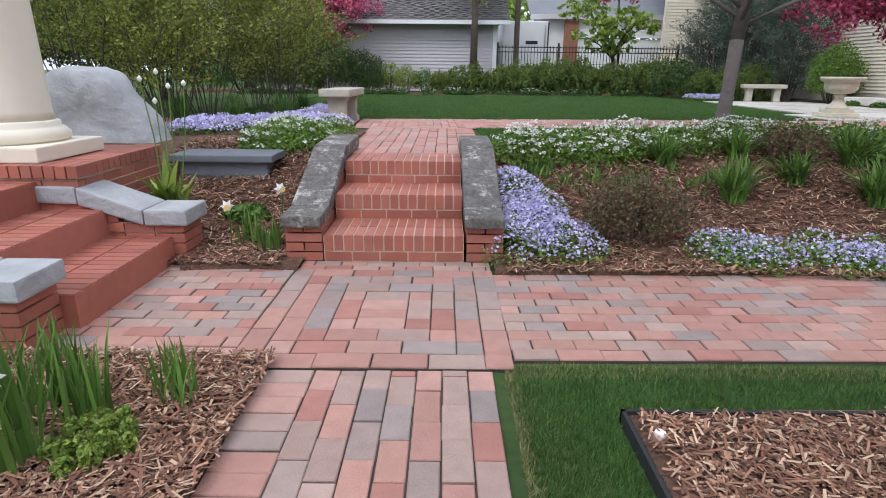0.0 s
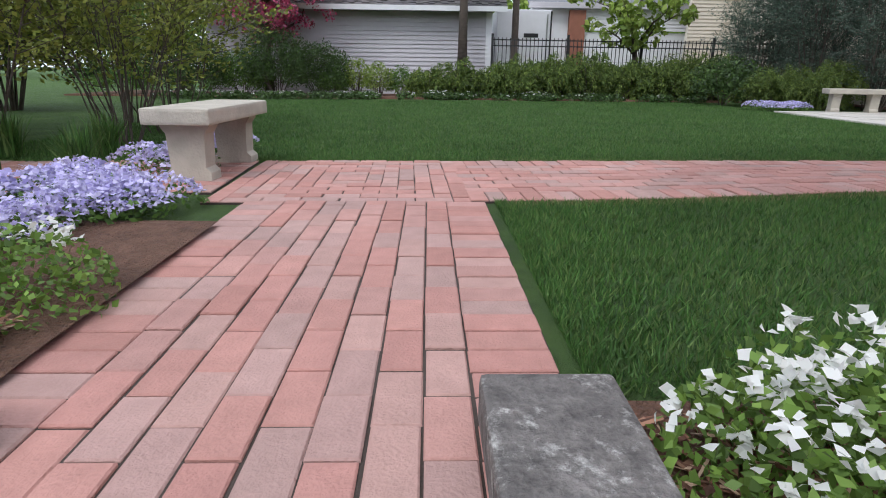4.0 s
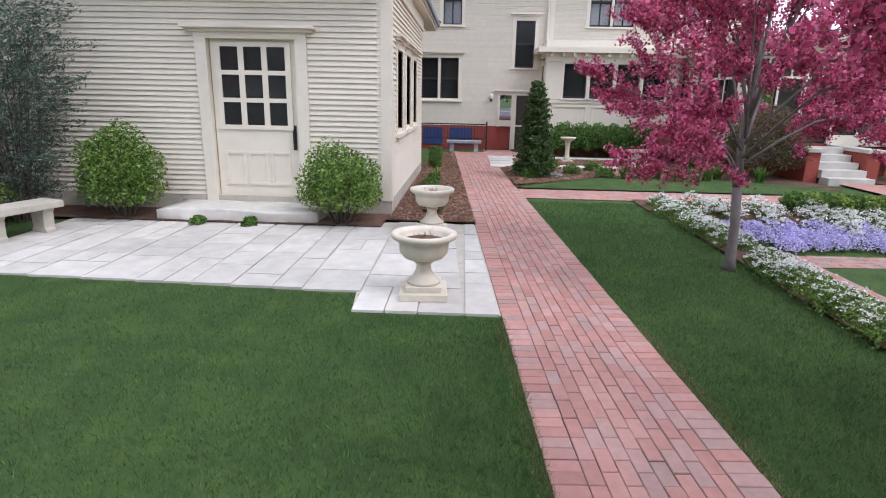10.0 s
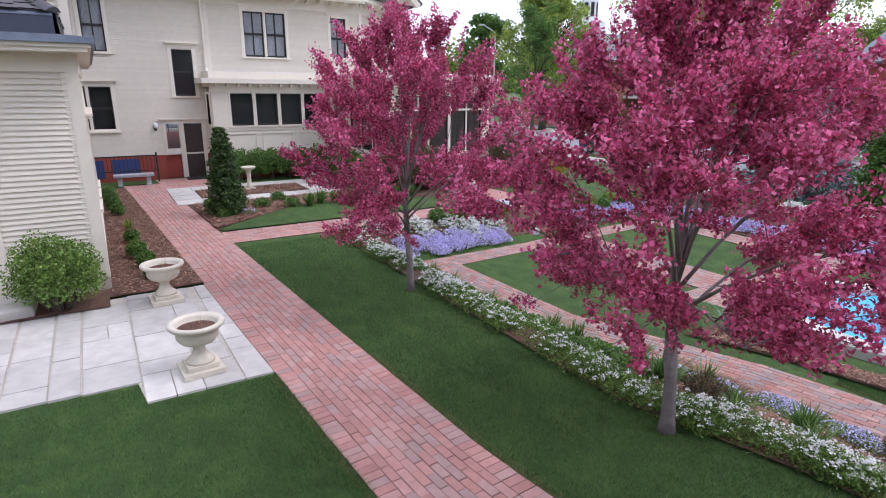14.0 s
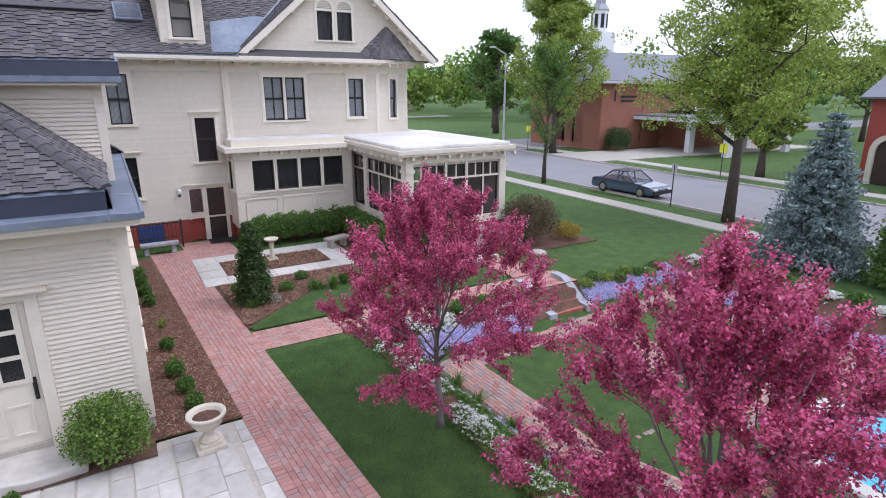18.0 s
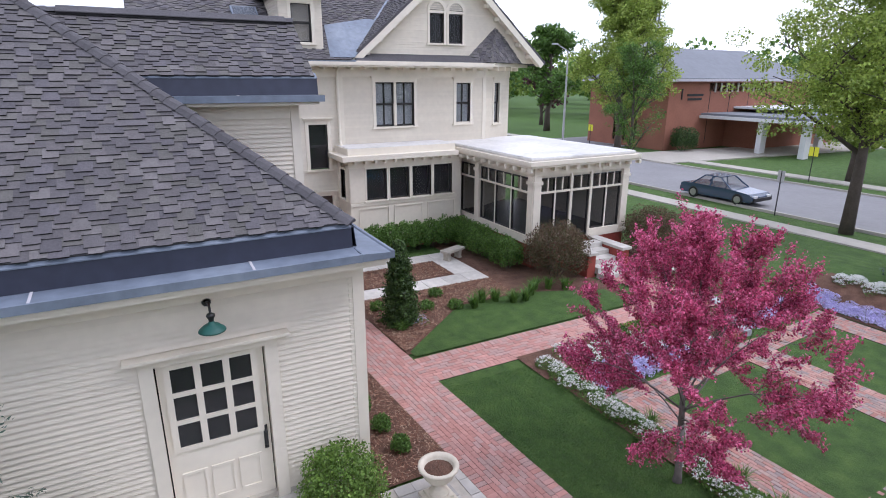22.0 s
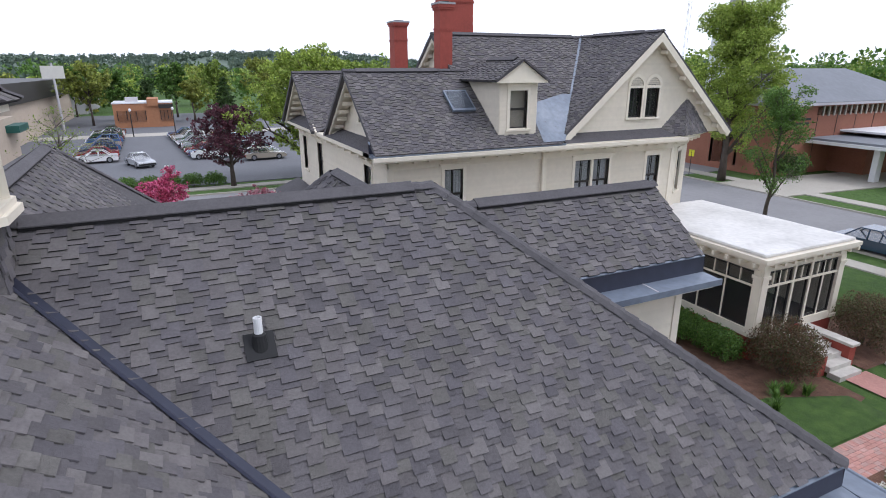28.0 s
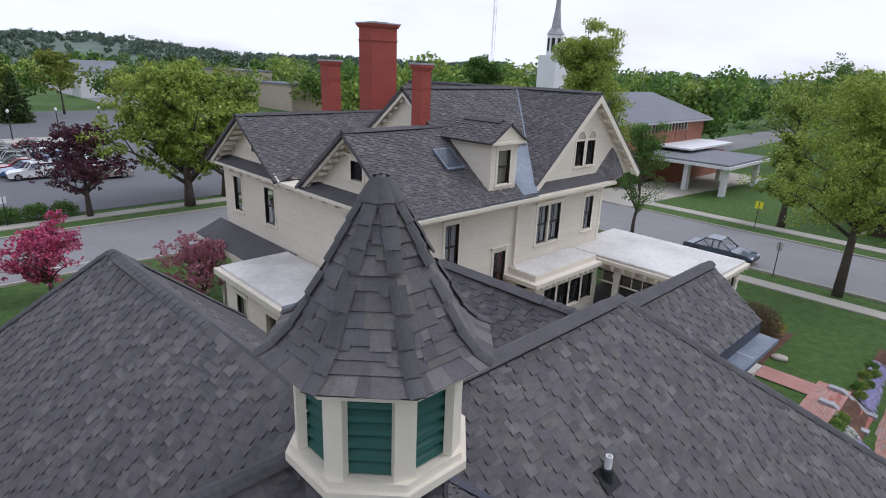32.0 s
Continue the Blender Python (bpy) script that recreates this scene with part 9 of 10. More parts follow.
for i in range(12):
    k = names[rc.randrange(8)]
    car(f"parked {k} car in the middle row of the lot", 79.0 + i * 2.3, 10.7 + 0.2 * i, 92 + rc.uniform(-3, 3), P_[k], suv=i % 4 == 0, group="parked cars")
for i in range(11):
    k = names[rc.randrange(8)]
    car(f"parked {k} car in the double row of the lot", 75.5 + i * 2.5, 5.0 + 0.2 * i, 272 + rc.uniform(-3, 3), P_[k], wagon=i % 3 == 0, group="parked cars")
for i in range(5):
    k = names[rc.randrange(8)]
    car(f"parked {k} car behind the church", 44 + i * 2.8, -66 - i, 90, P_[k], group="parked cars")

# ---------------------------------------------------------------- street furniture
def sign(label, x, y, h, w, hh, mat, rz=0, dark=True):
    s = thing("street_sign", label, "sign", (x, y, ST), rz)
    part("post", tube(BM(), [(0, 0, 0), (0, 0, h)], [0.03, 0.03], 6), M["irongrey"], s)
    part("panel", box(BM(), -w / 2, w / 2, -0.01, 0.01, h - hh, h), mat, s)
    return s


SY_ = material("yellow_sign", (0.75, 0.72, 0.03), 0.5, 0.05, 5, 0)
sign("back of a grey street sign on a dark post", 20.1, -19.7, 2.35, 0.35, 0.55, M["vinyl"])
sign("bright yellow crossing sign across the street", 25.2, -31.6, 2.4, 0.62, 0.62, SY_)
sign("bright yellow crossing sign beyond the corner", 46.5, -31.0, 2.5, 0.62, 0.62, SY_)
sign("small street sign beside the parking lot", 60.5, 15.2, 2.2, 0.4, 0.5, M["white_metal"], 90)
sign("thin dark sign post at the corner", 46.6, 1.5, 3.0, 0.3, 0.5, M["irongrey"], 90)
for x, y in ((49.9, -30.4),):
    l = thing("street_lamp", "tall grey street lamp with a bent arm", "street lamp", (x, y, ST))
    part("pole", tube(BM(), [(0, 0, 0), (0, 0, 5), (0, 0, 9.5), (0.4, 1.2, 10.2)], [0.12, 0.1, 0.07, 0.05], 8), M["vinyl"], l)
    part("head", bevelled(box(BM(), 0.25, 0.55, 1.1, 1.7, 10.1, 10.25), 0.03), M["vinyl"], l)
for k in range(6):
    l = thing("street_lamp", "black post lamp at the edge of the parking lot", "street lamp", (108 + k * 1.5, 20 - k * 6.0, ST), group="lot lamps")
    part("pole", tube(BM(), [(0, 0, 0), (0, 0, 3.8)], [0.09, 0.06], 6), M["irongrey"], l)
    part("head", lathe(BM(), [(0.08, 3.8), (0.2, 3.95), (0.2, 4.15), (0.05, 4.3)], 10), M["white_metal"], l)
pg = thing("pylon_sign", "grey pole sign beyond the parking lot", "sign", (122, 31, ST))
part("pole", tube(BM(), [(0, 0, 0), (0, 0, 11)], [0.2, 0.18], 8), M["vinyl"], pg)
part("panel", box(BM(), -0.2, 0.2, -1.6, 1.6, 8.6, 10.6), M["plate"], pg)

# ---------------------------------------------------------------- far buildings
cb = thing("church", "long orange brick church building with a grey roof", "building")


def wall_box(parent, x0, x1, y0, y1, z1, mat, lab=""):
    return part("wall", box(BM(), x0, x1, y0, y1, ST, z1), mat, parent, lab)


wall_box(cb, 42.5, 53.4, -60.5, -37.0, 6.5, M["tanbrick"], "orange brick wall")
EV, CR_, CZ = 6.6, 47.9, 9.7
for q in ([(41.7, -36.2, EV), (41.7, -61.3, EV), (CR_, -55.0, CZ), (CR_, -42.6, CZ)], [(54.1, -36.2, EV), (41.7, -36.2, EV), (CR_, -42.6, CZ)],
          [(54.1, -61.3, EV), (54.1, -36.2, EV), (CR_, -42.6, CZ), (CR_, -55.0, CZ)], [(41.7, -61.3, EV), (54.1, -61.3, EV), (CR_, -55.0, CZ)]):
    part("roof", slab3(BM(), q, 0.2), M["roofgrey"], cb, "grey low hipped roof")
part("fascia", box(BM(), 41.68, 54.12, -61.32, -36.18, 6.32, 6.56), M["vinyl"], cb)
for i in range(14):
    y = -42.8 - i * 0.88
    w = part("window", box(BM(), 42.42, 42.5, y - 0.72, y, 5.35, 6.15), M["glass"], cb, "narrow clerestory window")
    part("frame", box(BM(), 42.36, 42.5, y - 0.88, y - 0.72, 5.25, 6.2), M["stone"], w)
for i in range(5):
    part("joint", box(BM(), 42.47, 42.5, -43.0 - i * 3.1, -42.95 - i * 3.1, 0.2, 5.3), M["irongrey"], cb, "dark vertical wall joint")
for i in range(3):
    w = part("window", box(BM(), 45.0 + i * 1.5, 46.2 + i * 1.5, -37.06, -37.0, 0.4, 3.2), M["glass"], cb)
    part("frame", box(BM(), 46.2 + i * 1.5, 46.5 + i * 1.5, -37.1, -37.0, 0.3, 3.3), M["white_metal"], w)
for k, (a, b) in enumerate(((4.9, 5.12), (4.5, 4.72))):
    part("lettering", box(BM(), 42.44, 42.5, -41.9 + 0.2 * k, -39.6 - 0.1 * k, a, b), M["irongrey"], cb, "dark bar of lettering")
part("cross", box(BM(), 42.42, 42.5, -38.85, -38.72, 4.6, 5.6), M["irongrey"], cb)
cn = thing("church_canopy", "low flat-roofed drive-through canopy on pale posts", "canopy")
part("roof", box(BM(), 31.7, 42.6, -54.0, -42.0, 3.05, 3.25), M["roofgrey"], cn)
part("fascia", box(BM(), 31.5, 42.7, -54.2, -41.8, 2.75, 3.05), M["white_metal"], cn)
part("roof", box(BM(), 38.0, 42.5, -60.0, -47.0, 3.6, 3.8), M["white_metal"], cn, "pale upper canopy roof")
for x in (32.4, 36.5):
    for y in (-43.2, -52.8):
        part("post", box(BM(), x - 0.25, x + 0.25, y - 0.4, y + 0.4, ST, 2.76), M["white_metal"], cn)
part("wall", box(BM(), 39.0, 42.5, -60, -46, ST, 2.75), M["tanbrick"], cn)
hb = thing("brick_hall", "dark red brick hall with a pale stone arched doorway", "building")
wall_box(hb, 2.0, 19.2, -52.0, -38.0, 5.4, M["redbrick"], "dark red brick wall")
part("roof", slab3(BM(), [(1.4, -37.5, 5.4), (19.8, -37.5, 5.4), (19.8, -45.0, 9.0), (1.4, -45.0, 9.0)], 0.15), M["roofgrey"], hb, "grey-green slate roof")
part("roof", slab3(BM(), [(1.4, -52.5, 5.4), (19.8, -52.5, 5.4), (19.8, -45.0, 9.0), (1.4, -45.0, 9.0)], 0.15), M["roofgrey"], hb, "grey-green slate roof")
bm = BM()
for k in range(12):
    a0, a1 = math.pi * k / 12, math.pi * (k + 1) / 12
    q = [(17.6 + r * math.cos(a), 1.9 + r * math.sin(a)) for r, a in ((0.8, a0), (1.15, a0), (1.15, a1), (0.8, a1))]
    lo, hi = [bm.verts.new((x, -37.9, z)) for x, z in q], [bm.verts.new((x, -37.7, z)) for x, z in q]
    bm.faces.new(hi)
    for i in range(4):
        bm.faces.new((lo[i], lo[(i + 1) % 4], hi[(i + 1) % 4], hi[i]))
for x in (16.45, 18.4):
    box(bm, x, x + 0.35, -37.95, -37.7, ST, 1.9)
part("door_arch", bm, M["caststone"], hb, "pale stone door arch")
part("door", box(BM(), 16.8, 18.4, -37.98, -37.9, ST, 2.6), M["door"], hb, "dark recessed door")
for x in (5.0, 9.0, 13.0):
    w = part("window", box(BM(), x, x + 1.2, -38.05, -37.95, 1.2, 3.4), M["glass"], hb)
    part("sill", box(BM(), x - 0.1, x + 1.3, -38.0, -37.85, 1.05, 1.2), M["caststone"], w)
brb = thing("brick_building", "red brick house with white trimmed windows", "building")
wall_box(brb, 24.0, 39.0, 24.6, 33.0, 5.6, M["tanbrick"], "red brick wall")
part("roof", slab3(BM(), [(23.5, 24.1, 5.6), (39.5, 24.1, 5.6), (39.5, 28.8, 8.4), (23.5, 28.8, 8.4)], 0.2), M["roofgrey"], brb)
part("cornice", box(BM(), 23.6, 39.4, 24.2, 33.2, 5.4, 5.62), M["white_metal"], brb)
for x in (25.5, 28.5, 31.5, 34.5, 37.5):
    for z in (0.6, 3.2):
        w = part("window", box(BM(), x - 0.45, x + 0.45, 24.54, 24.6, z, z + 1.6), M["glass"], brb, "sash window")
        part("sill", box(BM(), x - 0.55, x + 0.55, 24.45, 24.6, z - 0.12, z), M["white_metal"], w)
        part("lintel", box(BM(), x - 0.55, x + 0.55, 24.5, 24.6, z + 1.6, z + 1.75), M["white_metal"], w)
for k, x in enumerate((24.2, 38.9)):
    part("drain_pipe", tube(BM(), [(x, 24.5, 0), (x, 24.5, 5.4)], [0.05, 0.05], 6), M["white_metal"], brb)
gt = thing("iron_gate", "black iron drive gate beside the brick building", "gate", (36.5, 20.9, 0))
for i in range(26):
    part("picket", box(BM(), -0.01, 0.01, i * 0.14 - 0.01, i * 0.14 + 0.01, 0.1, 1.5), M["irongrey"], gt)
for z in (0.15, 1.35):
    part("rail", box(BM(), -0.015, 0.015, -0.05, 3.6, z, z + 0.04), M["irongrey"], gt)
for y in (-0.05, 1.78, 3.6):
    part("post", box(BM(), -0.04, 0.04, y - 0.04, y + 0.04, -0.1, 1.65), M["irongrey"], gt)
ob_ = thing("clinic", "low orange brick building with dark windows", "building", (0, 0, 0))
wall_box(ob_, 124, 131, 13.9, 23.5, 3.9, M["orangebrick"], "orange brick wall")
part("roof", box(BM(), 123.9, 131.1, 13.8, 23.6, 3.9, 4.15), M["white_metal"], ob_)
part("parapet", box(BM(), 123.6, 131.4, 16.2, 18.0, 3.5, 4.7), M["orangebrick"], ob_)
part("roof_unit", box(BM(), 126, 128, 19.5, 21.5, 4.15, 4.9), M["vinyl"], ob_)
part("fascia", box(BM(), 123.7, 123.98, 13.8, 16.2, 3.0, 3.7), M["sash"], ob_)
for y0, y1 in ((18.4, 22.9), (14.2, 16.0)):
    w = part("window", box(BM(), 123.9, 124.05, y0, y1, 0.7, 2.7), M["glass"], ob_)
    for i in range(4):
        part("mullion", box(BM(), 123.85, 123.95, y0 + (y1 - y0) * i / 3 - 0.05, y0 + (y1 - y0) * i / 3 + 0.05, 1.0, 2.7), M["irongrey"], w)
dk = thing("shop_building", "beige commercial building with a dark roof band", "building")
wall_box(dk, 88, 155, 33.5, 70, 5.2, M["beige"], "beige rendered wall")
part("roof_band", box(BM(), 87.5, 155.5, 32.9, 70.5, 5.2, 8.0), M["sash"], dk, "dark roof band")
part("wing_wall", box(BM(), 80, 92, 31.5, 46, ST, 4.4), M["beige"], dk)
part("awning", box(BM(), 87.0, 92.0, 30.2, 31.6, 2.8, 3.6), M["green"], dk)
for i in range(6):
    part("window", box(BM(), 92.3 + i * 1.2, 93.3 + i * 1.2, 34.42, 34.5, 0.2, 3.0), M["glass"], dk)
part("roof_unit", box(BM(), 100, 104, 44, 48, 8.0, 9.4), M["vinyl"], dk)
wh = thing("far_house", "small white house among the trees", "house", (205, -25, 0))
part("wall", box(BM(), -5, 5, -5, 5, ST, 7), M["white_metal"], wh)
part("roof", slab3(BM(), [(-6, -6, 7), (-6, 6, 7), (0, 6, 10), (0, -6, 10)], 0.2), M["roofgrey"], wh)
for k, (x, y, w, d, h) in enumerate(((180, 40, 30, 16, 7), (210, -70, 26, 14, 8), (170, 75, 24, 20, 6), (150, -60, 18, 14, 6), (60, 150, 24, 14, 6))):
    o = thing("far_building", "plain low building far beyond the trees", "building", (x, y, 0))
    part("wall", box(BM(), -w / 2, w / 2, -d / 2, d / 2, ST, h), M["beige"] if k % 2 else M["vinyl"], o)
    part("roof", box(BM(), -w / 2 - 0.3, w / 2 + 0.3, -d / 2 - 0.3, d / 2 + 0.3, h, h + 0.5), M["roofgrey"], o)
sp_ = thing("steeple", "white church steeple with an open belfry", "church tower", (72, -65.4, 0))
sp_.scale = (0.72, 0.72, 0.85)
part("tower", box(BM(), -2.6, 2.6, -2.6, 2.6, 0, 17), M["white_metal"], sp_)
part("belfry", prism(BM(), [(1.9 * math.cos(k * 0.785), 1.9 * math.sin(k * 0.785)) for k in range(8)], 17, 21), M["white_metal"], sp_)
# belfry is solid; dark sheets paint the shade of its open sides
for k in range(8):
    part("opening", box(BM(), 1.72, 1.80, -0.4, 0.4, 17.8, 20.3, Matrix.Rotation(k * 0.785 + 0.39, 4, "Z")), M["dark"], sp_)
part("spire", lathe(BM(), [(2.2, 21), (1.2, 22.2), (0.6, 26), (0.04, 37)], 8), M["greystone"], sp_)
tw = thing("radio_mast", "slender lattice radio mast on the horizon", "mast", (240, -238, 0))
for k in range(3):
    a = k * 2.094
    part("leg", tube(BM(), [(1.0 * math.cos(a), 1.0 * math.sin(a), 0), (1.0 * math.cos(a), 1.0 * math.sin(a), 75)], [0.09, 0.09], 5), M["vinyl"], tw)
for k in range(24):
    z = k * 3.1
    a, b = (k % 3) * 2.094, (k % 3 + 1) * 2.094
    part("brace", tube(BM(), [(math.cos(a), math.sin(a), z), (math.cos(b), math.sin(b), z + 3.1)], [0.06, 0.06], 4), M["vinyl"], tw)

# north porch of the house
npc = thing("side_porch", "one-storey side porch with a flat white roof", "porch")
part("roof", bevelled(box(BM(), 26.2, 32.0, 8.3, 11.3, 3.78, 3.92), 0.03), M["whiteroof"], npc, "white membrane roof")
part("cornice", box(BM(), 26.0, 32.2, 8.2, 11.5, 3.55, 3.80), M["trim"], npc)
clapboards(Face(32.0, 11.1, 180), 0, 5.6, 0.3, 3.5, [(1.0, 1.8, 1.2, 3.0), (3.4, 4.2, 0.4, 3.0)], npc, name="wall")
window(Face(32.0, 11.1, 180), 1.0, 1.8, 1.2, 3.0, npc)
clapboards(Face(26.4, 11.1, -90), 0, 2.8, 0.3, 3.5, [(0.9, 1.7, 1.2, 3.0)], npc, name="wall")
window(Face(26.4, 11.1, -90), 0.9, 1.7, 1.2, 3.0, npc)
gutter((26.05, 11.55, 3.62), (26.05, 8.6, 3.62), (-1, 0, 0), npc)
vr = thing("verandah", "low shingled verandah at the rear gable", "porch")
part("roof", slab3(BM(), [(31.4, 9.6, 3.3), (39.2, 9.6, 3.3), (39.2, 8.2, 3.9), (31.4, 8.2, 3.9)], 0.1), M["ridge"], vr)
part("fascia", box(BM(), 31.4, 39.2, 9.5, 9.62, 3.0, 3.3), M["trim"], vr)
for x in (31.6, 34.0, 36.4, 38.9):
    part("post", box(BM(), x - 0.12, x + 0.12, 9.3, 9.54, 0, 3.0), M["trim"], vr)

# ---------------------------------------------------------------- street trees and far woods
broadleaf("maple", "large street maple in fresh yellow-green leaf", (16.4, -19.2, ST), 11.5, 4.3, 0.25, "mapleleaf", n=72000, leaf=0.085, seed=401, fork=0.28, limbs_n=34, clump=0.55, rise=0.6)
broadleaf("street_tree", "young street tree in thin new leaf", (29.8, -19.0, ST), 8.5, 1.7, 0.14, "leafdeep", n=14000, leaf=0.07, seed=402, fork=0.2, limbs_n=26, clump=0.7, rise=1.6)
broadleaf("maple", "tall dense maple across the street", (43.3, -31.6, ST), 14.5, 4.0, 0.32, "mapleleaf", n=64000, leaf=0.13, seed=403, fork=0.15, limbs_n=46, clump=0.6, rise=1.2)
broadleaf("maple", "deep green maple far along the street", (66, -41, ST), 13, 4.0, 0.4, "leafdeep", n=12000, leaf=0.25, seed=404, fork=0.2, limbs_n=22, clump=0.5)
broadleaf("plum_tree", "dark purple plum tree down the street", (75, -47, ST), 8, 3.0, 0.3, "maroon", n=7000, leaf=0.2, seed=405, fork=0.2)
shrub("round_bush", "round dark bush at the church wall", (41.3, -38.4, ST), 1.5, 1.5, 2.5, "leafdark", 6000, 0.08, 406)
broadleaf("maple", "broad bright green maple behind the house", (59.5, 2.6, ST), 10.5, 5.0, 0.4, "mapleleaf", n=42000, leaf=0.17, seed=411, fork=0.15, limbs_n=34, clump=0.5)
broadleaf("maple", "broad bright green maple behind the house", (61.5, -1.5, ST), 10.0, 4.2, 0.4, "leaf", n=16000, leaf=0.2, seed=412, fork=0.15, limbs_n=24, clump=0.5)
broadleaf("plum_tree", "dark purple plum tree beside the parking lot", (60.2, 10.0, ST), 6.6, 2.6, 0.2, "maroon", n=9000, leaf=0.13, seed=413, fork=0.25, limbs_n=20)
broadleaf("bare_tree", "young tree with hardly opened buds by the lot", (58.4, 22.3, ST), 6.8, 2.4, 0.15, "leaf", n=1300, leaf=0.08, seed=414, fork=0.3, limbs_n=22, bark="barkgrey")
broadleaf("redbud_tree", "crabapple in bright crimson bloom behind the roofs", (43.6, 15.5, ST), 3.6, 1.8, 0.14, "magenta", n=9000, leaf=0.09, seed=415, fork=0.2, limbs_n=20)
broadleaf("cherry_tree", "pale pink blossoming tree beside the house", (36.5, 10.5, 0), 3.4, 1.7, 0.12, "pinkbloom", n=7000, leaf=0.08, seed=416, fork=0.2, limbs_n=18)
for k in range(12):
    y = 29.0 - k * 1.75
    if 9.0 < y < 11.0:
        continue
    shrub("hedge_shrub", "clipped green hedge along the parking lot", (61.4 + 0.1 * (k % 2), y, ST), 0.98, 0.95, 1.35, "leafdeep", 2200, 0.08, 420 + k, stems=4, group="hedge along the lot")
for k, (x, y, h, r, m) in enumerate(((24.5, -62, 11, 4.5, "leaf"), (8, -58, 12, 5, "leafdeep"), (34, -72, 11, 4.5, "goldleaf"), (34, -95, 14, 6, "leafdeep"), (-2, -36, 12, 4.5, "leaf"), (-14, -34, 12, 5, "leafdeep"), (24, -34.5, 7.5, 2.0, "leaf"), (-6, -26, 9, 3.5, "leafdeep"))):
    broadleaf("street_tree", "leafy tree across the street", (x, y, ST), h, r, 0.28, m if m != "goldleaf" else "leaf", n=7000, leaf=0.22, seed=440 + k, fork=0.22, limbs_n=18, clump=0.5)


def wood(name, label, region, n, seed, h=(8, 13), leaves=260, leaf=0.9, mats=("leafdeep", "leaf")):
    """Far woodland: many crowns, joined, each an uneven heap of leaf clumps."""
    rr, rg = random.Random(seed), np.random.default_rng(seed)
    for mi, m in enumerate(mats):
        pts = []
        for _ in range(n // len(mats)):
            x, y, z = region(rr)
            hh = rr.uniform(*h)
            cs = [(x + rr.uniform(-1, 1) * hh * 0.28, y + rr.uniform(-1, 1) * hh * 0.28, z + hh * rr.uniform(0.35, 0.85)) for _ in range(7)]
            pts.append(cloud(rg, cs, [hh * rr.uniform(0.14, 0.26) for _ in cs], leaves, 0.85))
        ob = link(name, leaf_mesh(name, np.concatenate(pts), leaf, seed + mi, long=1.2), M[m])
        tagged(ob, label, "woods", kind="stuff")


def arc(r0, r1, a0, a1, z=ST):
    return lambda r: (lambda d, a: (14 + d * math.cos(a), 5 + d * math.sin(a), z))(r.uniform(r0, r1), math.radians(r.uniform(a0, a1)))


wood("far_trees", "spring green trees beyond the parking lot", arc(150, 260, -22, 48), 190, 511, (6, 13), leaves=400, leaf=0.62, mats=("leafdeep", "yellowleaf", "mapleleaf", "leafdark", "leaf"))
for k, (x, y, h, sp, m) in enumerate(((131, 27.5, 10.5, 4.6, "yellowleaf"), (141, 24.0, 9.0, 3.6, "leafdeep"), (134, 10.0, 7.6, 3.2, "yellowleaf"), (146, 13.0, 10.0, 3.8, "leafdeep"), (147, 4.5, 11.0, 4.0, "leaf"), (150, -6.0, 11.5, 4.4, "yellowleaf"), (156, 33.0, 10.0, 4.2, "leafdeep"))):
    broadleaf("street_tree", "olive green spring tree beyond the parking lot", (x, y, ST), h, sp, 0.2, m, n=5200, leaf=0.34, seed=520 + k, fork=0.22, limbs_n=14)
for k, (x, y, h) in enumerate(((143, 18.5, 8.5), (136, 3.8, 9.0))):
    conifer("spruce", "dark pointed spruce beyond the parking lot", (x, y, ST), h, 2.6, "leafdark", 5000, 0.3, 530 + k, tiers=12, power=0.9)
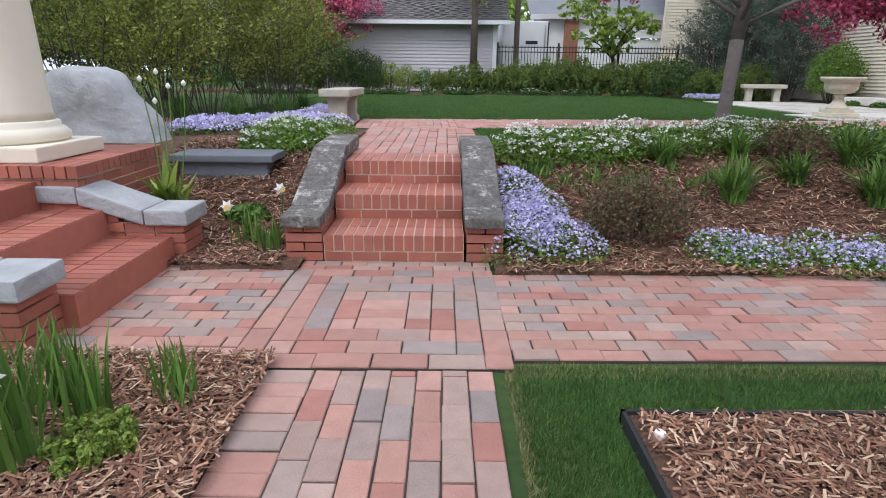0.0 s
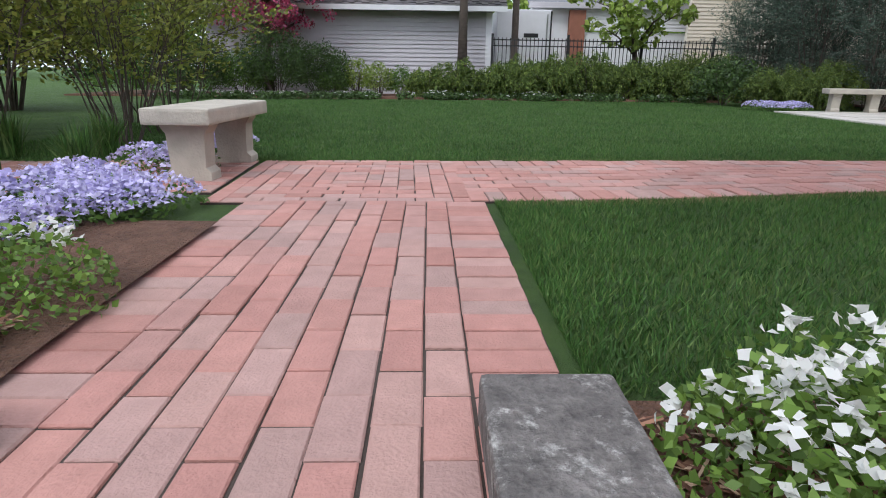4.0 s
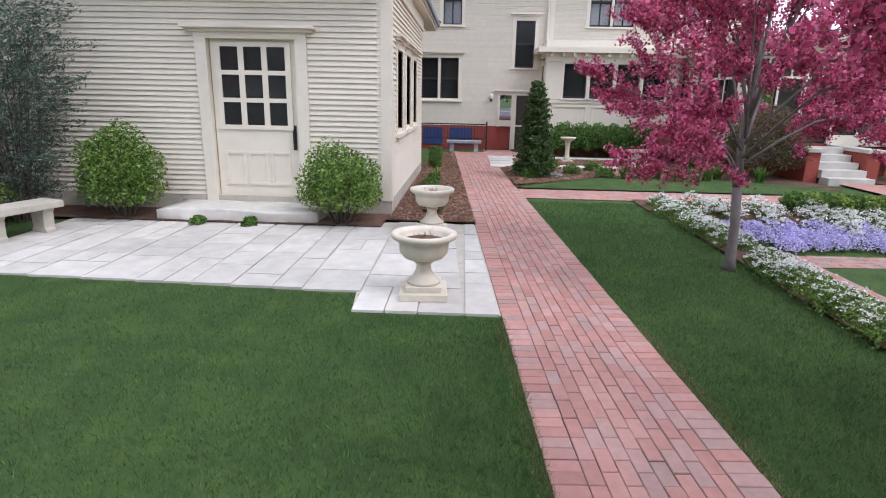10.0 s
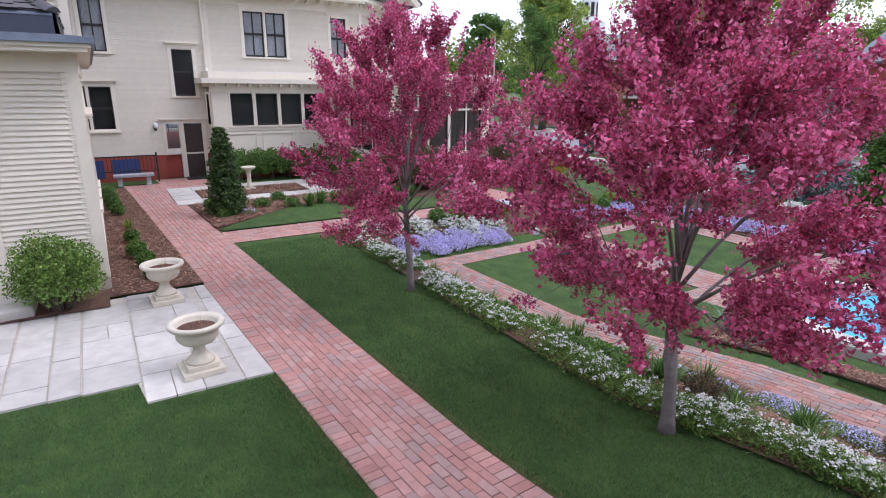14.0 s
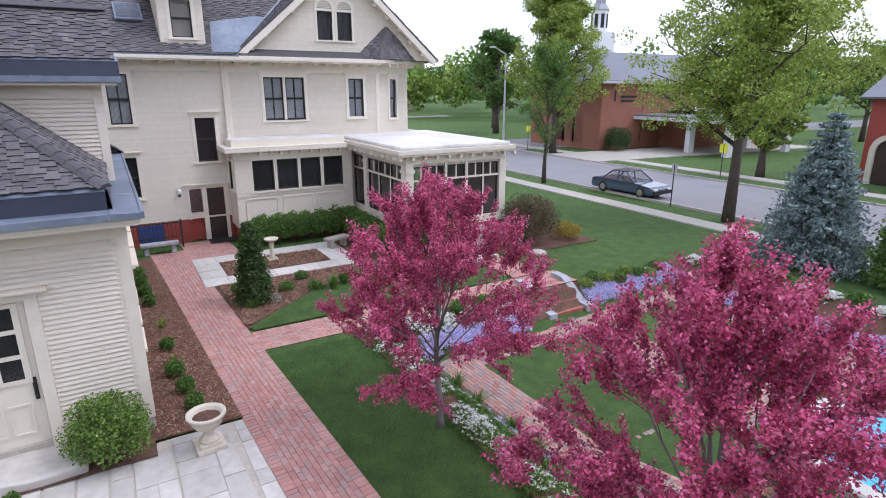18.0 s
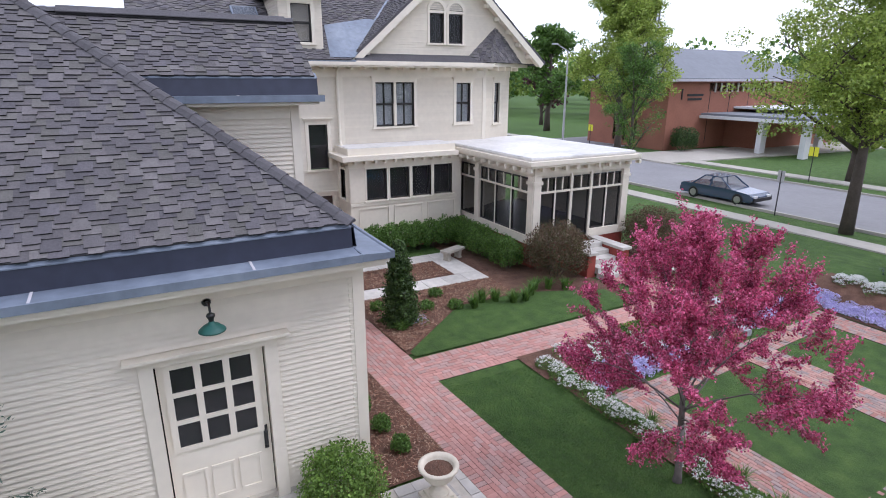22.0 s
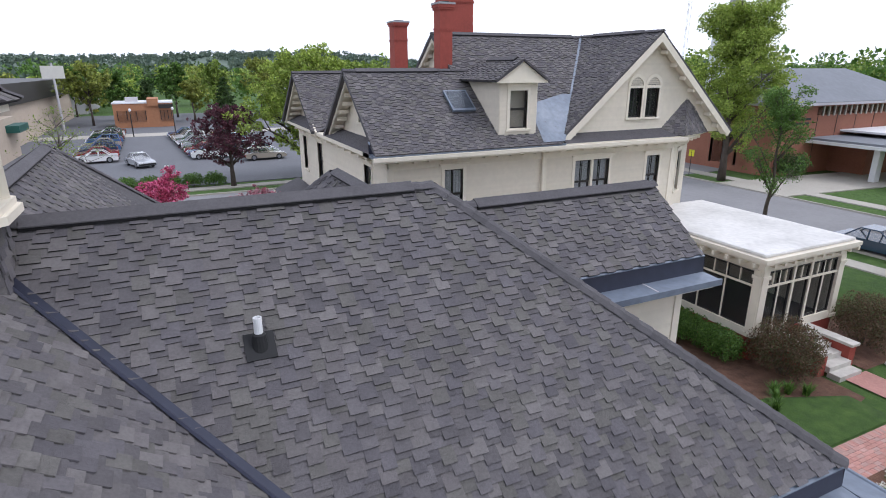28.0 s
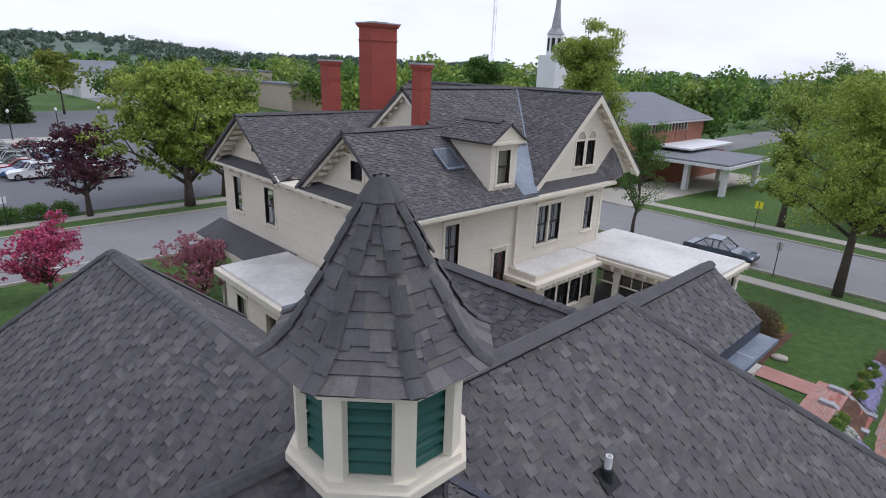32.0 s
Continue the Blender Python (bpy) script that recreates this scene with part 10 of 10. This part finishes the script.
wood("far_trees", "trees behind the church and along the streets", arc(95, 240, -100, -24), 190, 512, (10, 15), leaves=420, leaf=0.72)
wood("far_trees", "trees beyond the back gardens", lambda r: (r.uniform(-60, 45), r.uniform(36, 90), 0), 70, 513, (8, 13), leaves=400, leaf=0.5)
wood("far_trees", "trees to the west of the garden", lambda r: (r.uniform(-70, -18), r.uniform(-40, 40), 0), 60, 514, (7, 12), leaves=350, leaf=0.5)
wood("distant_woods", "woodland towards the hills, part of it tinted for haze", arc(260, 700, -110, 70), 520, 515, (9, 15), leaves=140, leaf=1.7, mats=("leafdeep", "hazetintleaf", "leafdark"))
hv, hf = [], []
NA = 90


def hill_z(az, d):
    """Height of the hills at a bearing in degrees and a distance."""
    ridge = 11 + 27 * smooth(-29, -11, az) * (1 - 0.45 * smooth(-6, 6, az)) + 20 * smooth(8, 22, az) + 6 * noise.noise(Vector((az * 0.11, 3, 0)))
    prof = ((600, -6), (1000, ridge * 0.35), (1400, ridge * 0.8), (1750, ridge * 1.25), (2300, ridge * 0.9))
    for (d0, z0), (d1, z1) in zip(prof, prof[1:]):
        if d <= d1:
            return z0 + (z1 - z0) * max(0.0, d - d0) / (d1 - d0) + 3 * noise.noise(Vector((az * 0.22, d * 0.01, 1)))
    return prof[-1][1]


for i in range(NA + 1):
    az = -120 + 200 * i / NA
    for d in (600, 1000, 1400, 1750, 2300):
        hv.append((14 + d * math.cos(math.radians(az)), 5 + d * math.sin(math.radians(az)), hill_z(az, d)))
for i in range(NA):
    for j in range(4):
        k = i * 5 + j
        hf.append((k, k + 5, k + 6, k + 1))
# the haze over the hill woods lies in their leaf colour only
wood("hill_woods", "woods covering the far hills, blue-green haze put into their colour", lambda r: (lambda az, d: (14 + d * math.cos(math.radians(az)), 5 + d * math.sin(math.radians(az)), hill_z(az, d) - 3))(r.uniform(-50, 55), r.choice((r.uniform(750, 1750), r.uniform(1350, 1780)))), 1500, 516, (12, 22), leaves=110, leaf=3.0, mats=("hazetintleaf",))
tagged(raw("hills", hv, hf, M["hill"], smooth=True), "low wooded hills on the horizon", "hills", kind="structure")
